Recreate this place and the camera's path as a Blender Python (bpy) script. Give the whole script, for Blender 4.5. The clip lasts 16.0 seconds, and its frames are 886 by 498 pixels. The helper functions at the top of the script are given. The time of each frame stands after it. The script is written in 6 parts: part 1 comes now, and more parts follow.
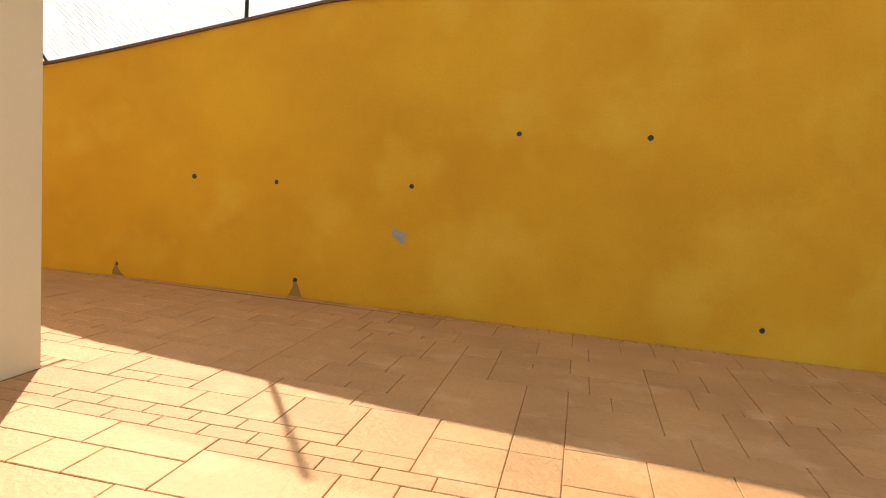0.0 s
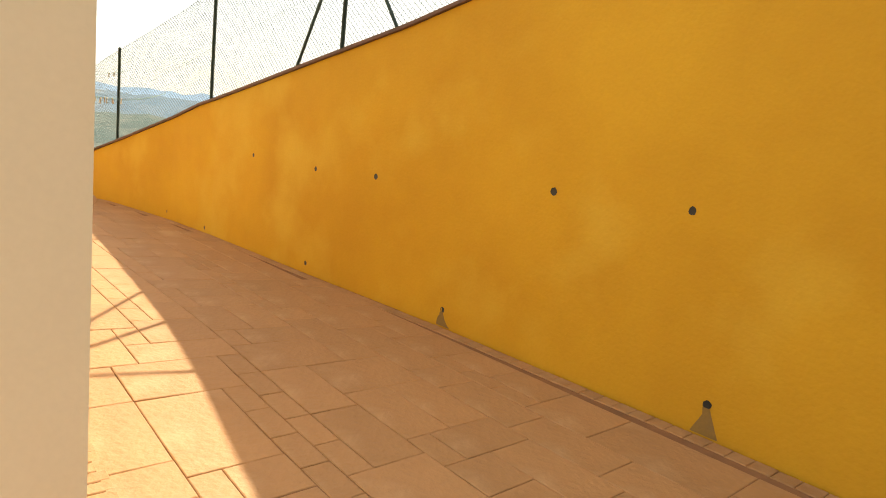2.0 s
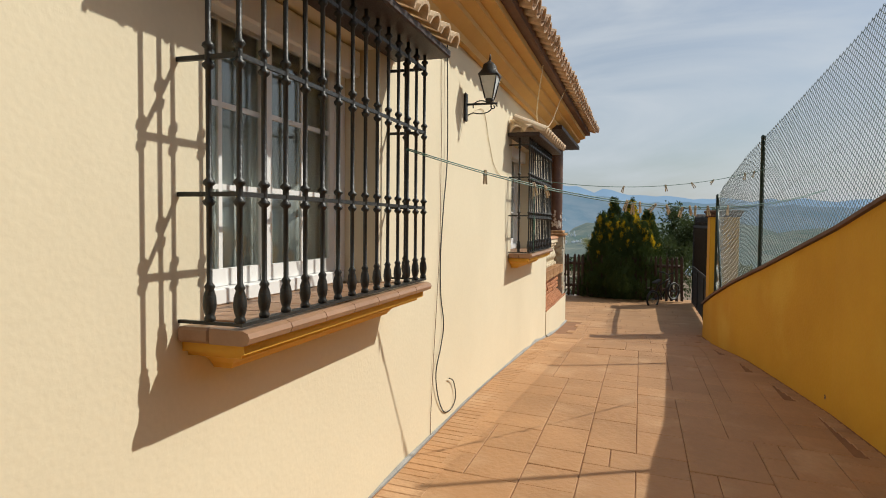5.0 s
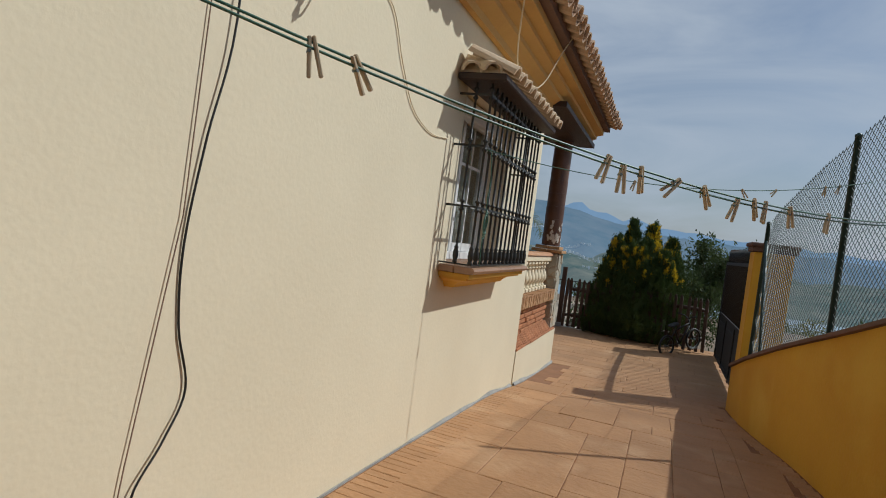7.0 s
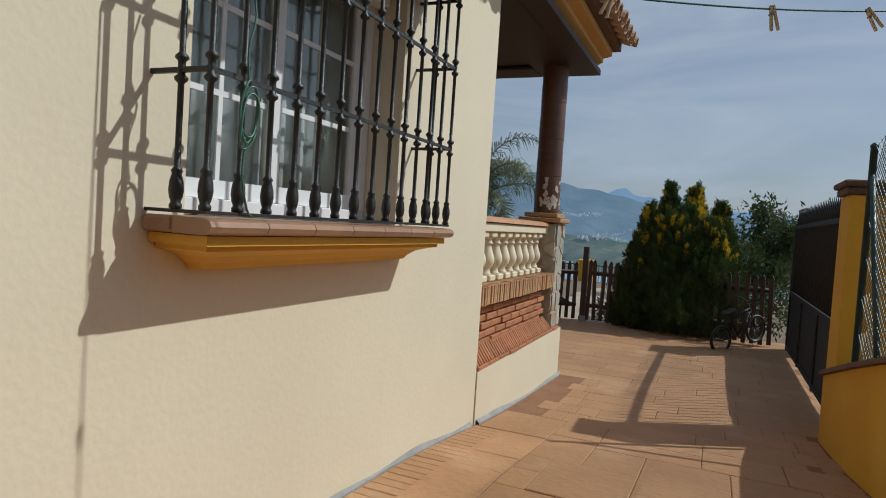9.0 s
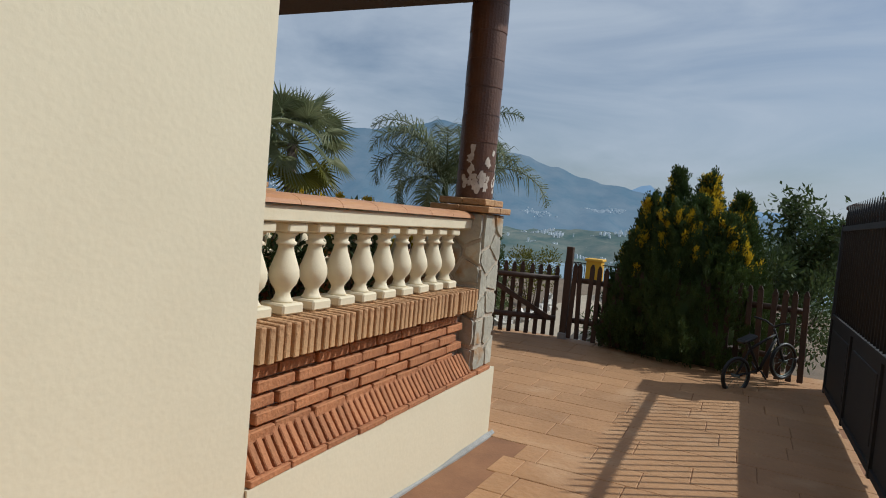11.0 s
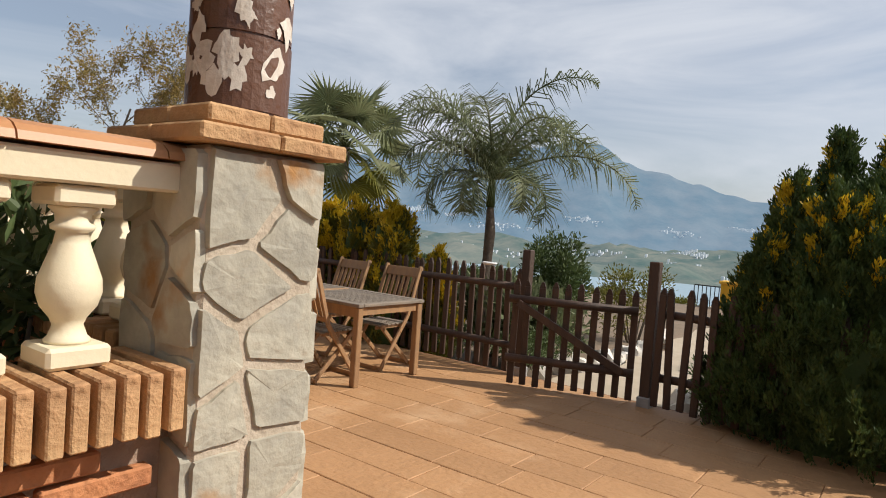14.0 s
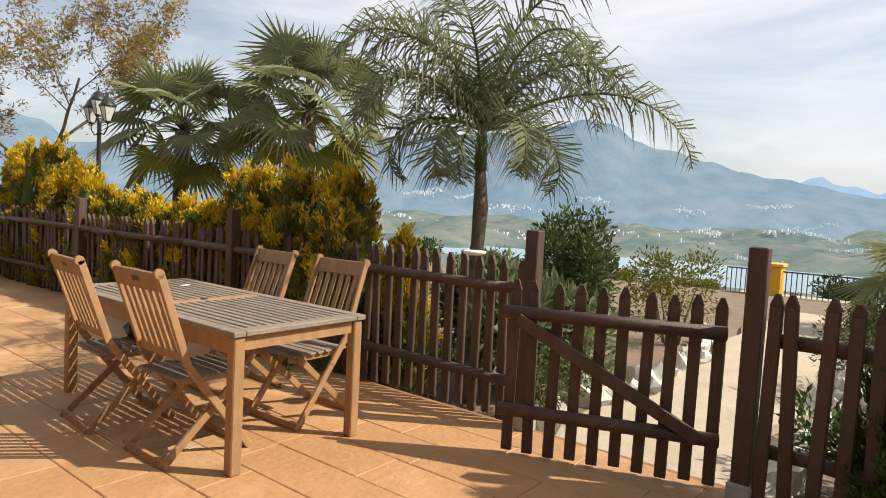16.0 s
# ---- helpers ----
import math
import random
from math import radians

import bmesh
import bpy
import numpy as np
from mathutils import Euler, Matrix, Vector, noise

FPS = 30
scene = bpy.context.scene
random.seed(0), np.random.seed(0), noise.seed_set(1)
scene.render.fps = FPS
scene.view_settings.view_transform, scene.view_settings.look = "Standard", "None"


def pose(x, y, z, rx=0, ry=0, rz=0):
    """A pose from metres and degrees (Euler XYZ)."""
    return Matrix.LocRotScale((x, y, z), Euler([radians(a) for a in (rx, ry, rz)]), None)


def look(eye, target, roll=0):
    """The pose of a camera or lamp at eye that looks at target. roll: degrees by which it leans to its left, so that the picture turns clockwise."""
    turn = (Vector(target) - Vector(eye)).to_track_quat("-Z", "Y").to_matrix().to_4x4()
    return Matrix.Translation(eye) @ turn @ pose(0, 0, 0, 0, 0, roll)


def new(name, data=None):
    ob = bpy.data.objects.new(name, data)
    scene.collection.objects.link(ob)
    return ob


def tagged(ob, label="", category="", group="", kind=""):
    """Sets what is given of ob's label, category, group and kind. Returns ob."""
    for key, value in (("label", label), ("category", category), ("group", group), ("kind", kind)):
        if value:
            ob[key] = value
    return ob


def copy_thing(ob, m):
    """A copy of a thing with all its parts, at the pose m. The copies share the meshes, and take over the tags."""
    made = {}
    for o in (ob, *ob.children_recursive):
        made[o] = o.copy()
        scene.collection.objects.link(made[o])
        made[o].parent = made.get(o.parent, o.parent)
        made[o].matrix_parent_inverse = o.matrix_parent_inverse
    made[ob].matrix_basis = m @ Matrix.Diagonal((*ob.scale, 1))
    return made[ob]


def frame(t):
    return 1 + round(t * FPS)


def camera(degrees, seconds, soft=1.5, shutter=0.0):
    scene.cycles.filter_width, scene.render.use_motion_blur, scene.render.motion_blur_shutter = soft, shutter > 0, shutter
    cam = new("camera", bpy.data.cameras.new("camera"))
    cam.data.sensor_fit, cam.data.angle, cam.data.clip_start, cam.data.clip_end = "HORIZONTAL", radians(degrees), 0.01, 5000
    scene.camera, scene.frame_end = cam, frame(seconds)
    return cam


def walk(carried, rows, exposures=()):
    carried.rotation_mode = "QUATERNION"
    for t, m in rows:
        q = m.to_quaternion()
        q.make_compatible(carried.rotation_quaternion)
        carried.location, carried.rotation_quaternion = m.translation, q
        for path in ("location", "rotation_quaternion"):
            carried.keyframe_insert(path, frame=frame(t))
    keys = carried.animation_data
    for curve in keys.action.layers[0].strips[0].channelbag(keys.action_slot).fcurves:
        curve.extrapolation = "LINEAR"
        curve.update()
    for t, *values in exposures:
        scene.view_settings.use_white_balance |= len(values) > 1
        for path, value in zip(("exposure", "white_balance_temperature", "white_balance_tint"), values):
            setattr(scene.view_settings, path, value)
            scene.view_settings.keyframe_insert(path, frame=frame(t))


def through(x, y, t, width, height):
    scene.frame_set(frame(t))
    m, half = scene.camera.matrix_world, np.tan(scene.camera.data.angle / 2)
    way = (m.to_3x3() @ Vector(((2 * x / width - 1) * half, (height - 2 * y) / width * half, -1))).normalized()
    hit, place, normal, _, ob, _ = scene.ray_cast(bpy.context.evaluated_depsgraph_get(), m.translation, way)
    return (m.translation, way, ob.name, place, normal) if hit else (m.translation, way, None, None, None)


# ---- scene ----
cam = camera(69.6, 16.0, soft=1.0)
PATH = [
    (0, (1.195, -1.699, 1.575), (0.785, 0.245, 1.351), 4.5),
    (0.5, (0.948, -0.691, 1.648), (0.233, 1.163, 1.417), 4.2),
    (1, (0.627, 0.163, 1.67), (-0.493, 1.804, 1.441), 4.2),
    (1.5, (0.158, 0.925, 1.64), (-1.116, 2.442, 1.367), 6.7),
    (2, (-0.443, 1.598, 1.589), (-1.914, 2.914, 1.272), 6.2),
    (2.5, (-1.147, 2.131, 1.594), (-2.858, 3.122, 1.295), 5.5),
    (3, (-1.868, 2.58, 1.579), (-3.802, 2.997, 1.29), 2.5),
    (3.5, (-2.591, 2.829, 1.626), (-4.582, 2.801, 1.44), 2.9),
    (3.7, (-2.847, 2.919, 1.637), (-4.833, 2.78, 1.441), 1.5),
    (5.8, (-5.583, 3.476, 1.585), (-7.445, 2.754, 1.549), 3.0),
    (6, (-5.855, 3.454, 1.584), (-7.708, 2.746, 1.540), 4.2),
    (6.5, (-6.492, 3.442, 1.572), (-8.342, 2.671, 1.501), 4.8),
    (7, (-7.116, 3.469, 1.508), (-8.982, 2.815, 1.449), 7.4),
    (7.5, (-7.788, 3.452, 1.460), (-9.646, 2.759, 1.395), 6.7),
    (8, (-8.420, 3.484, 1.362), (-10.332, 2.905, 1.320), 4.2),
    (8.5, (-9.182, 3.471, 1.284), (-11.074, 2.854, 1.216), 2.7),
    (9, (-9.794, 3.532, 1.313), (-11.646, 2.736, 1.230), 3.7),
    (9.5, (-10.468, 3.532, 1.321), (-12.233, 2.635, 1.220), 7.2),
    (10, (-11.086, 3.575, 1.340), (-12.860, 2.806, 1.219), 2.8),
    (10.2, (-11.335, 3.578, 1.355), (-13.146, 2.796, 1.237), 4.0),
    (12.3, (-13.339, 3.638, 1.354), (-15.033, 2.578, 1.282), 2.7),
    (12.5, (-13.533, 3.63, 1.37), (-15.15, 2.456, 1.282), 2.6),
    (13, (-14.093, 3.509, 1.351), (-15.655, 2.263, 1.259), 2.5),
    (13.5, (-14.697, 3.472, 1.288), (-16.278, 2.25, 1.204), 2.7),
    (14, (-15.309, 3.336, 1.238), (-16.903, 2.131, 1.166), 4.2),
    (14.5, (-15.889, 3.238, 1.204), (-17.523, 2.09, 1.1), 3.0),
    (15, (-16.485, 2.963, 1.187), (-18.105, 1.8, 1.029), 2.8),
    (15.5, (-17.068, 2.703, 1.15), (-18.723, 1.59, 1.005), 1.6),
    (16, (-17.447, 2.164, 1.167), (-19.02, 0.936, 1.04), 3.1),
]
walk(cam, [(t, look(eye, target, roll)) for t, eye, target, roll in PATH],
     [(0.0, 1.13, 8000, 8), (1.5, 1.36, 7800, 5), (2.5, 1.18, 7700, 6), (3.0, 0.70, 7000, 4), (3.5, 0.42, 6700, 5), (5.8, -0.10, 5800, 6), (6.0, -0.14, 5700, 5), (7.0, -0.42, 5600, 5),
      (10.0, -0.42, 5500, 5), (12.5, 0.0, 5900, 7), (14.0, 0.28, 6300, 10), (15.0, 0.58, 6600, 10), (16.0, 0.72, 6700, 10)])


# ---- world, sun ----
SUN_TO = Vector((-0.68, 1.0, 1.13)).normalized()
SUN_EL = math.asin(SUN_TO.z)
SUN_AZ = math.atan2(SUN_TO.x, SUN_TO.y)
world = bpy.data.worlds.new("sky")
scene.world = world
world.use_nodes = True
wn, wl = world.node_tree.nodes, world.node_tree.links
wn.clear()
w_out = wn.new("ShaderNodeOutputWorld")
w_bg = wn.new("ShaderNodeBackground")
w_sky = wn.new("ShaderNodeTexSky")
w_sky.sky_type = "NISHITA"
w_sky.sun_disc = False
w_sky.sun_elevation = SUN_EL
w_sky.sun_rotation = SUN_AZ % (2 * math.pi)
w_sky.dust_density = 2.0
w_co = wn.new("ShaderNodeTexCoord")
w_map = wn.new("ShaderNodeMapping")
w_map.inputs["Scale"].default_value = (1.0, 1.6, 5.5)
w_noise = wn.new("ShaderNodeTexNoise")
w_noise.inputs["Scale"].default_value = 1.6
w_noise.inputs["Detail"].default_value = 7.0
w_noise.inputs["Roughness"].default_value = 0.55
w_noise.inputs["Distortion"].default_value = 0.6
w_ramp = wn.new("ShaderNodeMapRange")
w_ramp.inputs["From Min"].default_value = 0.36
w_ramp.inputs["From Max"].default_value = 0.72
w_ramp.inputs["To Min"].default_value = 0.25
w_ramp.inputs["To Max"].default_value = 0.92
w_mix = wn.new("ShaderNodeMixRGB")
w_mix.inputs["Color2"].default_value = (7.4, 7.6, 8.0, 1)
w_bg.inputs["Strength"].default_value = 0.082
wl.new(w_co.outputs["Generated"], w_map.inputs["Vector"])
wl.new(w_map.outputs["Vector"], w_noise.inputs["Vector"])
wl.new(w_noise.outputs["Fac"], w_ramp.inputs["Value"])
wl.new(w_ramp.outputs["Result"], w_mix.inputs["Fac"])
wl.new(w_sky.outputs["Color"], w_mix.inputs["Color1"])
wl.new(w_mix.outputs["Color"], w_bg.inputs["Color"])
wl.new(w_bg.outputs["Background"], w_out.inputs["Surface"])
sun = new("sun", bpy.data.lights.new("sun", "SUN"))
sun.data.energy = 4.2
sun.data.angle = radians(0.6)
sun.data.color = (1.0, 0.93, 0.82)
sun.matrix_world = look(SUN_TO * 50, (0, 0, 0))

# ---- materials ----


def material(name, base, second=None, scale=3.0, rough=0.7, metal=0.0, bump=0.2, fine=60.0, vary=0.12, grain=(1, 1, 1),
             spec=0.5, patch=None, patch_scale=1.2, patch_at=(0.55, 0.62), detail=6.0):
    """A surface with broad stains, fine grain, a bump, a shade of its own for each object and, if asked for, patches of another colour."""
    m = bpy.data.materials.new(name)
    m.use_nodes = True
    n, l = m.node_tree.nodes, m.node_tree.links
    p = n["Principled BSDF"]
    co = n.new("ShaderNodeTexCoord")
    mp = n.new("ShaderNodeMapping")
    mp.inputs["Scale"].default_value = grain
    l.new(co.outputs["Object"], mp.inputs["Vector"])
    info = n.new("ShaderNodeObjectInfo")
    broad = n.new("ShaderNodeTexNoise")
    broad.inputs["Scale"].default_value = scale
    broad.inputs["Detail"].default_value = detail
    broad.inputs["Roughness"].default_value = 0.6
    l.new(mp.outputs["Vector"], broad.inputs["Vector"])
    small = n.new("ShaderNodeTexNoise")
    small.inputs["Scale"].default_value = fine
    small.inputs["Detail"].default_value = 4.0
    l.new(mp.outputs["Vector"], small.inputs["Vector"])
    ramp = n.new("ShaderNodeMapRange")
    ramp.inputs["From Min"].default_value = 0.32
    ramp.inputs["From Max"].default_value = 0.68
    l.new(broad.outputs["Fac"], ramp.inputs["Value"])
    mix = n.new("ShaderNodeMixRGB")
    second = second or [c * 0.75 for c in base]
    mix.inputs["Color1"].default_value = (*base, 1)
    mix.inputs["Color2"].default_value = (*second, 1)
    l.new(ramp.outputs["Result"], mix.inputs["Fac"])
    col = mix.outputs["Color"]
    if patch:
        pn = n.new("ShaderNodeTexNoise")
        pn.inputs["Scale"].default_value = patch_scale
        pn.inputs["Detail"].default_value = 8.0
        l.new(mp.outputs["Vector"], pn.inputs["Vector"])
        pr = n.new("ShaderNodeMapRange")
        pr.inputs["From Min"].default_value, pr.inputs["From Max"].default_value = patch_at
        l.new(pn.outputs["Fac"], pr.inputs["Value"])
        pm = n.new("ShaderNodeMixRGB")
        pm.inputs["Color2"].default_value = (*patch, 1)
        l.new(pr.outputs["Result"], pm.inputs["Fac"])
        l.new(col, pm.inputs["Color1"])
        col = pm.outputs["Color"]
    hsv = n.new("ShaderNodeHueSaturation")
    add = n.new("ShaderNodeMath")
    add.operation = "MULTIPLY_ADD"
    l.new(small.outputs["Fac"], add.inputs[0])
    add.inputs[1].default_value = vary * 1.5
    add.inputs[2].default_value = 1.0 - vary * 0.75
    add2 = n.new("ShaderNodeMath")
    add2.operation = "MULTIPLY_ADD"
    l.new(info.outputs["Random"], add2.inputs[0])
    add2.inputs[1].default_value = vary
    l.new(add.outputs[0], add2.inputs[2])
    isl = n.new("ShaderNodeNewGeometry")
    add3 = n.new("ShaderNodeMath")
    add3.operation = "MULTIPLY_ADD"
    l.new(isl.outputs["Random Per Island"], add3.inputs[0])
    add3.inputs[1].default_value = vary
    l.new(add2.outputs[0], add3.inputs[2])
    sub = n.new("ShaderNodeMath")
    sub.operation = "SUBTRACT"
    l.new(add3.outputs[0], sub.inputs[0])
    sub.inputs[1].default_value = vary
    l.new(sub.outputs[0], hsv.inputs["Value"])
    l.new(col, hsv.inputs["Color"])
    l.new(hsv.outputs["Color"], p.inputs["Base Color"])
    p.inputs["Roughness"].default_value = rough
    p.inputs["Metallic"].default_value = metal
    p.inputs["Specular IOR Level"].default_value = spec
    if bump:
        b = n.new("ShaderNodeBump")
        b.inputs["Strength"].default_value = bump
        b.inputs["Distance"].default_value = 0.01
        l.new(small.outputs["Fac"], b.inputs["Height"])
        l.new(b.outputs["Normal"], p.inputs["Normal"])
    return m


def leaf_material(name, base, second, through=0.35):
    m = material(name, base, second, scale=2.2, rough=0.55, bump=0, vary=0.25, spec=0.3)
    n, l = m.node_tree.nodes, m.node_tree.links
    p = n["Principled BSDF"]
    t = n.new("ShaderNodeBsdfTranslucent")
    mx = n.new("ShaderNodeMixShader")
    mx.inputs["Fac"].default_value = through
    l.new(p.inputs["Base Color"].links[0].from_socket, t.inputs["Color"])
    l.new(p.outputs["BSDF"], mx.inputs[1])
    l.new(t.outputs["BSDF"], mx.inputs[2])
    l.new(mx.outputs["Shader"], n["Material Output"].inputs["Surface"])
    return m


def glass_material(name):
    m = bpy.data.materials.new(name)
    m.use_nodes = True
    n, l = m.node_tree.nodes, m.node_tree.links
    n.remove(n["Principled BSDF"])
    g = n.new("ShaderNodeBsdfGlossy")
    g.inputs["Roughness"].default_value = 0.02
    t = n.new("ShaderNodeBsdfTransparent")
    t.inputs["Color"].default_value = (0.82, 0.86, 0.85, 1)
    f = n.new("ShaderNodeLayerWeight")
    f.inputs["Blend"].default_value = 0.5
    steep = n.new("ShaderNodeMath")
    steep.operation = "POWER"
    steep.inputs[1].default_value = 3.0
    gloss = n.new("ShaderNodeMath")
    gloss.operation = "MULTIPLY_ADD"
    gloss.inputs[1].default_value = 0.55
    gloss.inputs[2].default_value = 0.06
    l.new(f.outputs["Facing"], steep.inputs[0])
    l.new(steep.outputs[0], gloss.inputs[0])
    mx = n.new("ShaderNodeMixShader")
    l.new(gloss.outputs[0], mx.inputs["Fac"])
    l.new(t.outputs["BSDF"], mx.inputs[1])
    l.new(g.outputs["BSDF"], mx.inputs[2])
    l.new(mx.outputs["Shader"], n["Material Output"].inputs["Surface"])
    return m


def hazed_far_material(name, base, second, haze_glow, strength, scale=0.004):
    """Far land: haze of kilometres of air put in as colour and glow."""
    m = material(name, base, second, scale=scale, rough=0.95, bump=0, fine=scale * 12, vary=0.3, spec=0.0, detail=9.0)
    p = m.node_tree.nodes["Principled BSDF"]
    p.inputs["Emission Color"].default_value = (*haze_glow, 1)
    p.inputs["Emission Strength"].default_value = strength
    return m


M_CREAM = material("cream_render", (0.72, 0.634, 0.458), (0.67, 0.585, 0.418), scale=0.9, rough=0.85, bump=0.12, fine=45, vary=0.05)
M_YELLOW = material("ochre_wall_paint", (0.66, 0.365, 0.022), (0.56, 0.285, 0.014), scale=0.7, rough=0.85, bump=0.3, fine=40, vary=0.06,
                    patch=(0.68, 0.42, 0.045), patch_scale=0.9, patch_at=(0.52, 0.75))
M_TRIM = material("ochre_trim_paint", (0.72, 0.41, 0.045), (0.64, 0.345, 0.035), scale=1.5, rough=0.75, bump=0.15, vary=0.06)
# Ochre trim dulled to tan, with the eaves' shade put into colour.
M_CORNICE = material("shade_tan_cornice_paint", (0.62, 0.37, 0.105), (0.54, 0.31, 0.085), scale=1.5, rough=0.8, bump=0.15, vary=0.06)
M_CONCRETE = material("grey_cement", (0.36, 0.35, 0.33), (0.26, 0.25, 0.23), scale=5, rough=0.95, bump=0.6, fine=50)
M_STAIN = material("damp_stain", (0.30, 0.17, 0.04), (0.22, 0.14, 0.05), scale=9, rough=0.9)
M_COPING = material("brown_coping", (0.16, 0.085, 0.055), (0.11, 0.06, 0.04), scale=3, rough=0.8)
M_PAVE = material("stamped_concrete", (0.465, 0.252, 0.112), (0.37, 0.195, 0.083), scale=1.3, rough=0.66, bump=0.9, fine=22, vary=0.13,
                  patch=(0.50, 0.30, 0.155), patch_scale=2.1, patch_at=(0.55, 0.72))
M_GROUT = material("paving_joint", (0.27, 0.13, 0.06), (0.20, 0.095, 0.045), scale=4, rough=0.9)
M_SILLTILE = material("glazed_brown_sill_tile", (0.36, 0.205, 0.115), (0.28, 0.155, 0.085), scale=6, rough=0.38, bump=0.1, vary=0.12)
M_FLOORTILE = material("terracotta_floor_tile", (0.30, 0.12, 0.06), (0.24, 0.09, 0.045), scale=5, rough=0.4, bump=0.1, vary=0.15)
M_SILLFLOOR = material("tan_sill_floor_tile", (0.36, 0.21, 0.12), (0.28, 0.155, 0.085), scale=7, rough=0.5, bump=0.2, vary=0.16)
M_IRON = material("dark_wrought_iron", (0.022, 0.023, 0.022), (0.034, 0.032, 0.028), scale=14, rough=0.45, metal=0.2, bump=0.3, fine=90)
M_WHITE = material("white_aluminium", (0.80, 0.79, 0.77), (0.76, 0.75, 0.73), scale=4, rough=0.35, bump=0.02, vary=0.03)
M_SHUTTER = material("white_shutter", (0.78, 0.77, 0.74), (0.72, 0.71, 0.68), scale=3, rough=0.45, bump=0.03, vary=0.04)
M_GLASS = glass_material("window_glass")
# Darkness of the unlit rooms is put into this base colour.
M_DARK = material("unlit_room_dark", (0.10, 0.085, 0.07), (0.08, 0.07, 0.06), scale=1, rough=0.9)
M_CURTAIN = material("white_curtain", (0.70, 0.69, 0.66), (0.62, 0.61, 0.58), scale=3, rough=0.9, bump=0.1)
M_CLAY = material("clay_roof_tile", (0.46, 0.29, 0.18), (0.60, 0.46, 0.32), scale=3.5, rough=0.85, bump=0.5, fine=40, vary=0.25,
                  patch=(0.20, 0.13, 0.09), patch_scale=4, patch_at=(0.56, 0.7))
M_CLAYPALE = material("pale_canopy_tile", (0.62, 0.47, 0.31), (0.70, 0.57, 0.40), scale=4, rough=0.85, bump=0.4, vary=0.15)
M_WOODDARK = material("dark_stained_wood", (0.042, 0.020, 0.013), (0.026, 0.013, 0.009), scale=5, rough=0.55, grain=(6, 1, 1), bump=0.3)
M_COLUMN = material("peeling_brown_column_paint", (0.085, 0.036, 0.02), (0.17, 0.075, 0.037), scale=3, rough=0.4, bump=0.3, vary=0.1)
M_PEEL = material("bare_plaster_flake", (0.66, 0.60, 0.52), (0.50, 0.42, 0.34), scale=20, rough=0.9)
M_BRICK = material("red_brick", (0.46, 0.195, 0.078), (0.33, 0.13, 0.055), scale=9, rough=0.85, bump=0.9, fine=45, vary=0.28)
M_BRICKPALE = material("pale_soldier_brick", (0.53, 0.32, 0.15), (0.38, 0.20, 0.092), scale=8, rough=0.85, bump=0.9, fine=45, vary=0.2)
M_MORTAR = material("mortar", (0.34, 0.24, 0.17), (0.24, 0.165, 0.12), scale=8, rough=0.95, bump=0.8)
M_STONE = material("grey_slate_slab", (0.47, 0.425, 0.325), (0.33, 0.305, 0.245), scale=5, rough=0.8, bump=0.9, fine=22, vary=0.25,
                   patch=(0.34, 0.17, 0.055), patch_scale=3.3, patch_at=(0.57, 0.66))
M_STONEJOINT = material("stone_joint_mortar", (0.52, 0.43, 0.33), (0.42, 0.34, 0.25), scale=7, rough=0.95, bump=0.6)
M_BALUSTER = material("cream_cast_stone", (0.76, 0.66, 0.47), (0.70, 0.60, 0.41), scale=5, rough=0.75, bump=0.1, vary=0.05)
M_RAILTILE = material("tan_glazed_rail_tile", (0.50, 0.26, 0.12), (0.42, 0.20, 0.09), scale=5, rough=0.5, bump=0.1, vary=0.12)
M_GATE = material("anthracite_gate_paint", (0.012, 0.012, 0.013), (0.018, 0.018, 0.017), scale=3, rough=0.7, metal=0.0, bump=0.1)
M_POST = material("green_fence_steel", (0.018, 0.045, 0.042), (0.025, 0.055, 0.05), scale=6, rough=0.45, bump=0.05)
M_WIRE = material("galvanised_wire", (0.10, 0.14, 0.13), (0.16, 0.18, 0.17), scale=20, rough=0.5, metal=0.4, bump=0)
M_PICKET = material("brown_stained_picket", (0.075, 0.040, 0.023), (0.046, 0.026, 0.017), scale=6, rough=0.65, grain=(2, 2, 0.4), bump=0.5, vary=0.3)
M_TEAK = material("weathered_teak", (0.36, 0.20, 0.085), (0.26, 0.15, 0.075), scale=5, rough=0.6, grain=(4, 4, 1), bump=0.35, vary=0.18)
M_TEAKGREY = material("grey_weathered_teak", (0.24, 0.19, 0.14), (0.17, 0.14, 0.11), scale=6, rough=0.75, grain=(1, 5, 1), bump=0.4, vary=0.2)
M_SOIL = material("dry_garden_soil", (0.20, 0.14, 0.09), (0.13, 0.095, 0.06), scale=2.5, rough=0.95, bump=0.9, fine=25, vary=0.2)
M_PATH = material("pale_garden_path", (0.46, 0.38, 0.28), (0.38, 0.31, 0.22), scale=2, rough=0.9, bump=0.6, fine=18)
M_ROCK = material("white_limestone_rock", (0.66, 0.62, 0.55), (0.50, 0.46, 0.40), scale=5, rough=0.9, bump=0.9, fine=18, vary=0.2)
M_BARK = material("grey_brown_bark", (0.17, 0.13, 0.095), (0.10, 0.075, 0.055), scale=8, rough=0.95, bump=1.0, fine=30)
M_CONIFER = leaf_material("dark_conifer_leaf", (0.078, 0.115, 0.028), (0.042, 0.070, 0.018), 0.2)
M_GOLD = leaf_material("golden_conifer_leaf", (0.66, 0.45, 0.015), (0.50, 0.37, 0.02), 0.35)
M_GOLDGREEN = leaf_material("olive_conifer_leaf", (0.20, 0.175, 0.018), (0.10, 0.11, 0.016), 0.2)
M_PALM = leaf_material("palm_leaf", (0.125, 0.155, 0.075), (0.165, 0.175, 0.085), 0.35)
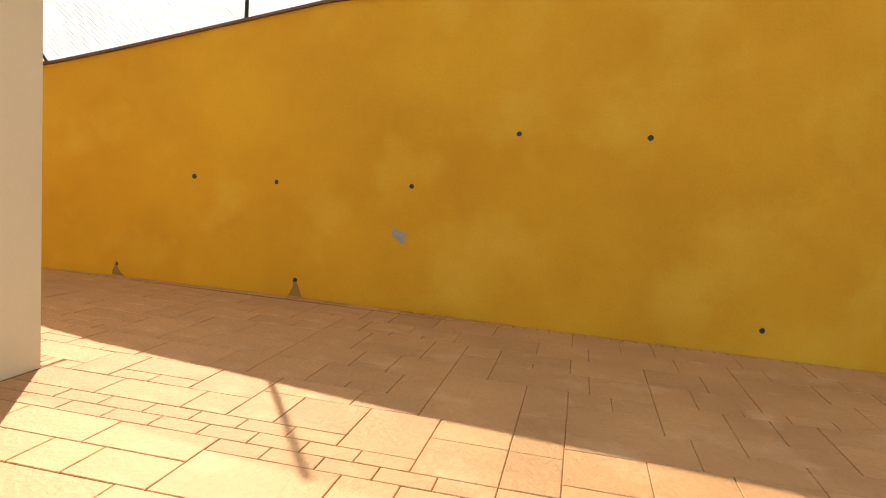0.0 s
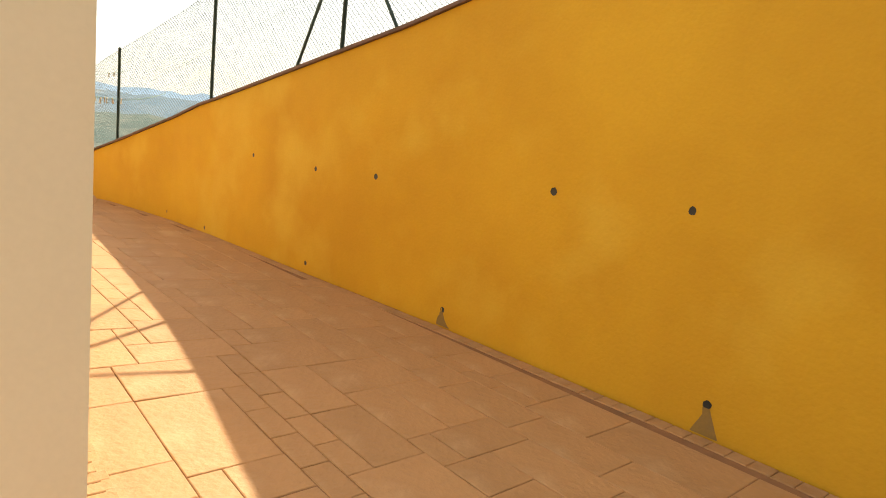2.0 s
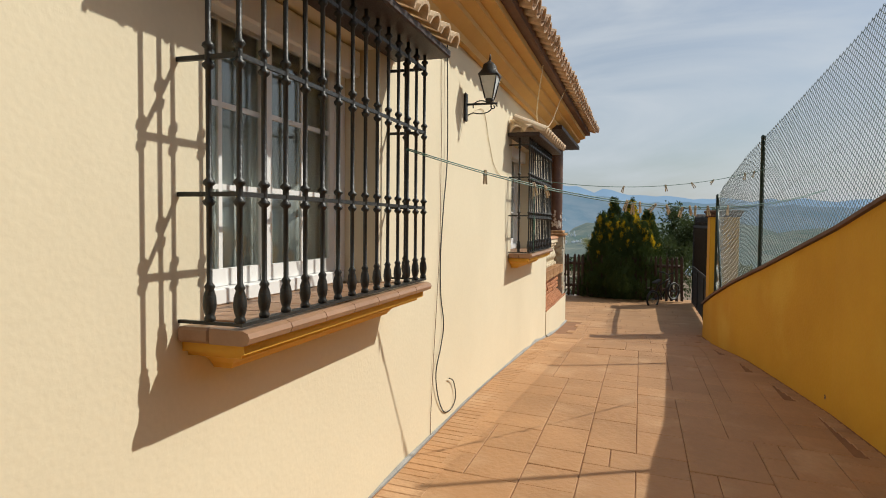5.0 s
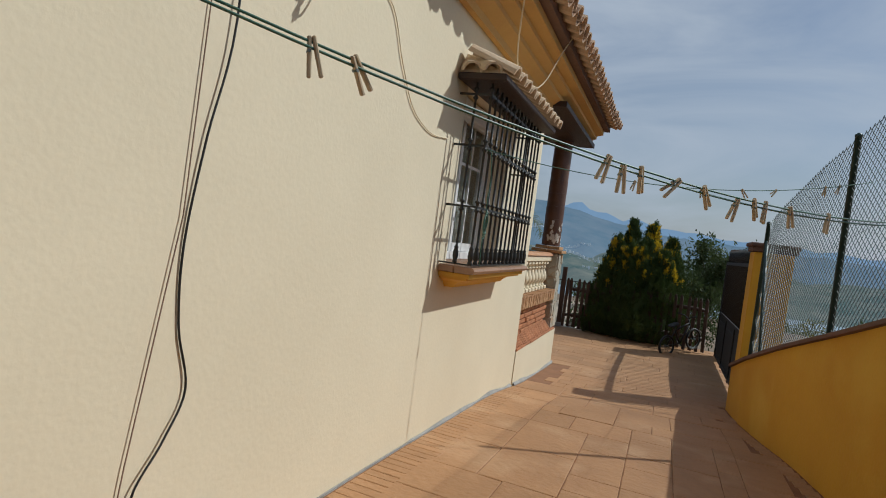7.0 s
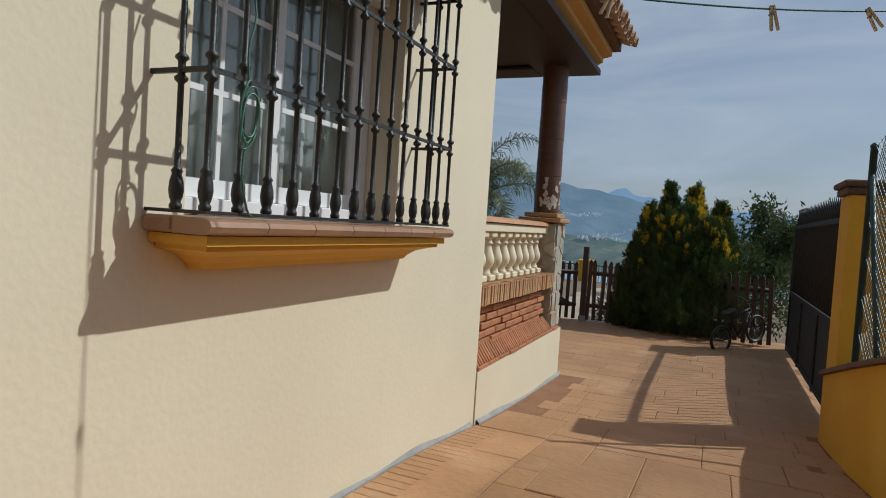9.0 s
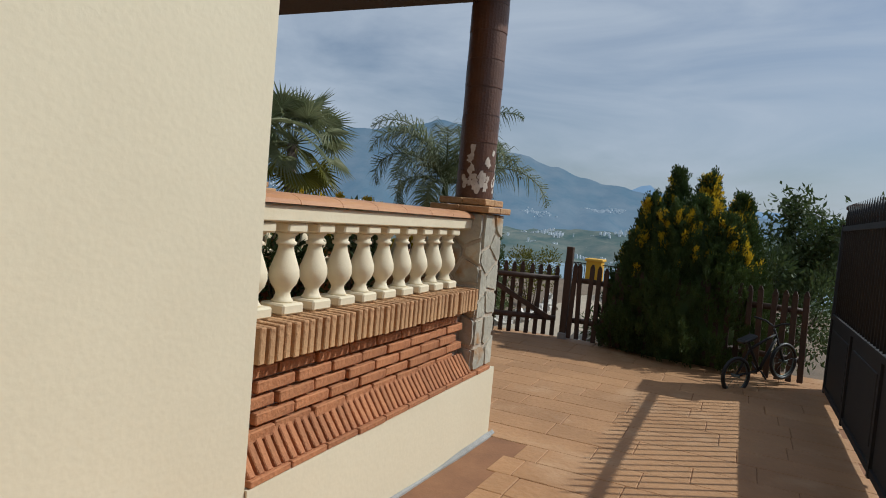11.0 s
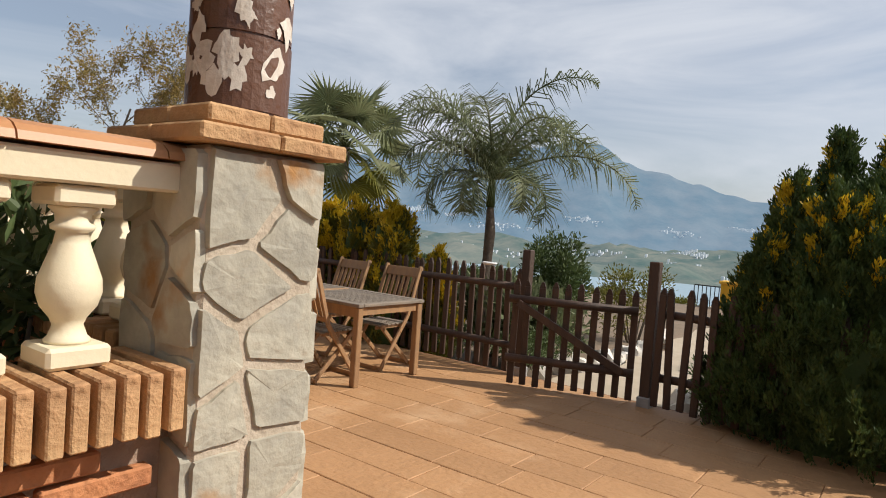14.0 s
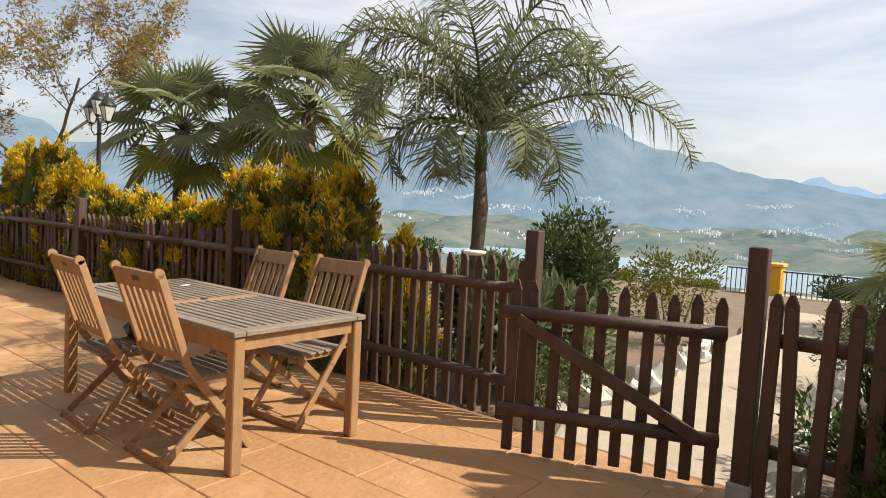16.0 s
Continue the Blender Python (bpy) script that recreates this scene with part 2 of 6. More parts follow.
M_FAN = leaf_material("fan_palm_leaf", (0.17, 0.20, 0.09), (0.25, 0.255, 0.13), 0.4)
M_LEAF = leaf_material("shrub_leaf", (0.070, 0.105, 0.035), (0.10, 0.13, 0.045), 0.25)
M_AUTUMN = leaf_material("yellowing_tree_leaf", (0.40, 0.25, 0.07), (0.22, 0.19, 0.06), 0.35)
M_ROPE = material("green_plastic_line", (0.06, 0.16, 0.11), (0.05, 0.13, 0.09), scale=20, rough=0.4, bump=0)
M_PEG = material("pale_wooden_peg", (0.52, 0.42, 0.28), (0.42, 0.33, 0.21), scale=14, rough=0.8, bump=0.1, vary=0.25)
M_BLACK = material("black_cable_rubber", (0.012, 0.012, 0.012), (0.02, 0.02, 0.02), scale=10, rough=0.5, bump=0)
M_LANTERNGLASS = material("frosted_lantern_pane", (0.62, 0.63, 0.60), (0.52, 0.53, 0.50), scale=8, rough=0.15, bump=0)
# Valley, ranges and lake: haze is in their bluish colour and emission.
M_FARHILL = hazed_far_material("far_valley_slope", (0.045, 0.075, 0.055), (0.15, 0.15, 0.11), (0.16, 0.24, 0.34), 0.23, 0.011)
M_MOUNTAIN = hazed_far_material("far_mountain", (0.035, 0.060, 0.070), (0.09, 0.10, 0.10), (0.21, 0.31, 0.43), 0.50, 0.006)
M_MOUNTAINFAR = hazed_far_material("farthest_range", (0.06, 0.09, 0.13), (0.08, 0.11, 0.15), (0.30, 0.43, 0.58), 0.75, 0.002)
M_LAKE = hazed_far_material("lake_water", (0.13, 0.18, 0.21), (0.15, 0.20, 0.23), (0.40, 0.47, 0.53), 0.40, 0.01)

# ---- mesh helpers ----


def box(bm, x0, x1, y0, y1, z0, z1, bevel=0.0):
    g = bmesh.ops.create_cube(bm, size=1.0, matrix=Matrix.Translation(((x0 + x1) / 2, (y0 + y1) / 2, (z0 + z1) / 2)) @ Matrix.Diagonal((abs(x1 - x0), abs(y1 - y0), abs(z1 - z0), 1)))
    if bevel:
        edges = list({e for v in g["verts"] for e in v.link_edges})
        bmesh.ops.bevel(bm, geom=edges, offset=bevel, segments=1, affect="EDGES")
    return g["verts"]


def obox(bm, m, sx, sy, sz, bevel=0.0):
    """A box of that size centred on the pose m."""
    g = bmesh.ops.create_cube(bm, size=1.0, matrix=m @ Matrix.Diagonal((sx, sy, sz, 1)))
    if bevel:
        edges = list({e for v in g["verts"] for e in v.link_edges})
        bmesh.ops.bevel(bm, geom=edges, offset=bevel, segments=1, affect="EDGES")


def beam(bm, a, b, w, h, bevel=0.0):
    """A rectangular bar from a to b."""
    a, b = Vector(a), Vector(b)
    d = b - a
    q = d.to_track_quat("X", "Z").to_matrix().to_4x4()
    obox(bm, Matrix.Translation((a + b) / 2) @ q, d.length, w, h, bevel)


def lathe(bm, profile, cx=0.0, cy=0.0, seg=12, sharp=0):
    rings = []
    for r, z in profile:
        rings.append([bm.verts.new((cx + r * math.cos(2 * math.pi * i / seg), cy + r * math.sin(2 * math.pi * i / seg), z)) for i in range(seg)])
    for a, b in zip(rings, rings[1:]):
        for i in range(seg):
            f = bm.faces.new((a[i], a[(i + 1) % seg], b[(i + 1) % seg], b[i]))
            f.smooth = not sharp
    bm.faces.new(list(reversed(rings[0])))
    bm.faces.new(rings[-1])


def tube(bm, pts, radius, seg=6):
    """A round rod along pts; radius is one number or one for each point."""
    pts = [Vector(p) for p in pts]
    radii = radius if isinstance(radius, (list, tuple)) else [radius] * len(pts)
    rings = []
    up = Vector((0.31, 0.17, 0.93)).normalized()
    for i, p in enumerate(pts):
        d = (pts[min(i + 1, len(pts) - 1)] - pts[max(i - 1, 0)]).normalized()
        a = d.cross(up)
        if a.length < 1e-3:
            a = d.cross(Vector((1, 0, 0)))
        a.normalize()
        b = d.cross(a).normalized()
        rings.append([bm.verts.new(p + radii[i] * (a * math.cos(2 * math.pi * k / seg) + b * math.sin(2 * math.pi * k / seg))) for k in range(seg)])
    for r0, r1 in zip(rings, rings[1:]):
        for k in range(seg):
            f = bm.faces.new((r0[k], r0[(k + 1) % seg], r1[(k + 1) % seg], r1[k]))
            f.smooth = True
    bm.faces.new(list(reversed(rings[0])))
    bm.faces.new(rings[-1])


def mesh_from(name, bm, mat):
    bmesh.ops.recalc_face_normals(bm, faces=bm.faces)
    me = bpy.data.meshes.new(name)
    bm.to_mesh(me)
    bm.free()
    me.materials.append(mat)
    return me


def part(name, bm, mat, parent, label=""):
    ob = new(name, mesh_from(name, bm, mat))
    ob.parent = parent
    return tagged(ob, label)


def part_data(name, me, parent, m=None, label=""):
    ob = new(name, me)
    ob.parent = parent
    if m is not None:
        ob.matrix_basis = m
    return tagged(ob, label)


def thing(name, m, label, category, group="", kind=""):
    ob = new(name)
    ob.matrix_basis = m if isinstance(m, Matrix) else Matrix.Translation(m)
    ob.empty_display_size = 0.1
    return tagged(ob, label, category, group, kind)


def structure(name, bm, mat, label, category):
    return tagged(new(name, mesh_from(name, bm, mat)), label, category, "", "structure")


def raw(name, verts, faces, mat, smooth=False):
    me = bpy.data.meshes.new(name)
    me.from_pydata([tuple(v) for v in verts], [], [tuple(f) for f in faces])
    me.materials.append(mat)
    if smooth:
        me.polygons.foreach_set("use_smooth", [True] * len(me.polygons))
    me.update()
    return me


def ramp01(v):
    v = min(1.0, max(0.0, v))
    return v * v * (3 - 2 * v)


def floor_z(x, y=5.2):
    """The drive drains from the house towards the boundary wall and falls to the terrace yard."""
    bank = 0.17 * ramp01((-2.3 - x) / 3.2) * (1 - ramp01((-9.0 - x) / 5.2))
    across = min(1.0, max(0.0, (5.2 - y) / 3.15))
    return -0.225 * ramp01((-12.9 - x) / 3.9) - 0.04 * ramp01((-12.6 - x) / 1.4) * (1 - ramp01((-14.5 - x) / 2.0)) + bank * across


def along(path, s):
    """The point s metres along a polyline of (x, y) and its heading."""
    for (x0, y0), (x1, y1) in zip(path, path[1:]):
        d = math.hypot(x1 - x0, y1 - y0)
        if s <= d or (x1, y1) == path[-1]:
            return x0 + (x1 - x0) * s / d, y0 + (y1 - y0) * s / d, math.atan2(y1 - y0, x1 - x0)
        s -= d


def path_length(path):
    return sum(math.hypot(b[0] - a[0], b[1] - a[1]) for a, b in zip(path, path[1:]))

# ---- large structure ----
WALL_Y = 2.05
HOUSE_X0, HOUSE_X1 = -13.97, -2.47
WALL_LINE = [(9.0, 5.2), (1.5, 5.28), (-2.0, 5.38), (-4.5, 5.34), (-6.5, 5.22), (-8.0, 5.15), (-9.3, 5.08), (-10.6, 4.96), (-12.0, 4.74), (-13.4, 4.52), (-14.6, 4.40), (-15.5, 4.36)]


def wall_top(x):
    """The boundary wall's height: it steps down with the slope behind it."""
    knots = [(-15.5, 0.32), (-12.2, 1.15), (-9.76, 1.79), (-6.44, 2.42), (-5.4, 2.62), (-1.84, 3.45), (9.0, 4.6)]
    for (xa, za), (xb, zb) in zip(knots, knots[1:]):
        if x <= xb:
            return za + (zb - za) * (x - xa) / (xb - xa)
    return 4.6


def ground_z(x, y):
    """The land's height: garden, falling hillside, lake basin, far slope."""
    r = math.hypot(x + 18.0, y)
    if r < 22:
        z = -0.55 - 0.02 * max(0, r - 6)
    elif r < 820:
        z = -0.87 - 76 * ((r - 22) / 798) ** 0.9
    else:
        z = -77 + (0 if r < 1300 else 62 * ((r - 1300) / 1700) ** 1.2) - (6 if 820 < r < 1250 and x < -18 else 0)
    if r > 40:
        z += (noise.noise((x * 0.006, y * 0.006, 0.3)) * 0.06 + noise.noise((x * 0.02, y * 0.02, 1.3)) * 0.015) * min(r, 900) * (0.1 if 800 < r < 1300 else 1)
    return z


def build_ground():
    """One sheet from the garden down to the lake and up to the far slopes."""
    cx, cy = -18.0, 0.0
    rings = [0, 4, 8, 12, 16, 20, 26, 34, 45, 60, 80, 110, 150, 220, 320, 450, 620, 820, 1050, 1200, 1300, 1400, 1500, 1600, 1700, 1800, 1900, 2000, 2100, 2200, 2300, 2400, 2600, 3000]
    seg = 240
    verts, faces = [(cx, cy, -0.6)], []
    for r in rings[1:]:
        for i in range(seg):
            a = 2 * math.pi * i / seg
            x, y = cx + r * math.cos(a), cy + r * math.sin(a)
            verts.append((x, y, ground_z(x, y)))
    for i in range(seg):
        faces.append((0, 1 + i, 1 + (i + 1) % seg))
    for k in range(len(rings) - 2):
        for i in range(seg):
            a, b = 1 + k * seg + i, 1 + k * seg + (i + 1) % seg
            faces.append((a, a + seg, b + seg, b))
    me = raw("ground", verts, faces, M_SOIL, True)
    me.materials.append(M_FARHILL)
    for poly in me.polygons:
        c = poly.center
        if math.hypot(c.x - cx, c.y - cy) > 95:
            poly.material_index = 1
    tagged(new("ground", me), "dry garden ground falling away to a hazy green valley", "ground", "", "structure")
    bm = bmesh.new()
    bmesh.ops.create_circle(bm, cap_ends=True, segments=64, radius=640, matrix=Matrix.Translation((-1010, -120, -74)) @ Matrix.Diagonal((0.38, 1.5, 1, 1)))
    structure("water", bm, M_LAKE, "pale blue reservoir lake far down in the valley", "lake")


def build_range(name, dist, a0, a1, profile, mat, label, base=-70.0, jag=0.10, depth=700.0, villages=()):
    """A mountain range round part of the horizon, with spurs running down to the valley."""
    n, rows = 220, 12
    verts, faces = [], []
    for i in range(n + 1):
        a = a0 + (a1 - a0) * i / n
        deg = math.degrees(a)
        top = 0.0
        for (da, ha), (db, hb) in zip(profile, profile[1:]):
            if da <= deg <= db:
                f = (deg - da) / (db - da)
                top = ha + (hb - ha) * (f * f * (3 - 2 * f))
        h = math.tan(radians(top)) * dist
        h += dist * 0.02 * jag * (noise.noise((deg * 0.55, 0.2, dist)) + 0.6 * noise.noise((deg * 1.7, 1.2, dist)) + 0.3 * noise.noise((deg * 5, 2.0, dist)))
        for k in range(rows):
            f = k / (rows - 1)
            d = dist - depth * (1 - f)
            z = base + (h - base) * f ** 1.5
            z += (1 - abs(2 * f - 1)) * dist * 0.010 * (noise.noise((deg * 0.35 + 2 * f, f * 3.5, dist * 0.1)) + 0.7 * noise.noise((deg * 1.3 - 4 * f, f * 6.0, dist * 0.2)))
            verts.append((-18 + d * math.cos(a), d * math.sin(a), z))
    for i in range(n):
        for k in range(rows - 1):
            a = i * rows + k
            faces.append((a, a + 1, a + rows + 1, a + rows))
    tagged(new(name, raw(name, verts, faces, mat, True)), label, "mountain", "", "structure")
    rng = random.Random(5)
    hv, hf = [], []
    for deg, f, count, wide in villages:
        for _ in range(count):
            u = (radians(deg + rng.gauss(0, wide)) - a0) / (a1 - a0) * n
            w = (f + rng.gauss(0, 0.012)) * (rows - 1)
            i, k = int(u), int(w)
            p = Vector(verts[i * rows + k]).lerp(Vector(verts[(i + 1) * rows + k]), u - i).lerp(Vector(verts[i * rows + k + 1]).lerp(Vector(verts[(i + 1) * rows + k + 1]), u - i), w - k)
            q, h, b = rng.uniform(2.5, 5.5), rng.uniform(3, 6), len(hv)
            hv += [(p.x + sx * q, p.y + sy * q, p.z + dz) for dz in (-12, h) for sx, sy in ((-1, -1), (1, -1), (1, 1), (-1, 1))]
            hf += [(b, b + 1, b + 5, b + 4), (b + 1, b + 2, b + 6, b + 5), (b + 2, b + 3, b + 7, b + 6), (b + 3, b, b + 4, b + 7), (b + 4, b + 5, b + 6, b + 7)]
    if hv:
        # The houses glow faintly to stand in for haze.
        m = hazed_far_material("mountain_white_house", (0.42, 0.42, 0.42), (0.30, 0.31, 0.32), (0.25, 0.33, 0.4), 0.50, 0.05)
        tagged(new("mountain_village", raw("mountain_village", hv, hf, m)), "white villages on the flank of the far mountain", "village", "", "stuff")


def build_towns():
    """White villages strewn over the far slope."""
    rng = random.Random(4)
    verts, faces = [], []
    for deg, d, count, spread in ((199, 2050, 70, 70), (205, 2200, 60, 60), (192, 1750, 90, 80), (188, 2300, 70, 70), (183, 1900, 60, 60), (210, 1800, 60, 80), (196, 2480, 60, 60), (176, 2400, 50, 70), (220, 2300, 60, 90)):
        a = radians(deg)
        for _ in range(count):
            x = -18 + d * math.cos(a) + rng.gauss(0, spread * 0.5)
            y = d * math.sin(a) + rng.gauss(0, spread)
            z = ground_z(x, y)
            s, h = rng.uniform(1.5, 4.0), rng.uniform(3.5, 6.5)
            b = len(verts)
            verts += [(x - s, y - s, z - 6), (x + s, y - s, z - 6), (x + s, y + s, z - 6), (x - s, y + s, z - 6), (x - s, y - s, z + h), (x + s, y - s, z + h), (x + s, y + s, z + h), (x - s, y + s, z + h)]
            faces += [(b, b + 1, b + 5, b + 4), (b + 1, b + 2, b + 6, b + 5), (b + 2, b + 3, b + 7, b + 6), (b + 3, b, b + 4, b + 7), (b + 4, b + 5, b + 6, b + 7)]
    # Emission here is the valley haze laid over the white walls.
    m = hazed_far_material("far_white_house", (0.62, 0.62, 0.62), (0.48, 0.48, 0.48), (0.25, 0.33, 0.4), 0.3, 0.05)
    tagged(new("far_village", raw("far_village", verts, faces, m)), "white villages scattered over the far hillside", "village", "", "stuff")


def build_floor():
    """The joint bed of the paving; the slabs lie on it."""
    verts, faces = [], []
    xs = [9.0, 6.0, 3.0, 0.0] + [-0.4 - 0.4 * i for i in range(42)] + [-18.0, -20.0, -21.05]
    ys = [-11.0, 2.05, 5.2, 5.3]
    n, m = len(xs), len(ys)
    for dz in (-0.008, -0.5):
        for x in xs:
            for y in ys:
                verts.append((x, y, floor_z(x, y) + dz))
    low = n * m
    for i in range(n - 1):
        for k in range(m - 1):
            a, b = i * m + k, (i + 1) * m + k
            faces += [(a, b, b + 1, a + 1), (low + a, low + a + 1, low + b + 1, low + b)]
        a, b = i * m, (i + 1) * m
        faces += [(a, low + a, low + b, b), (a + m - 1, b + m - 1, low + b + m - 1, low + a + m - 1)]
    for k in range(m - 1):
        a, b = k, (n - 1) * m + k
        faces += [(a, a + 1, low + a + 1, low + a), (b, low + b, low + b + 1, b + 1)]
    return tagged(new("floor", raw("floor", verts, faces, M_GROUT)), "reddish stamped-concrete paving with dark joints", "paving", "", "structure")


def build_boundary_wall():
    """The ochre wall, its brown coping, the weep holes and the bare patch."""
    length = path_length(WALL_LINE)
    bm, cap = bmesh.new(), bmesh.new()
    pts = []
    n = 110
    for i in range(n + 1):
        x, y, a = along(WALL_LINE, length * i / n)
        pts.append((x, y, a))
    rows = []
    for x, y, a in pts:
        nx, ny = -math.sin(a), math.cos(a)
        if ny < 0:
            nx, ny = -nx, -ny
        t, z0 = wall_top(x), floor_z(x) - 0.3
        rows.append([bm.verts.new((x, y, z0)), bm.verts.new((x, y, t)), bm.verts.new((x + nx * 0.28, y + ny * 0.28, t)), bm.verts.new((x + nx * 0.28, y + ny * 0.28, z0))])
    crow = []
    for (x, y, a) in pts:
        nx, ny = -math.sin(a), math.cos(a)
        if ny < 0:
            nx, ny = -nx, -ny
        t = wall_top(x)
        crow.append([cap.verts.new((x - nx * 0.035, y - ny * 0.035, t + 0.003)), cap.verts.new((x - nx * 0.035, y - ny * 0.035, t + 0.035)),
                     cap.verts.new((x + nx * 0.31, y + ny * 0.31, t + 0.035)), cap.verts.new((x + nx * 0.31, y + ny * 0.31, t + 0.003))])
    for target, rr in ((bm, rows), (cap, crow)):
        for r0, r1 in zip(rr, rr[1:]):
            for k in range(4):
                target.faces.new((r0[k], r0[(k + 1) % 4], r1[(k + 1) % 4], r1[k]))
        target.faces.new(rr[0])
        target.faces.new(list(reversed(rr[-1])))
    wall = structure("wall_boundary", bm, M_YELLOW, "tall ochre-painted rendered boundary wall, stained and patched", "wall")
    part("coping", cap, M_COPING, wall, "thin brown coping")
    return wall


def face_y(x):
    """The boundary wall's face at x."""
    for (xa, ya), (xb, yb) in zip(WALL_LINE, WALL_LINE[1:]):
        if xb <= x <= xa:
            return ya + (yb - ya) * (x - xa) / (xb - xa)
    return 5.2


def build_house():
    wins = ((-4.99, -3.72), (-7.61, -6.25), (-12.61, -11.25))
    bm = bmesh.new()
    z0, zs, zt, z1 = -0.35, 1.26, 2.50, 3.02
    edges = sorted([HOUSE_X0] + [v for w in wins for v in w] + [HOUSE_X1])
    for i in range(0, len(edges), 2):
        box(bm, edges[i], edges[i + 1], WALL_Y - 0.3, WALL_Y, z0, z1)
    for a, b in wins:
        dz = -0.07 if a > -5.5 else 0.0
        box(bm, a, b, WALL_Y - 0.3, WALL_Y, z0, zs + dz)
        box(bm, a, b, WALL_Y - 0.3, WALL_Y, zt + dz, z1)
    structure("wall_north", bm, M_CREAM, "cream rendered house wall with three barred windows", "wall")
    bm = bmesh.new()
    box(bm, HOUSE_X1 - 0.3, HOUSE_X1, -9.0, WALL_Y - 0.3, z0, z1)
    structure("wall_east", bm, M_CREAM, "cream rendered end wall of the house", "wall")
    bm = bmesh.new()
    box(bm, HOUSE_X0, HOUSE_X0 + 0.3, -9.0, WALL_Y - 0.3, z0, z1)
    structure("wall_west", bm, M_CREAM, "cream rendered house wall beside the terrace", "wall")
    bm = bmesh.new()
    box(bm, HOUSE_X0 + 0.3, HOUSE_X1 - 0.3, -9.0, -8.7, z0, z1)
    structure("wall_south", bm, M_CREAM, "cream rendered back wall of the house", "wall")
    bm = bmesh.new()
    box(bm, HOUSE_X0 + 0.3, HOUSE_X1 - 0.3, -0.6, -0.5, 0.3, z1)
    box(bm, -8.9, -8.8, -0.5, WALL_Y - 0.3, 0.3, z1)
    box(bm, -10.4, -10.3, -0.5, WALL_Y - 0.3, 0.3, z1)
    structure("wall_inner", bm, M_DARK, "plain inner wall, its colour darkened for an unlit room", "wall")
    bm = bmesh.new()
    box(bm, HOUSE_X0 + 0.3, HOUSE_X1 - 0.3, -8.7, WALL_Y - 0.3, 0.2, 0.3)
    structure("floor_inner", bm, M_FLOORTILE, "tiled floor inside the house", "floor")
    bm = bmesh.new()
    box(bm, HOUSE_X0 + 0.3, HOUSE_X1 - 0.3, -8.7, WALL_Y - 0.3, 2.80, 2.90)
    structure("ceiling", bm, M_WHITE, "plain ceiling inside the house", "ceiling")
    # stepped cornice
    prof = [(0.003, 2.93), (0.05, 2.93), (0.05, 2.99), (0.13, 3.05), (0.13, 3.09), (0.21, 3.13), (0.21, 3.17), (0.30, 3.19), (0.30, 3.27), (0.003, 3.27)]
    bm = bmesh.new()
    outer = [(0.003, 3.05)] + prof[3:]
    for x0, x1, pr in ((HOUSE_X0, HOUSE_X1 + 0.25, prof), (-16.75, HOUSE_X0 - 0.001, outer)):
        a = [bm.verts.new((x0, WALL_Y + d, z)) for d, z in pr]
        b = [bm.verts.new((x1, WALL_Y + d, z)) for d, z in pr]
        for i in range(len(pr)):
            j = (i + 1) % len(pr)
            bm.faces.new((a[i], a[j], b[j], b[i]))
        bm.faces.new(list(reversed(a)))
        bm.faces.new(b)
    structure("cornice", bm, M_CORNICE, "stepped ochre cornice under the eaves", "cornice")
    bm = bmesh.new()
    box(bm, -16.75, HOUSE_X1 + 0.25, -9.2, WALL_Y, 3.03, 3.10)
    structure("roof_deck", bm, M_WOODDARK, "dark boarded underside of the roof", "roof")
    bm = bmesh.new()
    box(bm, -16.72, HOUSE_X0 - 0.003, 1.62, WALL_Y + 0.002, 2.985, 3.027, 0.004)
    box(bm, -16.72, HOUSE_X0 - 0.003, WALL_Y + 0.0025, WALL_Y + 0.2, 2.985, 3.045, 0.004)
    box(bm, -16.72, -16.35, -9.0, 1.617, 2.985, 3.027, 0.01)
    structure("terrace_beam", bm, M_WOODDARK, "dark stained beam carrying the terrace roof", "beam")
    return wins


def tile_mesh(name, length, r0, r1, mat, seg=6):
    """A half-round clay tile along -y, open below, with thickness."""
    verts, faces = [], []
    for y, r in ((0.0, r0), (-length, r1)):
        for th in (0.0, -0.014):
            for i in range(seg + 1):
                a = math.pi * i / seg
                verts.append(((r + th) * math.cos(a), y, (r + th) * math.sin(a)))
    n = seg + 1
    for i in range(seg):
        faces += [(i, i + 1, 2 * n + i + 1, 2 * n + i), (n + i, 3 * n + i, 3 * n + i + 1, n + i + 1), (i, n + i, n + i + 1, i + 1), (2 * n + i, 2 * n + i + 1, 3 * n + i + 1, 3 * n + i)]
    return raw(name, verts, faces, mat)


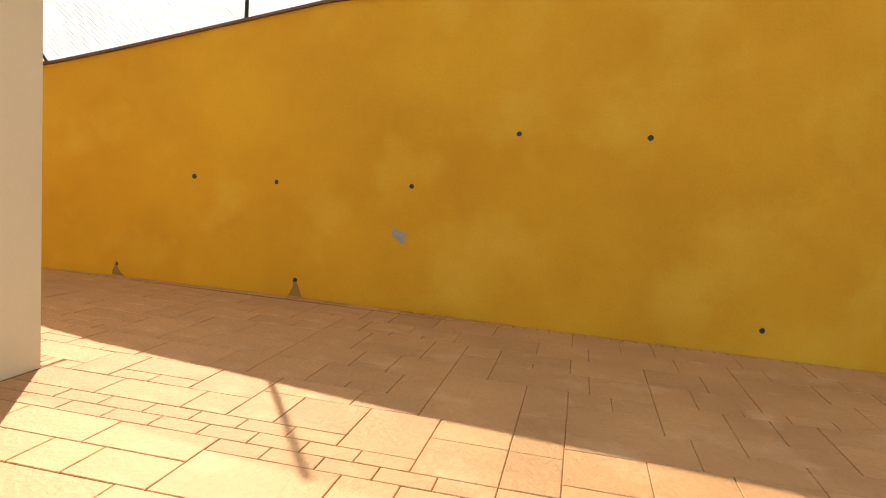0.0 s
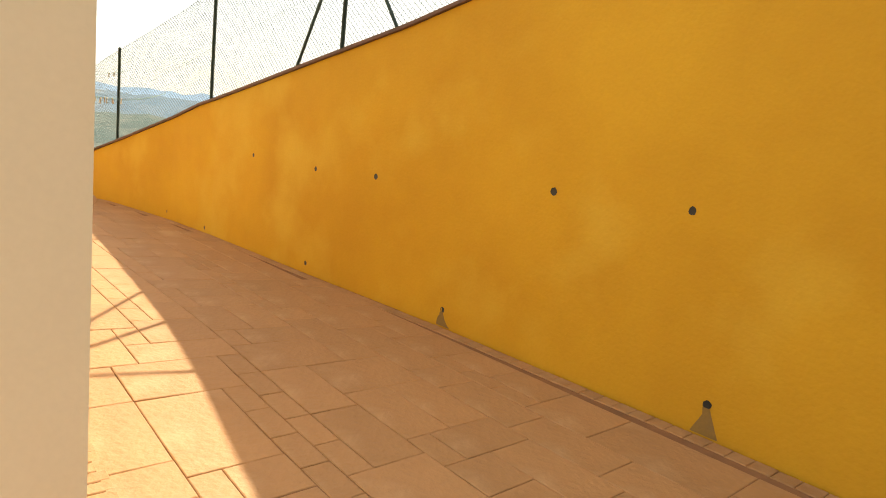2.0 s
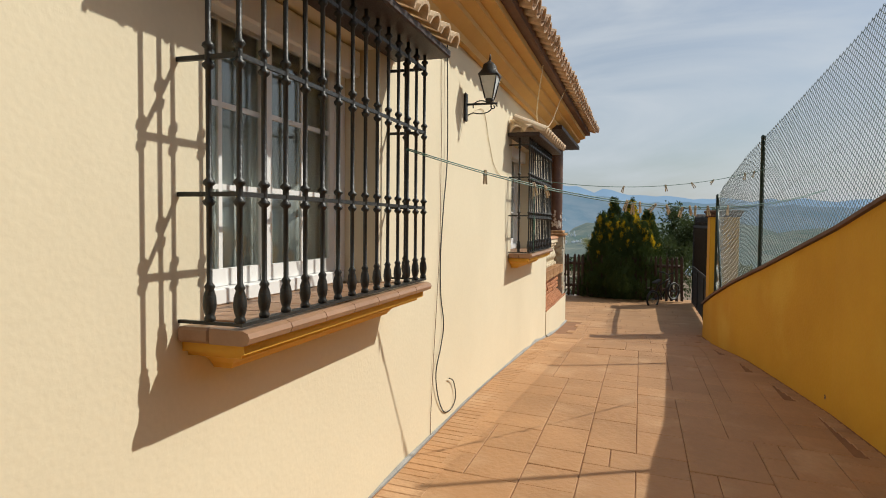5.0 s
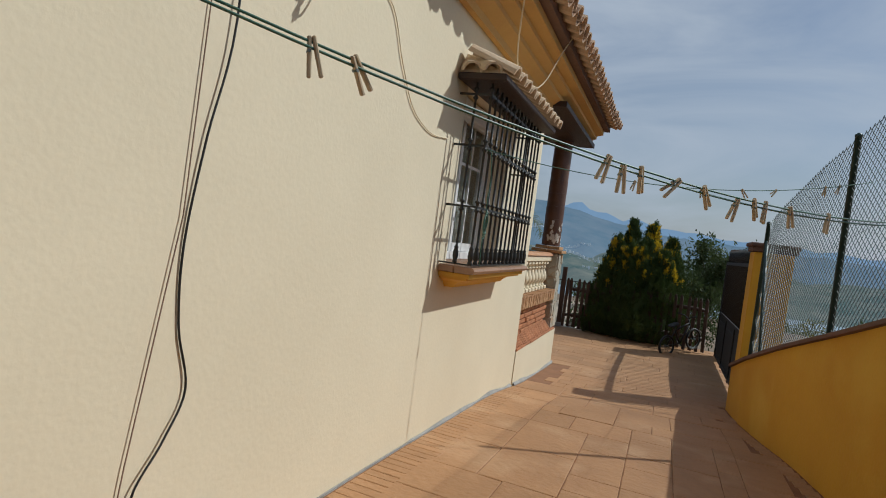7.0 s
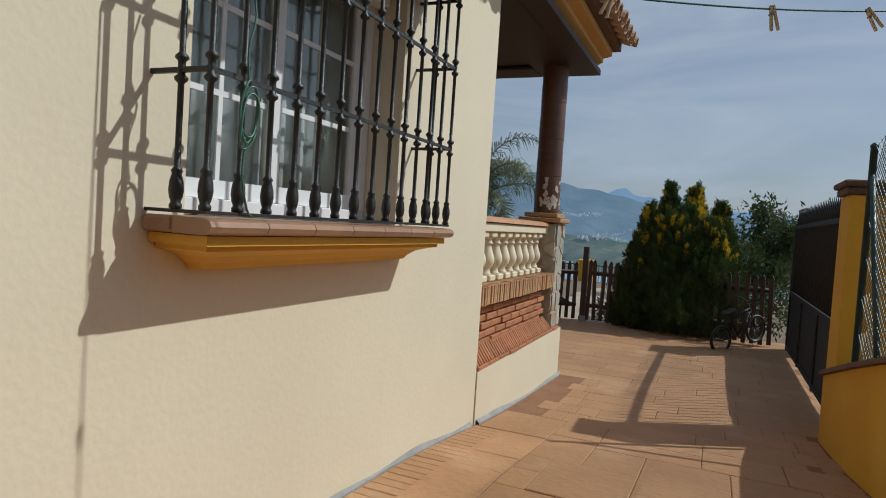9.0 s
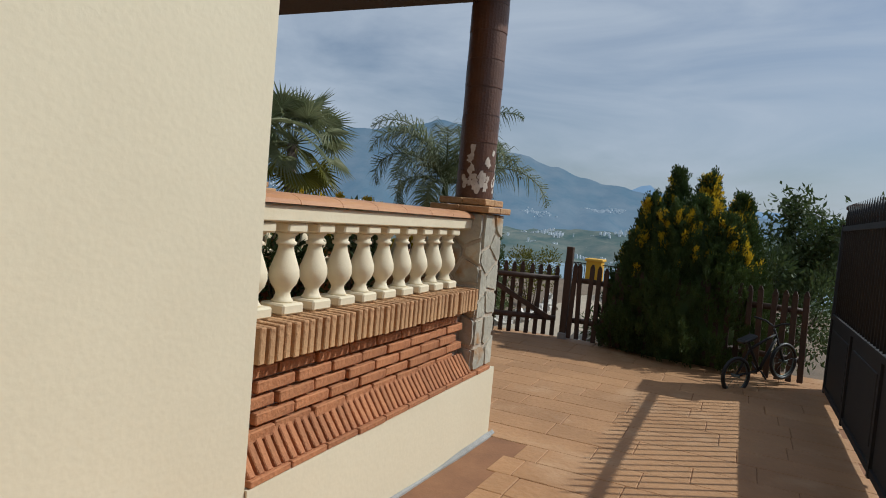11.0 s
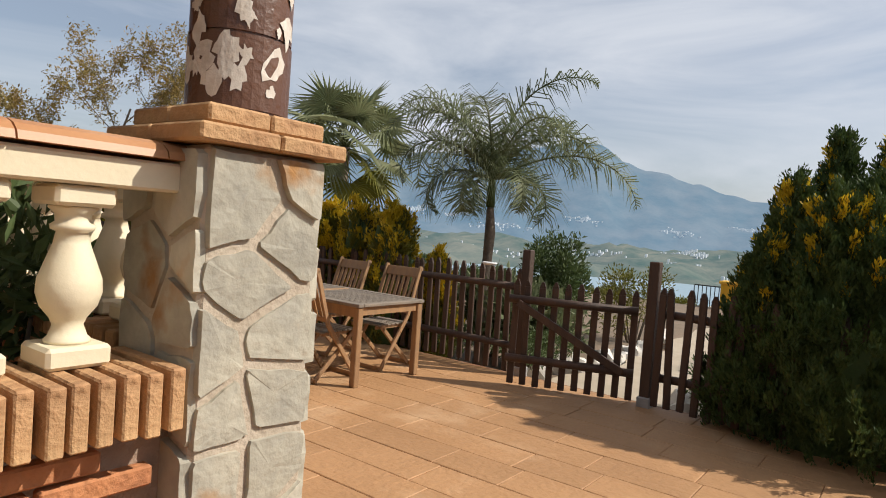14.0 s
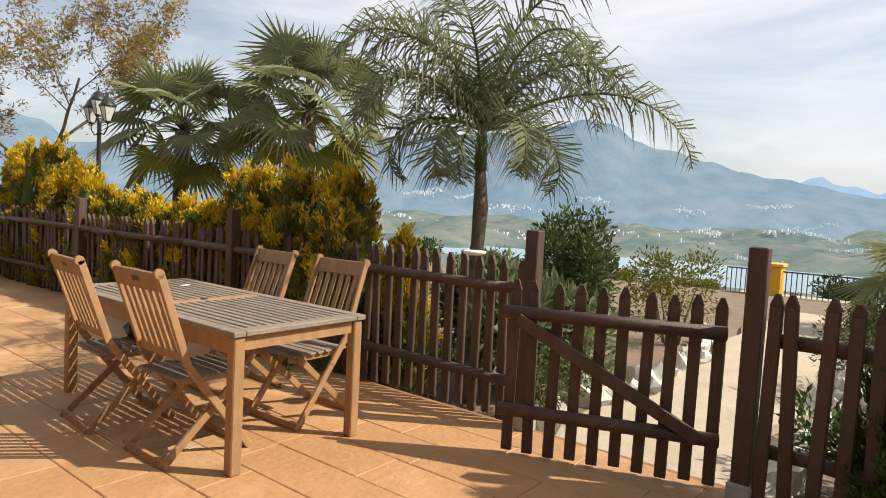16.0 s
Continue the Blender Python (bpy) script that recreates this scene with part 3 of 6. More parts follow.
def build_roof():
    """Roman tiles along the eaves: cover tiles over channel tiles, rising to a ridge."""
    rng = random.Random(2)
    roof = thing("tile_roof", (0, WALL_Y + 0.52, 3.24), "weathered clay half-round tile roof along the eaves", "roof", "", "structure")
    cover = tile_mesh("cover_tile", 0.42, 0.088, 0.076, M_CLAY)
    chan = tile_mesh("channel_tile", 0.42, 0.085, 0.075, M_CLAY)
    pitch = radians(17)
    x = -16.8
    while x < HOUSE_X1 + 0.25:
        for row in range(2):
            yy, zz = -0.36 * row * math.cos(pitch), 0.36 * row * math.sin(pitch)
            part_data("roof_tile", cover, roof, pose(x, yy + rng.uniform(-0.012, 0.012), zz + 0.07 + 0.012 * row, -17, 0, rng.uniform(-1.5, 1.5)))
            if row == 0:
                part_data("channel_tile", chan, roof, Matrix.Translation((x + 0.105, yy - 0.01, zz + 0.115)) @ pose(0, 0, 0, -17, 0, 0) @ Matrix.Diagonal((1, 1, -1, 1)))
        x += 0.21
    bm = bmesh.new()
    a = [(-16.85, -0.30, 0.15), (HOUSE_X1 + 0.3, -0.30, 0.15), (HOUSE_X1 + 0.3, -6.2, 1.95), (-16.85, -6.2, 1.95)]
    vs = [bm.verts.new(p) for p in a] + [bm.verts.new((p[0], p[1], p[2] - 0.09)) for p in a]
    for f in ((0, 1, 2, 3), (7, 6, 5, 4), (0, 4, 5, 1), (1, 5, 6, 2), (2, 6, 7, 3), (3, 7, 4, 0)):
        bm.faces.new([vs[i] for i in f])
    part("slope", bm, M_CLAY, roof)
    bm = bmesh.new()
    box(bm, -16.82, HOUSE_X1 + 0.27, -0.24, -0.14, 0.012, 0.09)
    part("eaves_board", bm, M_COPING, roof, "brown eaves board")


BAR_PROFILE = [(0.009, 0.0), (0.017, 0.004), (0.017, 0.014), (0.013, 0.02), (0.0175, 0.034), (0.0205, 0.052), (0.0185, 0.078), (0.0125, 0.098), (0.0165, 0.106), (0.0085, 0.118)]


def knot(z):
    return [(0.0085, z - 0.042), (0.017, z - 0.034), (0.019, z - 0.026), (0.0105, z - 0.018), (0.0105, z - 0.008), (0.0105, z + 0.008), (0.0105, z + 0.018), (0.019, z + 0.026), (0.017, z + 0.034), (0.0085, z + 0.042)]


def build_window(wa, wb, shutter, w_index, dz=0.0):
    """One barred window: sill on a moulded base, iron grille, tiled canopy, frame and panes."""
    c = (wa + wb) / 2
    half = 0.80 if shutter else 0.84
    # sill
    sill = thing("window_sill", (c, WALL_Y, 1.0 + dz), "projecting sill with glazed brown edge tiles on an ochre moulded base", "window sill", "barred windows of the house")
    bm = bmesh.new()
    prof = [(0.003, 1.125), (0.07, 1.125), (0.085, 1.145), (0.115, 1.168), (0.16, 1.183), (0.195, 1.19), (0.195, 1.207), (0.22, 1.207), (0.22, 1.235), (0.003, 1.235)]
    rings = []
    for d, z in prof:
        e = half - 0.25 + d
        rings.append([bm.verts.new((-e, 0.003, z - 1.0)), bm.verts.new((-e, d, z - 1.0)), bm.verts.new((e, d, z - 1.0)), bm.verts.new((e, 0.003, z - 1.0))])
    for r0, r1 in zip(rings[:-1], rings[1:-1]):
        for k in range(3):
            bm.faces.new((r0[k], r0[k + 1], r1[k + 1], r1[k]))
    bm.faces.new(list(reversed(rings[0])))
    bm.faces.new(rings[-2])
    part("moulded_base", bm, M_TRIM, sill)
    n = 7
    for i in range(n):
        x0, x1 = -half + 2 * half * i / n + 0.002, -half + 2 * half * (i + 1) / n - 0.002
        bm = bmesh.new()
        rows = []
        for x in (x0, x1):
            ring = [(x, 0.12, 0.239), (x, 0.235, 0.239), (x, 0.252, 0.246), (x, 0.259, 0.262), (x, 0.252, 0.277), (x, 0.235, 0.284), (x, 0.12, 0.286)]
            rows.append([bm.verts.new(p) for p in ring])
        for k in range(7):
            f = bm.faces.new((rows[0][k], rows[0][(k + 1) % 7], rows[1][(k + 1) % 7], rows[1][k]))
        bm.faces.new(rows[0])
        bm.faces.new(list(reversed(rows[1])))
        part("edge_tile", bm, M_SILLTILE, sill)
    for sx in (-1, 1):
        bm = bmesh.new()
        box(bm, min(sx * half, sx * (half - 0.12)), max(sx * half, sx * (half - 0.12)), 0.004, 0.118, 0.239, 0.286, 0.008)
        part("edge_tile", bm, M_SILLTILE, sill)
    k = 0
    for i in range(6):
        for j in range(2):
            bm = bmesh.new()
            x0 = (wa - c) + (wb - wa) * i / 6
            y0 = -0.22 + j * 0.17
            box(bm, x0 + 0.003, x0 + (wb - wa) / 6 - 0.003, y0 + 0.003, y0 + 0.167, 0.262, 0.284, 0.002)
            part("floor_tile", bm, M_SILLFLOOR, sill)
    # frame
    win = thing("window_%d" % w_index, (c, WALL_Y - 0.21, 1.286 + dz), "white aluminium sliding window with panes behind iron bars", "window", "barred windows of the house", "structure")
    w2, h = (wb - wa) / 2, 1.21
    bm = bmesh.new()
    box(bm, -w2 + 0.003, w2 - 0.003, -0.05, 0.03, 0.0, 0.06, 0.004)
    box(bm, -w2 + 0.003, w2 - 0.003, -0.05, 0.03, h - 0.06, h, 0.004)
    box(bm, -w2 + 0.003, -w2 + 0.06, -0.05, 0.03, 0.06, h - 0.06)
    box(bm, w2 - 0.06, w2 - 0.003, -0.05, 0.03, 0.06, h - 0.06)
    part("window_frame", bm, M_WHITE, win)
    for s, off in ((-1, -0.012), (1, -0.036)):
        a, b = (-w2 + 0.062, 0.03) if s < 0 else (-0.03, w2 - 0.062)
        bm = bmesh.new()
        for u0, u1, v0, v1 in ((a, a + 0.055, 0.062, h - 0.062), (b - 0.055, b, 0.062, h - 0.062), (a + 0.055, b - 0.055, 0.062, 0.13), (a + 0.055, b - 0.055, h - 0.12, h - 0.062)):
            box(bm, u0, u1, off - 0.011, off + 0.011, v0, v1)
        mid = (a + b) / 2
        box(bm, mid - 0.011, mid + 0.011, off - 0.007, off + 0.007, 0.13, h - 0.12)
        for v in (0.13 + (h - 0.25) / 3, 0.13 + 2 * (h - 0.25) / 3):
            box(bm, a + 0.055, mid - 0.0115, off - 0.007, off + 0.007, v - 0.011, v + 0.011)
            box(bm, mid + 0.0115, b - 0.055, off - 0.007, off + 0.007, v - 0.011, v + 0.011)
        part("sash", bm, M_WHITE, win, "white glazing-bar sash")
        bm = bmesh.new()
        box(bm, a + 0.05, b - 0.05, off - 0.003, off + 0.001, 0.125, h - 0.115)
        g = part("pane", bm, M_GLASS, win, "clear reflecting glass")
        g.visible_shadow = False
    if shutter:
        zb = 0.30
        z = zb
        bm = bmesh.new()
        while z < h + 0.2:
            v = box(bm, -w2 + 0.03, w2 - 0.03, 0.036, 0.052, z, z + 0.048, 0.006)
            z += 0.05
        part("roller_shutter", bm, M_SHUTTER, win, "white slatted roller shutter lowered most of the way")
        bm = bmesh.new()
        box(bm, -w2 + 0.03, w2 - 0.03, 0.034, 0.056, zb - 0.075, zb - 0.003, 0.006)
        part("bottom_rail", bm, M_WHITE, win)
    else:
        bm = bmesh.new()
        box(bm, -w2 + 0.003, w2 - 0.003, 0.034, 0.12, h - 0.14, h - 0.003, 0.01)
        part("shutter_box", bm, M_WHITE, win)
        bm = bmesh.new()
        box(bm, w2 - 0.035, w2 - 0.003, 0.034, 0.075, 0.0, h - 0.143)
        part("shutter_guide", bm, M_BLACK, win)
        cur = thing("curtain", (c, WALL_Y - 0.315, 1.33 + dz), "white net curtain hanging in folds inside the window", "curtain")
        vs, fs = [], []
        nn = 60
        for i in range(nn + 1):
            x = -w2 - 0.05 + (2 * w2 + 0.1) * i / nn
            y = 0.025 * math.sin(i * 1.1) + 0.01 * math.sin(i * 0.37)
            vs += [(x, y, -0.3), (x, y * 0.8, 1.2)]
        for i in range(nn):
            fs.append((2 * i, 2 * i + 2, 2 * i + 3, 2 * i + 1))
        ob = part_data("fabric", raw("fabric", vs, fs, M_CURTAIN, True), cur)
        md = ob.modifiers.new("thickness", "SOLIDIFY")
        md.thickness = 0.003
    # grille
    gr = thing("window_grille", (c, WALL_Y, 1.29 + dz), "black wrought-iron window grille with knotted baluster bars", "window grille", "barred windows of the house")
    hw, d, top = half - 0.02, 0.215, 1.20
    prof = list(BAR_PROFILE)
    for z in (0.385, 0.785):
        prof += knot(z)
    prof += knot(1.12) + [(0.0085, top)]
    bm = bmesh.new()
    lathe(bm, prof, 0, 0, 8)
    bar = mesh_from("bar", bm, M_IRON)
    xs = [-hw + 2 * hw * i / 13 for i in range(14)]
    for x in xs:
        part_data("bar", bar, gr, Matrix.Translation((x, d, 0.012)))
    for s in (-1, 1):
        part_data("bar", bar, gr, Matrix.Translation((s * hw, 0.11, 0.012)))
    for z in (0.004, 0.385, 0.785, 1.12):
        bm = bmesh.new()
        box(bm, -hw - 0.012, hw + 0.012, d - 0.005 if z > 0.1 else d - 0.015, d + 0.005 if z > 0.1 else d + 0.015, z, z + 0.014 if z > 0.1 else z + 0.010)
        part("cross_bar", bm, M_IRON, gr)
        for s in (-1, 1):
            bm = bmesh.new()
            box(bm, min(s * (hw - 0.006), s * (hw + 0.006)), max(s * (hw - 0.006), s * (hw + 0.006)), -0.003, d - (0.006 if z > 0.1 else 0.016), z, z + 0.014 if z > 0.1 else z + 0.010)
            part("side_bar", bm, M_IRON, gr)
    # canopy
    can = thing("window_canopy", (c, WALL_Y, 2.46 + dz), "small tiled canopy with pale clay tiles on a dark board", "window canopy", "barred windows of the house")
    bm = bmesh.new()
    box(bm, -0.92, 0.92, 0.003, 0.33, 0.03, 0.075, 0.008)
    part("soffit_board", bm, M_WOODDARK, can)
    bm = bmesh.new()
    vs = [(-0.90, 0.003, 0.075), (0.90, 0.003, 0.075), (0.90, 0.32, 0.078), (-0.90, 0.32, 0.078), (-0.78, 0.003, 0.23), (0.78, 0.003, 0.23)]
    vv = [bm.verts.new(p) for p in vs]
    for f in ((0, 1, 2, 3), (3, 2, 5, 4), (0, 3, 4), (1, 5, 2), (0, 4, 5, 1)):
        bm.faces.new([vv[i] for i in f])
    part("bedding", bm, M_CLAYPALE, can)
    tl = tile_mesh("canopy_tile", 0.36, 0.068, 0.058, M_CLAYPALE)
    for i in range(11):
        part_data("canopy_tile", tl, can, pose(-0.84 + 1.68 * i / 10, 0.37, 0.075, -24, 0, 0))
    for s in (-1, 1):
        part_data("canopy_tile", tl, can, pose(s * 0.93, 0.10, 0.075, -20, 0, -s * 62))
        part_data("canopy_tile", tl, can, pose(s * 0.93, 0.24, 0.075, -20, 0, -s * 48))


def build_terrace():
    """The raised terrace beside the house: plinth, brick parapet, balusters, rail, corner pillar."""
    xe, xw = HOUSE_X0 - 0.003, -16.66
    bm = bmesh.new()
    box(bm, -16.52, xe, 1.55, 2.06, -0.6, 0.285)
    structure("terrace_plinth", bm, M_CREAM, "cream rendered plinth of the raised terrace", "plinth")
    bm = bmesh.new()
    box(bm, -16.5, xe, -9.0, 1.547, -0.5, 0.24)
    structure("terrace_slab", bm, M_GROUT, "slab of the raised terrace", "floor")
    par = thing("parapet_wall", (0, 2.05, 0.285), "brick terrace parapet with sloped and upright soldier courses", "parapet", "", "structure")
    bm = bmesh.new()
    box(bm, -16.14, xe, -0.32, -0.115, 0.0, 0.47)
    part("core", bm, M_MORTAR, par, "recessed mortar core")
    rng = random.Random(8)
    # flat bottom course
    bm = bmesh.new()
    box(bm, -0.118, 0.118, -0.06, 0.06, 0, 0.028, 0.004)
    flat = mesh_from("brick", bm, M_BRICK)
    x = xe - 0.13
    while x > -16.42:
        part_data("brick", flat, par, pose(x, -0.045 + rng.uniform(-0.004, 0.004), 0.002, 0, 0, rng.uniform(-0.8, 0.8)))
        x -= 0.245
    # sloped soldiers
    bm = bmesh.new()
    box(bm, -0.0175, 0.0175, -0.075, 0.075, -0.03, 0.03, 0.004)
    slope = mesh_from("brick", bm, M_BRICK)
    x = xe - 0.04
    while x > -16.12:
        part_data("brick", slope, par, pose(x, -0.066, 0.078, -55 + rng.uniform(-2, 2), 0, rng.uniform(-1.5, 1.5)))
        x -= 0.0495
    # stretcher courses
    bm = bmesh.new()
    box(bm, -0.117, 0.117, -0.03, 0.03, -0.0235, 0.0235, 0.005)
    st = mesh_from("brick", bm, M_BRICK)
    for r in range(5):
        x = xe - 0.12 - (0.12 if r % 2 else 0.0)
        while x > -16.05:
            part_data("brick", st, par, pose(x, -0.108 + rng.uniform(-0.008, 0.008), 0.150 + r * 0.062, rng.uniform(-2, 2), 0, rng.uniform(-1, 1)))
            x -= 0.25
    # upright soldier course
    bm = bmesh.new()
    box(bm, -0.0170, 0.0170, -0.145, 0.145, -0.07, 0.07, 0.004)
    so = mesh_from("brick", bm, M_BRICKPALE)
    x = xe - 0.04
    while x > -16.12:
        part_data("brick", so, par, pose(x, -0.145 + rng.uniform(-0.005, 0.005), 0.525 + rng.uniform(-0.003, 0.003), 0, 0, rng.uniform(-1.5, 1.5)))
        x -= 0.0505
    # balustrade
    bal = thing("balustrade", (0, 1.90, 0.88), "cream cast balustrade capped with tan glazed half-round tiles", "balustrade")
    prof = [(0.045, 0.048), (0.045, 0.055), (0.038, 0.062), (0.030, 0.085), (0.036, 0.10), (0.055, 0.125), (0.064, 0.155), (0.062, 0.185), (0.050, 0.22), (0.036, 0.26), (0.031, 0.285), (0.042, 0.290), (0.044, 0.300), (0.034, 0.307), (0.036, 0.325), (0.048, 0.335), (0.048, 0.34)]
    bm = bmesh.new()
    lathe(bm, prof, 0, 0, 16)
    box(bm, -0.066, 0.066, -0.066, 0.066, 0.0, 0.047, 0.008)
    box(bm, -0.062, 0.062, -0.062, 0.062, 0.341, 0.385, 0.008)
    bme = mesh_from("baluster", bm, M_BALUSTER)
    for k in range(10):
        part_data("baluster", bme, bal, pose(-14.12 - 0.2 * k, -0.025, 0.002, 0, 0, rng.uniform(-3, 3)))
    bm = bmesh.new()
    box(bm, -16.14, xe, -0.095, 0.055, 0.389, 0.455, 0.006)
    part("hand_rail", bm, M_BALUSTER, bal)
    x = xe
    while x > -16.13:
        x1 = max(x - 0.30, -16.14)
        bm = bmesh.new()
        rows = []
        for xx in (x - 0.002, x1 + 0.002):
            ring = [(xx, -0.115, 0.458)] + [(xx, -0.02 + 0.095 * math.cos(math.pi * k / 8), 0.463 + 0.045 * math.sin(math.pi * k / 8)) for k in range(8, -1, -1)]
            rows.append([bm.verts.new(p) for p in ring])
        m = len(rows[0])
        for k in range(m):
            bm.faces.new((rows[0][k], rows[0][(k + 1) % m], rows[1][(k + 1) % m], rows[1][k]))
        bm.faces.new(rows[0])
        bm.faces.new(list(reversed(rows[1])))
        part("rail_tile", bm, M_RAILTILE, bal)
        x = x1


def stone_pillar(cx, cy, z0, z1, half, label, seed, cap=True):
    """A pillar clad with irregular slabs, under brick cap courses."""
    rng = random.Random(seed)
    pl = thing("stone_pillar", (cx, cy, z0), label, "pillar", "stone pillars of the terrace")
    h = z1 - z0
    bm = bmesh.new()
    box(bm, -half + 0.003, half - 0.003, -half + 0.003, half - 0.003, 0, h, 0.012)
    part("core", bm, M_STONEJOINT, pl, "buff mortar between the slabs")
    for q in range(4):
        rows = max(3, int(h / 0.175))
        seeds = []
        for v in range(rows):
            for u in range(2):
                seeds.append((half * (u - 0.5) + rng.uniform(-0.45, 0.45) * half, h * (v + 0.5 + 0.25 * (u - 0.5)) / rows + rng.uniform(-0.05, 0.05)))
        for n, (su, sv) in enumerate(seeds):
            cell = [(-half, 0.004), (half, 0.004), (half, h - 0.004), (-half, h - 0.004)]
            for m, (tu, tv) in enumerate(seeds):
                if m == n:
                    continue
                mu, mv, du, dv = (su + tu) / 2, (sv + tv) / 2, tu - su, tv - sv
                gap = 0.007 * math.hypot(du, dv)
                side = [(p[0] - mu) * du + (p[1] - mv) * dv + gap for p in cell]
                cut = []
                for k in range(len(cell)):
                    p0, p1, s0, s1 = cell[k], cell[(k + 1) % len(cell)], side[k], side[(k + 1) % len(cell)]
                    if s0 <= 0:
                        cut.append(p0)
                    if (s0 <= 0) != (s1 <= 0):
                        f = s0 / (s0 - s1)
                        cut.append((p0[0] + (p1[0] - p0[0]) * f, p0[1] + (p1[1] - p0[1]) * f))
                cell = cut
                if len(cell) < 3:
                    break
            if len(cell) < 3:
                continue
            ring = []
            cu, cv = sum(p[0] for p in cell) / len(cell), sum(p[1] for p in cell) / len(cell)
            for k in range(len(cell)):
                p0, p1 = cell[k], cell[(k + 1) % len(cell)]
                long_side = math.hypot(p1[0] - p0[0], p1[1] - p0[1])
                for f in ((0.06, 0.36, 0.68, 0.94) if long_side > 0.08 else (0.3, 0.7)):
                    pu, pv = p0[0] + (p1[0] - p0[0]) * f, p0[1] + (p1[1] - p0[1]) * f
                    sh = 0.955 + rng.uniform(-0.075, 0.03)
                    ring.append((cu + (pu - cu) * sh, cv + (pv - cv) * sh))
            th = rng.uniform(0.005, 0.016)
            tilt = rng.uniform(-0.02, 0.02)
            bm = bmesh.new()
            m = len(ring)
            f0 = [bm.verts.new((pu, -half + 0.018, pv)) for pu, pv in ring]
            f1 = [bm.verts.new((cu + (pu - cu) * 0.975, -half - th + tilt * (pu - cu) + rng.uniform(-0.0015, 0.0015), cv + (pv - cv) * 0.975)) for pu, pv in ring]
            mid = bm.verts.new((cu, -half - th - rng.uniform(0.0, 0.003), cv))
            for k in range(m):
                bm.faces.new((f0[k], f0[(k + 1) % m], f1[(k + 1) % m], f1[k]))
                bm.faces.new((f1[k], f1[(k + 1) % m], mid))
            bmesh.ops.transform(bm, matrix=pose(0, 0, 0, 0, 0, q * 90), verts=bm.verts)
            part("stone_slab", bm, M_STONE, pl)
    if cap:
        for k, (e, hh) in enumerate(((0.045, 0.042), (0.0, 0.045))):
            for sx, sy in ((-1, -1), (1, -1), (-1, 1), (1, 1)):
                bm = bmesh.new()
                r = half + e
                box(bm, 0.002 if sx > 0 else -r, r if sx > 0 else -0.002, 0.002 if sy > 0 else -r, r if sy > 0 else -0.002, h + 0.002 + k * 0.048, h + 0.002 + k * 0.048 + hh, 0.006)
                part("cap_brick", bm, M_BRICKPALE, pl)
    return pl


def build_column(cx, cy, z0, z1):
    col = thing("terrace_column", (cx, cy, z0), "round brown-painted column, peeling at the foot, in banded drums", "column", "columns of the terrace")
    h = z1 - z0
    n = 8
    for i in range(n):
        a, b = h * i / n, h * (i + 1) / n
        bm = bmesh.new()
        r = 0.130 - 0.002 * (i % 2)
        lathe(bm, [(r - 0.004, a), (r - 0.004, a + 0.006), (r, a + 0.006), (r, b - 0.001), (r - 0.004, b - 0.001)], 0, 0, 36, 40)
        part("drum", bm, M_COLUMN, col)
    rng = random.Random(12)
    for _ in range(22):
        bm = bmesh.new()
        az, zc = rng.uniform(-0.2, 2.4), 0.05 + 0.33 * rng.random() ** 1.3
        r = 0.1315
        s = rng.uniform(0.015, 0.07)
        pts = []
        for k in range(15):
            t = 2 * math.pi * k / 15
            q = s * rng.uniform(0.35, 1.0)
            pts.append(bm.verts.new((r * math.cos(az + q * math.cos(t) / r * 0.7), r * math.sin(az + q * math.cos(t) / r * 0.7), zc + q * math.sin(t))))
        bm.faces.new(pts)
        part("bare_patch", bm, M_PEEL, col, "pale patch where the paint has peeled")


build_ground()
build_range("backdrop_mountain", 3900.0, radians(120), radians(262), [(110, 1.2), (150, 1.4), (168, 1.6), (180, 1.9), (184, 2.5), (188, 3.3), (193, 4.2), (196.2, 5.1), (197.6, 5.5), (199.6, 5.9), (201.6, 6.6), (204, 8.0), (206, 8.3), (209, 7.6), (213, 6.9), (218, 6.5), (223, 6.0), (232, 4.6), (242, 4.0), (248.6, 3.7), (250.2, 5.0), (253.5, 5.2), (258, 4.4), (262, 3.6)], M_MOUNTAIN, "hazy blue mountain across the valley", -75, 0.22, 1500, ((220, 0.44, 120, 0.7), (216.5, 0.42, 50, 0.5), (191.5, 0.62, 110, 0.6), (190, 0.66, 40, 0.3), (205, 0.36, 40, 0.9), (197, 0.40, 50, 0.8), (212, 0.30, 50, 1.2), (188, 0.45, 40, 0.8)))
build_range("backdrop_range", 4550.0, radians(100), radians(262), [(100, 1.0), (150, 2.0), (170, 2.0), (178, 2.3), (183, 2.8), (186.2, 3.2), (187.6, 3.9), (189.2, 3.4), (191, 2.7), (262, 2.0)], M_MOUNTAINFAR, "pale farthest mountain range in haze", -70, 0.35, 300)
build_towns()
floor_ob = build_floor()
wall_boundary = build_boundary_wall()
WINDOWS = build_house()
build_roof()
for i, (wa, wb) in enumerate(WINDOWS):
    build_window(wa, wb, i == 0, i + 1, -0.07 if i == 0 else 0.0)
build_terrace()
stone_pillar(-16.30, 1.862, 0.315, 1.385, 0.172, "corner pillar clad with grey slate slabs under brick caps", 5)
build_column(-16.31, 1.87, 1.483, 2.984)

# ---- gate, fences ----


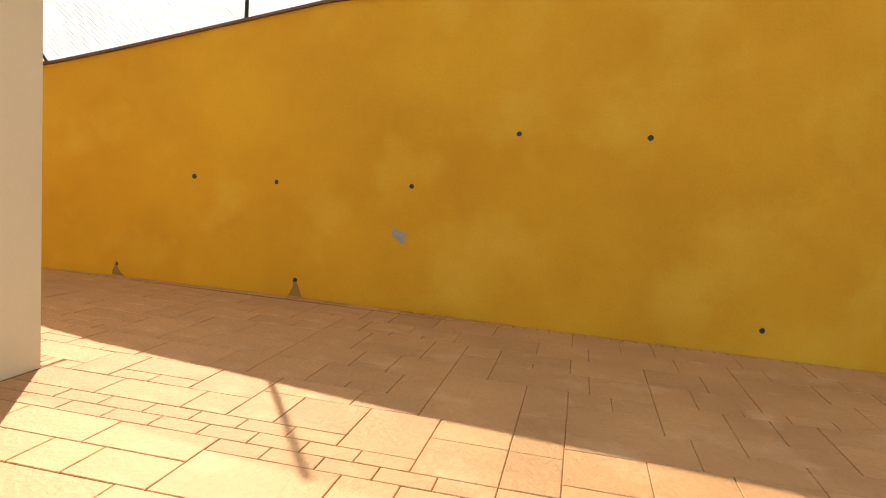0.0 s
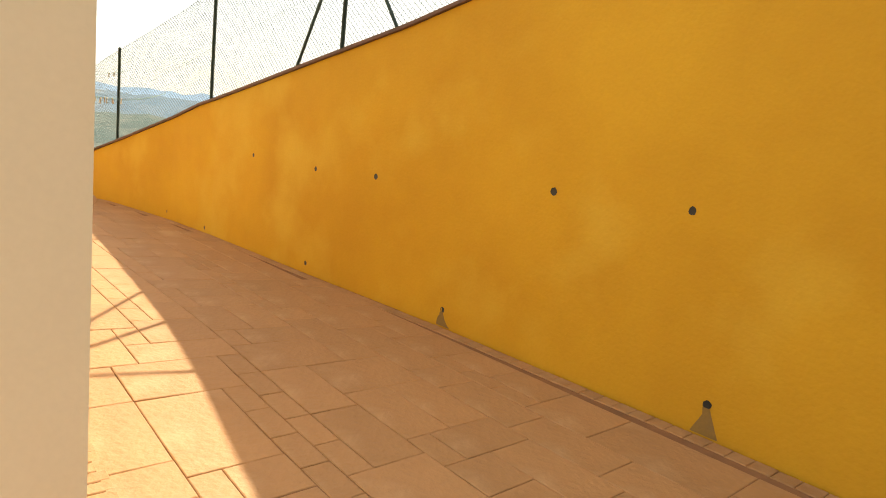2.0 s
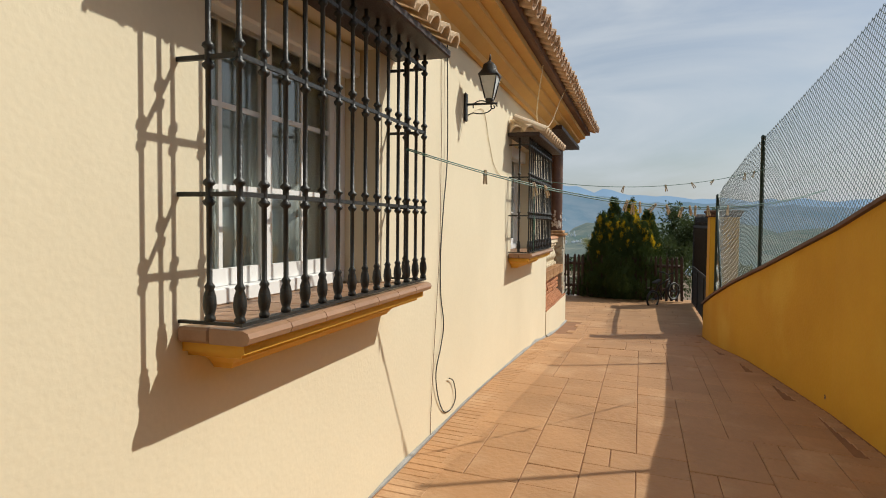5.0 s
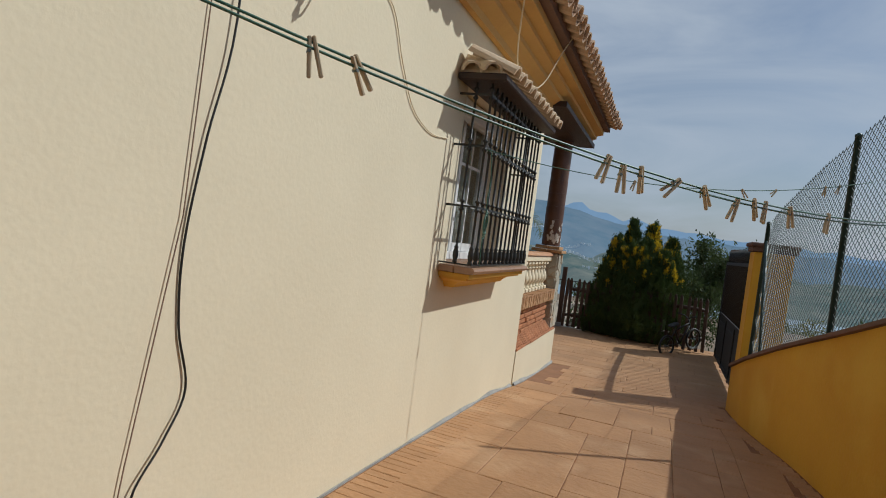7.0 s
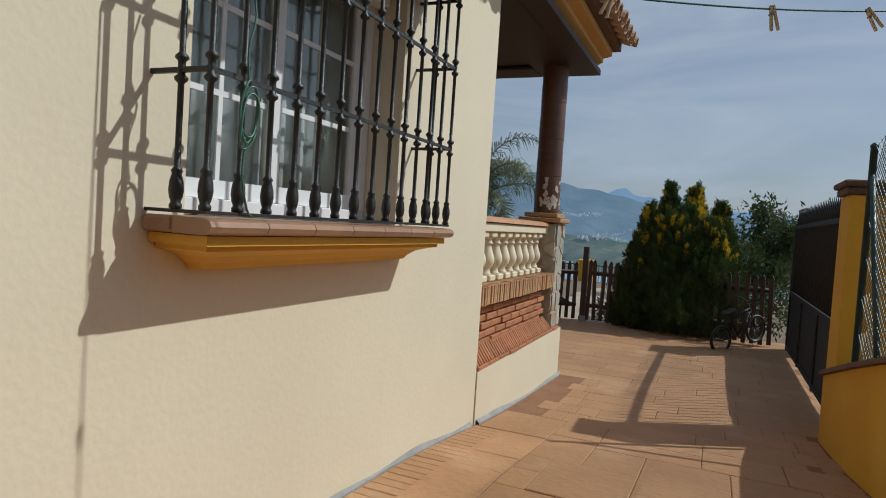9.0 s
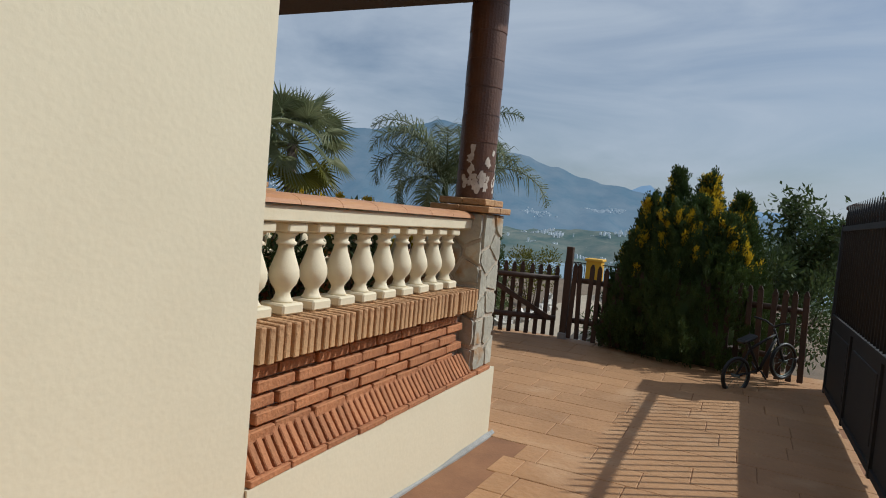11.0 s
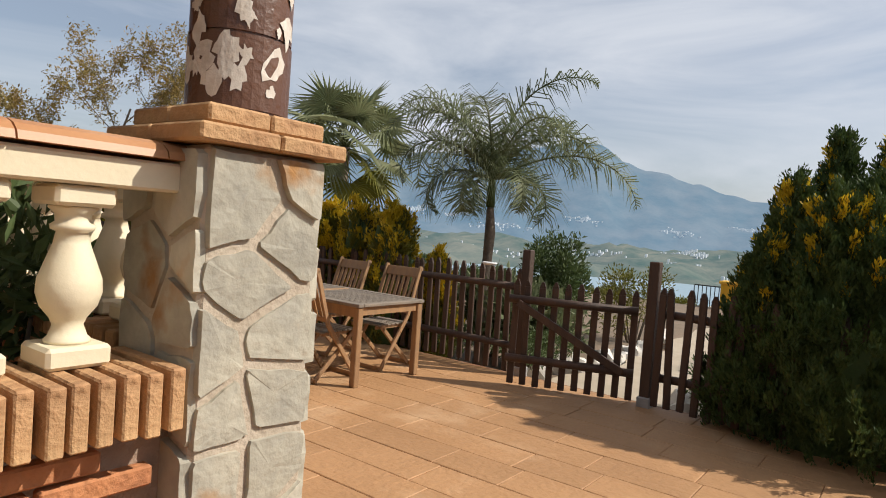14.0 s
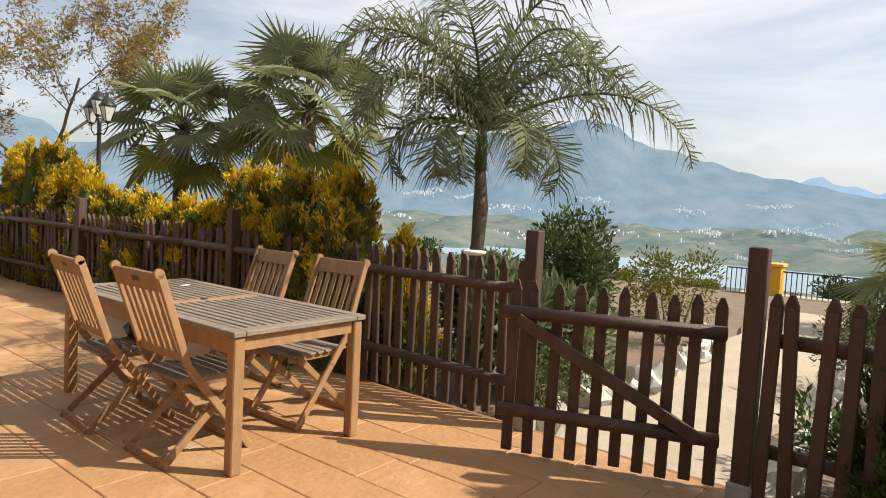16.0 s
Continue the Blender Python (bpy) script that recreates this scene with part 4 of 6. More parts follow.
def gate_pillar(cx, cy, z0, z1, half):
    pl = thing("gate_pillar", (cx, cy, z0), "square ochre-painted gate pillar with a brown moulded cap", "pillar", "pillars of the driveway gate")
    h = z1 - z0
    bm = bmesh.new()
    box(bm, -half, half, -half, half, -0.2, h - 0.11, 0.008)
    part("shaft", bm, M_YELLOW, pl)
    bm = bmesh.new()
    box(bm, -half - 0.03, half + 0.03, -half - 0.03, half + 0.03, h - 0.107, h - 0.05, 0.01)
    box(bm, -half - 0.055, half + 0.055, -half - 0.055, half + 0.055, h - 0.05, h, 0.012)
    part("cap", bm, M_COPING, pl, "brown moulded cap")


def build_gate(x0, x1, y):
    """The closed metal drive gate: sheet panels below, bars and spear tops above."""
    n = 3
    g = thing("drive_gate", ((x0 + x1) / 2, y, -0.2), "closed anthracite metal gate with solid lower panels and spear bars", "gate")
    w = x0 - x1
    top, mid = 1.86, 0.82
    bm = bmesh.new()
    for z in (0.05, mid, top - 0.12):
        box(bm, -w / 2, w / 2, -0.025, 0.025, z, z + 0.05)
    for i in range(n + 1):
        x = -w / 2 + w * i / n
        x = min(max(x, -w / 2 + 0.03), w / 2 - 0.03)
        box(bm, x - 0.029, x + 0.029, -0.029, 0.029, 0.03, top - 0.05 if i in (0, n) else mid)
    part("gate_frame", bm, M_GATE, g)
    for i in range(n):
        bm = bmesh.new()
        xa, xb = -w / 2 + w * i / n + 0.034, -w / 2 + w * (i + 1) / n - 0.034
        box(bm, xa, xb, -0.010, 0.010, 0.103, mid - 0.003)
        box(bm, xa + 0.10, xb - 0.10, -0.018, 0.018, 0.20, mid - 0.10, 0.006)
        part("panel", bm, M_GATE, g)
    bm = bmesh.new()
    lathe(bm, [(0.012, 0.0), (0.012, 0.96), (0.020, 0.98), (0.016, 1.02), (0.002, 1.14)], 0, 0, 6)
    bar = mesh_from("bar", bm, M_GATE)
    k = int(w / 0.118)
    for i in range(1, k):
        x = -w / 2 + w * i / k
        part_data("bar", bar, g, Matrix.Translation((x, 0, mid + 0.05)))


def build_chain_fence():
    """Green posts with braces and diamond wire mesh along the top of the boundary wall."""
    fence = thing("chain_link_fence", (0, 0, 0), "green chain-link fence on steel posts along the wall top", "fence")
    off = 0.13
    height = 1.62

    def at(x):
        return face_y(x) + off

    for x, lean in ((3.2, 0), (0.2, 0), (-2.95, 0), (-6.6, 1), (-9.74, 0), (-12.85, 0), (-15.2, 2)):
        z = wall_top(x) + 0.03
        bm = bmesh.new()
        lathe(bm, [(0.024, 0.0), (0.024, height), (0.027, height), (0.027, height + 0.02), (0.010, height + 0.035)], 0, 0, 10)
        bmesh.ops.translate(bm, vec=(x, at(x), z), verts=bm.verts)
        part("post", bm, M_POST, fence)
        for s in ((-1, 1) if lean == 1 else ((1,) if lean == 2 else ())):
            xb = x + s * 0.95 if lean == 1 else x + 0.55
            bm = bmesh.new()
            tube(bm, [(x, at(x), z + height - 0.18), (xb, at(xb), wall_top(xb) + 0.03)], 0.019, 8)
            part("brace", bm, M_POST, fence)
    # wire mesh
    verts, faces = [], []
    step, r = 0.062, 0.0028
    x_a, x_b = 3.2, -15.2
    length = x_a - x_b

    def put(s, h):
        x = x_a - s
        return (x, at(x), wall_top(x) + 0.03 + h)

    def wire(pts, r):
        b = len(verts)
        for x, y, z in pts:
            verts.extend(((x, y - r, z - r), (x, y + r, z), (x, y - r * 0.2, z + r)))
        for i in range(len(pts) - 1):
            for k in range(3):
                faces.append((b + 3 * i + k, b + 3 * i + (k + 1) % 3, b + 3 * i + 3 + (k + 1) % 3, b + 3 * i + 3 + k))

    n = int((length + height) / step)
    for i in range(n):
        for sgn in (1, -1):
            s0 = i * step - (height if sgn > 0 else 0)
            pts = []
            for k in range(7):
                h = height * k / 6
                s = s0 + (h if sgn > 0 else -h)
                if 0 <= s <= length:
                    pts.append(put(s, h))
            if len(pts) > 1:
                wire(pts, r)
    for h in (0.03, 0.8, height - 0.02):
        wire([put(length * i / 60, h) for i in range(61)], 0.0022)
    ob = part_data("wire_mesh", raw("wire_mesh", verts, faces, M_WIRE), fence, None, "diamond wire mesh")
    ob["kind"] = "stuff"


def picket_mesh(h, w=0.062, d=0.028):
    bm = bmesh.new()
    box(bm, -w / 2, w / 2, -d / 2, d / 2, 0, h - 0.06, 0.005)
    vs = [bm.verts.new(p) for p in ((-w / 2, -d / 2, h - 0.06), (w / 2, -d / 2, h - 0.06), (w / 2, d / 2, h - 0.06), (-w / 2, d / 2, h - 0.06))]
    t = [bm.verts.new(p) for p in ((-w * 0.16, -d / 2, h - 0.006), (w * 0.16, -d / 2, h - 0.006), (w * 0.16, d / 2, h - 0.006), (-w * 0.16, d / 2, h - 0.006))]
    for i in range(4):
        bm.faces.new((vs[i], vs[(i + 1) % 4], t[(i + 1) % 4], t[i]))
    bm.faces.new(t)
    bm.faces.new(list(reversed(vs)))
    return mesh_from("picket", bm, M_PICKET)


PICKET = picket_mesh(1.0)


def picket_run(name, path, label, z0, posts=(), spacing=0.118, rails=(0.27, 0.83), post_h=1.22, seed=1, category="fence", height=1.0):
    rng = random.Random(seed)
    f = thing(name, (path[0][0], path[0][1], z0), label, category, "picket fences round the yard")
    ox, oy = path[0]
    n = int(path_length(path) / spacing)
    for i in range(n + 1):
        x, y, a = along(path, i * spacing)
        nx, ny = math.sin(a), -math.cos(a)
        side = 0.045
        part_data("picket", PICKET, f, pose(x - ox + nx * side, y - oy + ny * side, 0.02 + rng.uniform(-0.015, 0.015), rng.uniform(-1.5, 1.5), rng.uniform(-1.8, 1.8), math.degrees(a) + rng.uniform(-3, 3)) @ Matrix.Diagonal((1, 1, height, 1)))
    for z in rails:
        for (xa, ya), (xb, yb) in zip(path, path[1:]):
            bm = bmesh.new()
            tube(bm, [(xa - ox, ya - oy, z), ((xa + xb) / 2 - ox, (ya + yb) / 2 - oy, z + rng.uniform(-0.01, 0.01)), (xb - ox, yb - oy, z)], [0.038, 0.036, 0.037], 10)
            part("rail", bm, M_PICKET, f, "half-round rail")
    for s in posts:
        x, y, a = along(path, s)
        bm = bmesh.new()
        obox(bm, pose(x - ox, y - oy, post_h / 2 - 0.1, 0, 0, math.degrees(a)), 0.10, 0.10, post_h + 0.2, 0.008)
        part("post", bm, M_PICKET, f, "square post standing above the pickets")
    return f


def build_picket_gate():
    hx, hy = -20.90, 1.34
    a = math.atan2(0.22 - hy, -20.50 - hx)
    g = thing("garden_gate", pose(hx, hy, -0.225, 0, 0, math.degrees(a)), "brown picket garden gate standing slightly open", "gate")
    rng = random.Random(3)
    for i in range(10):
        part_data("picket", PICKET, g, pose(0.03 + i * 0.121, -0.045, 0.02 + rng.uniform(-0.01, 0.01), 0, rng.uniform(-1, 1), 180 + rng.uniform(-3, 3)))
    for z in (0.27, 0.83):
        bm = bmesh.new()
        tube(bm, [(0.0, 0, z), (1.17, 0, z)], 0.038, 10)
        part("rail", bm, M_PICKET, g, "round rail")
    bm = bmesh.new()
    beam(bm, (0.10, 0.03, 0.27), (1.08, 0.03, 0.80), 0.03, 0.07, 0.004)
    part("brace", bm, M_PICKET, g, "diagonal brace board")


# ---- furniture ----


def build_table():
    t = thing("garden_table", (-19.70, -1.50, -0.225), "teak garden table with a greyed slatted top", "table")
    hw, hl, h = 0.45, 1.0, 0.735
    for sx in (-1, 1):
        for sy in (-1, 1):
            bm = bmesh.new()
            x, y = sx * (hw - 0.045), sy * (hl - 0.045)
            box(bm, x - 0.032, x + 0.032, y - 0.032, y + 0.032, 0, h - 0.032, 0.006)
            part("leg", bm, M_TEAK, t)
    for sx in (-1, 1):
        bm = bmesh.new()
        x = sx * (hw - 0.045)
        box(bm, x - 0.012, x + 0.012, -hl + 0.08, hl - 0.08, h - 0.125, h - 0.034)
        part("apron", bm, M_TEAK, t)
    for sy in (-1, 1):
        bm = bmesh.new()
        y = sy * (hl - 0.045)
        box(bm, -hw + 0.08, hw - 0.08, y - 0.012, y + 0.012, h - 0.105, h - 0.034)
        part("apron", bm, M_TEAK, t)
    for sx in (-1, 1):
        bm = bmesh.new()
        x = sx * (hw - 0.035)
        box(bm, x - 0.035, x + 0.035, -hl, hl, h - 0.03, h, 0.004)
        part("border_board", bm, M_TEAKGREY, t)
    for y in (-hl + 0.04, 0.0, hl - 0.04):
        bm = bmesh.new()
        box(bm, -hw + 0.072, hw - 0.072, y - 0.04, y + 0.04, h - 0.029, h - 0.001, 0.004)
        part("cross_board", bm, M_TEAK if y == 0 else M_TEAKGREY, t)
    n = 13
    for s in (-1, 1):
        for i in range(n):
            bm = bmesh.new()
            x = -hw + 0.075 + (2 * hw - 0.15) * (i + 0.5) / n
            y0, y1 = (0.043, hl - 0.083) if s > 0 else (-hl + 0.083, -0.043)
            box(bm, x - 0.020, x + 0.020, y0, y1, h - 0.026, h - 0.003, 0.003)
            part("slat", bm, M_TEAKGREY, t)
    bm = bmesh.new()
    lathe(bm, [(0.024, h), (0.024, h + 0.003), (0.018, h + 0.003)], 0, 0, 14)
    part("umbrella_ring", bm, M_BLACK, t, "dark ring of the umbrella hole")
    leaf = thing("paper_scrap", (-19.9, -2.08, -0.225 + 0.737), "small white scrap lying on the table", "scrap")
    bm = bmesh.new()
    obox(bm, pose(0, 0, 0.005, 3, 2, 20), 0.07, 0.035, 0.006, 0.002)
    part("sheet", bm, M_WHITE, leaf)


def build_chair():
    """A folding slatted chair, facing -y."""
    c = thing("folding_chair", (0, 0, 0), "weathered teak folding garden chair with slatted back", "chair", "chairs round the garden table")
    w = 0.225
    for s in (-1, 1):
        bm = bmesh.new()
        x = s * w
        pts = [(x, -0.22, 0.0), (x, 0.05, 0.36), (x, 0.17, 0.52), (x, 0.33, 1.0)]
        for a, b in zip(pts, pts[1:]):
            beam(bm, a, b, 0.024, 0.042, 0.004)
        tube(bm, [(x - 0.012, 0.335, 1.0), (x + 0.012, 0.335, 1.0)], 0.026, 10)
        part("back_leg", bm, M_TEAK, c)
        bm = bmesh.new()
        x = s * (w - 0.035)
        beam(bm, (x, 0.28, 0.0), (x, -0.20, 0.44), 0.024, 0.042, 0.004)
        part("front_leg", bm, M_TEAK, c)
        bm = bmesh.new()
        box(bm, x - s * 0.03 - 0.011, x - s * 0.03 + 0.011, -0.24, 0.18, 0.405, 0.435)
        part("seat_rail", bm, M_TEAK, c)
    for i in range(7):
        bm = bmesh.new()
        y = -0.235 + i * 0.066
        box(bm, -w + 0.03, w - 0.03, y, y + 0.052, 0.437, 0.452, 0.003)
        part("seat_slat", bm, M_TEAKGREY, c)
    for y, z, hgt in ((0.185, 0.565, 0.05), (0.325, 0.955, 0.10)):
        bm = bmesh.new()
        obox(bm, pose(0, y, z, -18, 0, 0), 2 * w - 0.026, 0.022, hgt, 0.004)
        part("back_rail", bm, M_TEAK, c)
    for i in range(6):
        bm = bmesh.new()
        x = -w + 0.062 + i * (2 * w - 0.124) / 5
        beam(bm, (x, 0.193, 0.585), (x, 0.312, 0.915), 0.034, 0.012, 0.002)
        part("back_slat", bm, M_TEAK, c)
    for y, z in ((-0.21, 0.022), (0.265, 0.022)):
        bm = bmesh.new()
        box(bm, -w, w, y - 0.011, y + 0.011, z - 0.018, z + 0.020)
        part("stretcher", bm, M_TEAK, c)
    bm = bmesh.new()
    obox(bm, pose(0, 0.3385, 0.958, -18, 0, 0), 0.075, 0.002, 0.028, 0.0)
    part("badge", bm, M_PICKET, c, "small dark oval badge")
    return c


# ---- plants ----


def leaf_cloud(name, pts, dirs, size, mat, rng, per=3, narrow=0.35, spread=0.9):
    """Many small folded leaves at pts, pointing roughly along dirs."""
    n = len(pts) * per
    p = np.repeat(np.array(pts, float), per, 0) + rng.normal(0, size * 0.35, (n, 3))
    v = np.repeat(np.array(dirs, float), per, 0) + rng.normal(0, spread, (n, 3))
    v /= np.linalg.norm(v, axis=1, keepdims=True) + 1e-6
    s = np.cross(v, rng.normal(0, 1, (n, 3)))
    s /= np.linalg.norm(s, axis=1, keepdims=True) + 1e-6
    up = np.cross(v, s)
    ll = size * rng.uniform(0.6, 1.3, (n, 1))
    w = ll * narrow
    mid = p + v * ll * 0.5 + up * w * 0.15
    verts = np.stack([p, mid + s * w * 0.5, p + v * ll, mid - s * w * 0.5], 1).reshape(-1, 3)
    faces = np.arange(n * 4).reshape(-1, 4)
    return raw(name, verts.tolist(), faces.tolist(), mat)


def conifer(name, cx, cy, z0, height, radius, label, seed, gold=0.3, leads=3, count=5200, size=0.075, body=None, group="", flat=1.0, lead_at=None, base_gold=0.0):
    """A dense upright conifer: several pointed leaders with sprays all over, the sunny tips golden."""
    rng = np.random.default_rng(seed)
    t = thing(name, (cx, cy, z0), label, "conifer", group)
    bm = bmesh.new()
    tube(bm, [(0, 0, -0.2), (0.02, 0, height * 0.4), (0, 0.02, height * 0.85)], [radius * 0.10, radius * 0.07, 0.01], 8)
    part("trunk", bm, M_BARK, t)
    peaks = lead_at or [(rng.uniform(-0.45, 0.45) * radius, rng.uniform(-0.45, 0.45) * radius * flat, rng.uniform(0.8, 1.0) * height, rng.uniform(0.55, 0.75) * radius) for _ in range(leads)]
    peaks = [(0, 0, height * 0.9, radius)] + list(peaks)
    gp, gd, np_, nd = [], [], [], []
    per = count // len(peaks)
    tuft = 26
    for k, (px, py, h, r) in enumerate(peaks):
        for _ in range((per if k else per * 2) // tuft):
            f = rng.random() ** 0.85
            a = rng.uniform(0, 2 * math.pi)
            prof = r * (1 - f) ** 0.62 * (0.68 + 0.32 * min(1, f * 5 + 0.1))
            prof *= 1 + 0.10 * math.sin(a * 5 + f * 9 + k) + 0.07 * math.sin(a * 11 - f * 23)
            rr = prof * (1 - 0.20 * rng.random() ** 1.5)
            q = np.array((px + rr * math.cos(a), py + rr * math.sin(a), f * h))
            d = np.array((math.cos(a) * 0.38, math.sin(a) * 0.38, 1.0)) + rng.normal(0, 0.10, 3)
            # Golden growth also carries sunlight in colour: more gold towards sun and top.
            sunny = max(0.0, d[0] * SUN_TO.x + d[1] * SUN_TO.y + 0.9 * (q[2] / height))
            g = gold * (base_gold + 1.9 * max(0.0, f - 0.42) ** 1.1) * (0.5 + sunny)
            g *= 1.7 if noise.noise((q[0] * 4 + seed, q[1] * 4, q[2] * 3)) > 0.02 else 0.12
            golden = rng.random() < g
            reach = size * rng.uniform(2.2, 4.2) * (0.6 + 0.4 * radius)
            for m in range(tuft):
                u = rng.random()
                p = q + d * reach * (u - 0.35) + rng.normal(0, 1, 3) * size * 0.55 * (1.05 - u)
                if p[2] < 0.03:
                    continue
                out = d + rng.normal(0, 0.28, 3)
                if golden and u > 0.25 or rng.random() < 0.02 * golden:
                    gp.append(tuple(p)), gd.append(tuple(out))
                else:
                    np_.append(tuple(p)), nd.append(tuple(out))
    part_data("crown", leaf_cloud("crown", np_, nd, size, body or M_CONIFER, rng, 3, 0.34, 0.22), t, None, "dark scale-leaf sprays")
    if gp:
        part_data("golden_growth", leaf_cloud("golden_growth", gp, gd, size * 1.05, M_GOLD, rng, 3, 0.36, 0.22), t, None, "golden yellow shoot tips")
    vs, fs = [], []
    for k, (px, py, h, r) in enumerate(peaks):
        b = len(vs)
        for i in range(7):
            f = i / 6 * 0.93
            for j in range(10):
                a = 2 * math.pi * j / 10
                rr = 0.60 * r * (1 - f) ** 0.62 * (0.68 + 0.32 * min(1, f * 5 + 0.1))
                vs.append((px + rr * math.cos(a), py + rr * math.sin(a), f * h))
        for i in range(6):
            for j in range(10):
                fs.append((b + i * 10 + j, b + i * 10 + (j + 1) % 10, b + i * 10 + 10 + (j + 1) % 10, b + i * 10 + 10 + j))
    part_data("inner_crown", raw("inner_crown", vs, fs, M_CONIFER, True), t, None, "shaded inner twigs")
    return t


def feather_palm(cx, cy, z0, trunk_h, label):
    rng = random.Random(21)
    t = thing("feather_palm", (cx, cy, z0), label, "palm tree")
    bm = bmesh.new()
    pts = [(0, 0, -0.2)] + [(0.02 * math.sin(i), 0.015 * math.cos(i * 1.3), trunk_h * i / 6) for i in range(7)]
    tube(bm, pts, [0.10, 0.085, 0.07, 0.062, 0.06, 0.062, 0.068, 0.045], 12)
    part("trunk", bm, M_BARK, t)
    bm = bmesh.new()
    lathe(bm, [(0.06, trunk_h), (0.055, trunk_h + 0.2), (0.04, trunk_h + 0.4), (0.015, trunk_h + 0.6)], 0, 0, 10)
    part("crown_shaft", bm, M_LEAF, t, "green leaf bases")
    top = Vector((0, 0, trunk_h + 0.35))
    # heading, rise at the base, length, bend
    heads = [(112, 82, 2.05, 0.80), (-38, 64, 1.95, 1.05), (-60, 72, 1.6, 0.9), (125, 55, 1.8, 1.0), (118, 30, 2.2, 0.80), (-70, 48, 1.8, 1.2), (140, 70, 1.6, 1.0), (20, 66, 1.9, 0.95), (70, 60, 1.8, 1.0), (-10, 40, 1.7, 1.1), (165, 52, 1.9, 1.0),
             (215, 60, 1.9, 1.0), (255, 50, 1.8, 1.0), (285, 70, 2.0, 0.8), (-55, 20, 1.3, 1.25), (150, 15, 1.3, 1.2), (60, 22, 1.2, 1.2), (5, 12, 1.1, 1.2), (235, 18, 1.2, 1.2), (190, 30, 1.5, 1.1)]
    fronds = len(heads)
    for i, (head, lift, length, bend) in enumerate(heads):
        az, rise = radians(head + rng.uniform(-6, 6)), radians(lift)
        spine = []
        p, ang = Vector(top), rise
        n = 16
        for k in range(n + 1):
            spine.append(Vector(p))
            d = Vector((math.cos(az) * math.cos(ang), math.sin(az) * math.cos(ang), math.sin(ang)))
            p = p + d * (length / n)
            ang -= (0.03 + 0.018 * k) * bend
        bm = bmesh.new()
        tube(bm, spine, [0.016 * (1 - 0.85 * k / n) + 0.002 for k in range(n + 1)], 5)
        verts, faces = [], []
        m = 70
        for k in range(6, m):
            f = k / m
            j = min(int(f * n), n - 1)
            q = spine[j].lerp(spine[j + 1], f * n - j)
            d = (spine[j + 1] - spine[j]).normalized()
            side = d.cross(Vector((0, 0, 1)))
            side = side.normalized() if side.length > 0.05 else Vector((-math.sin(az), math.cos(az), 0))
            upv = side.cross(d).normalized()
            for s in (-1, 1):
                ll = 0.52 * math.sin(math.pi * min(1, 0.14 + f * 0.86)) ** 0.6 * rng.uniform(0.8, 1.1)
                dirn = (side * s * 0.72 + d * 0.5 + upv * rng.uniform(-0.5, 0.75)).normalized()
                droop = Vector((0, 0, -0.55 * ll))
                w = d * 0.0085
                b = len(verts)
                mid = q + dirn * ll * 0.55
                end = q + dirn * ll * 0.9 + droop * 0.75
                verts += [q - w, q + w, mid + w * 0.9, mid - w * 0.9, end]
                faces += [(b, b + 1, b + 2, b + 3), (b + 3, b + 2, b + 4)]
        vs = [bm.verts.new(v) for v in verts]
        for f in faces:
            bm.faces.new([vs[q] for q in f])
        me = bpy.data.meshes.new("frond")
        bm.to_mesh(me)
        bm.free()
        me.materials.append(M_PALM)
        part_data("frond", me, t)


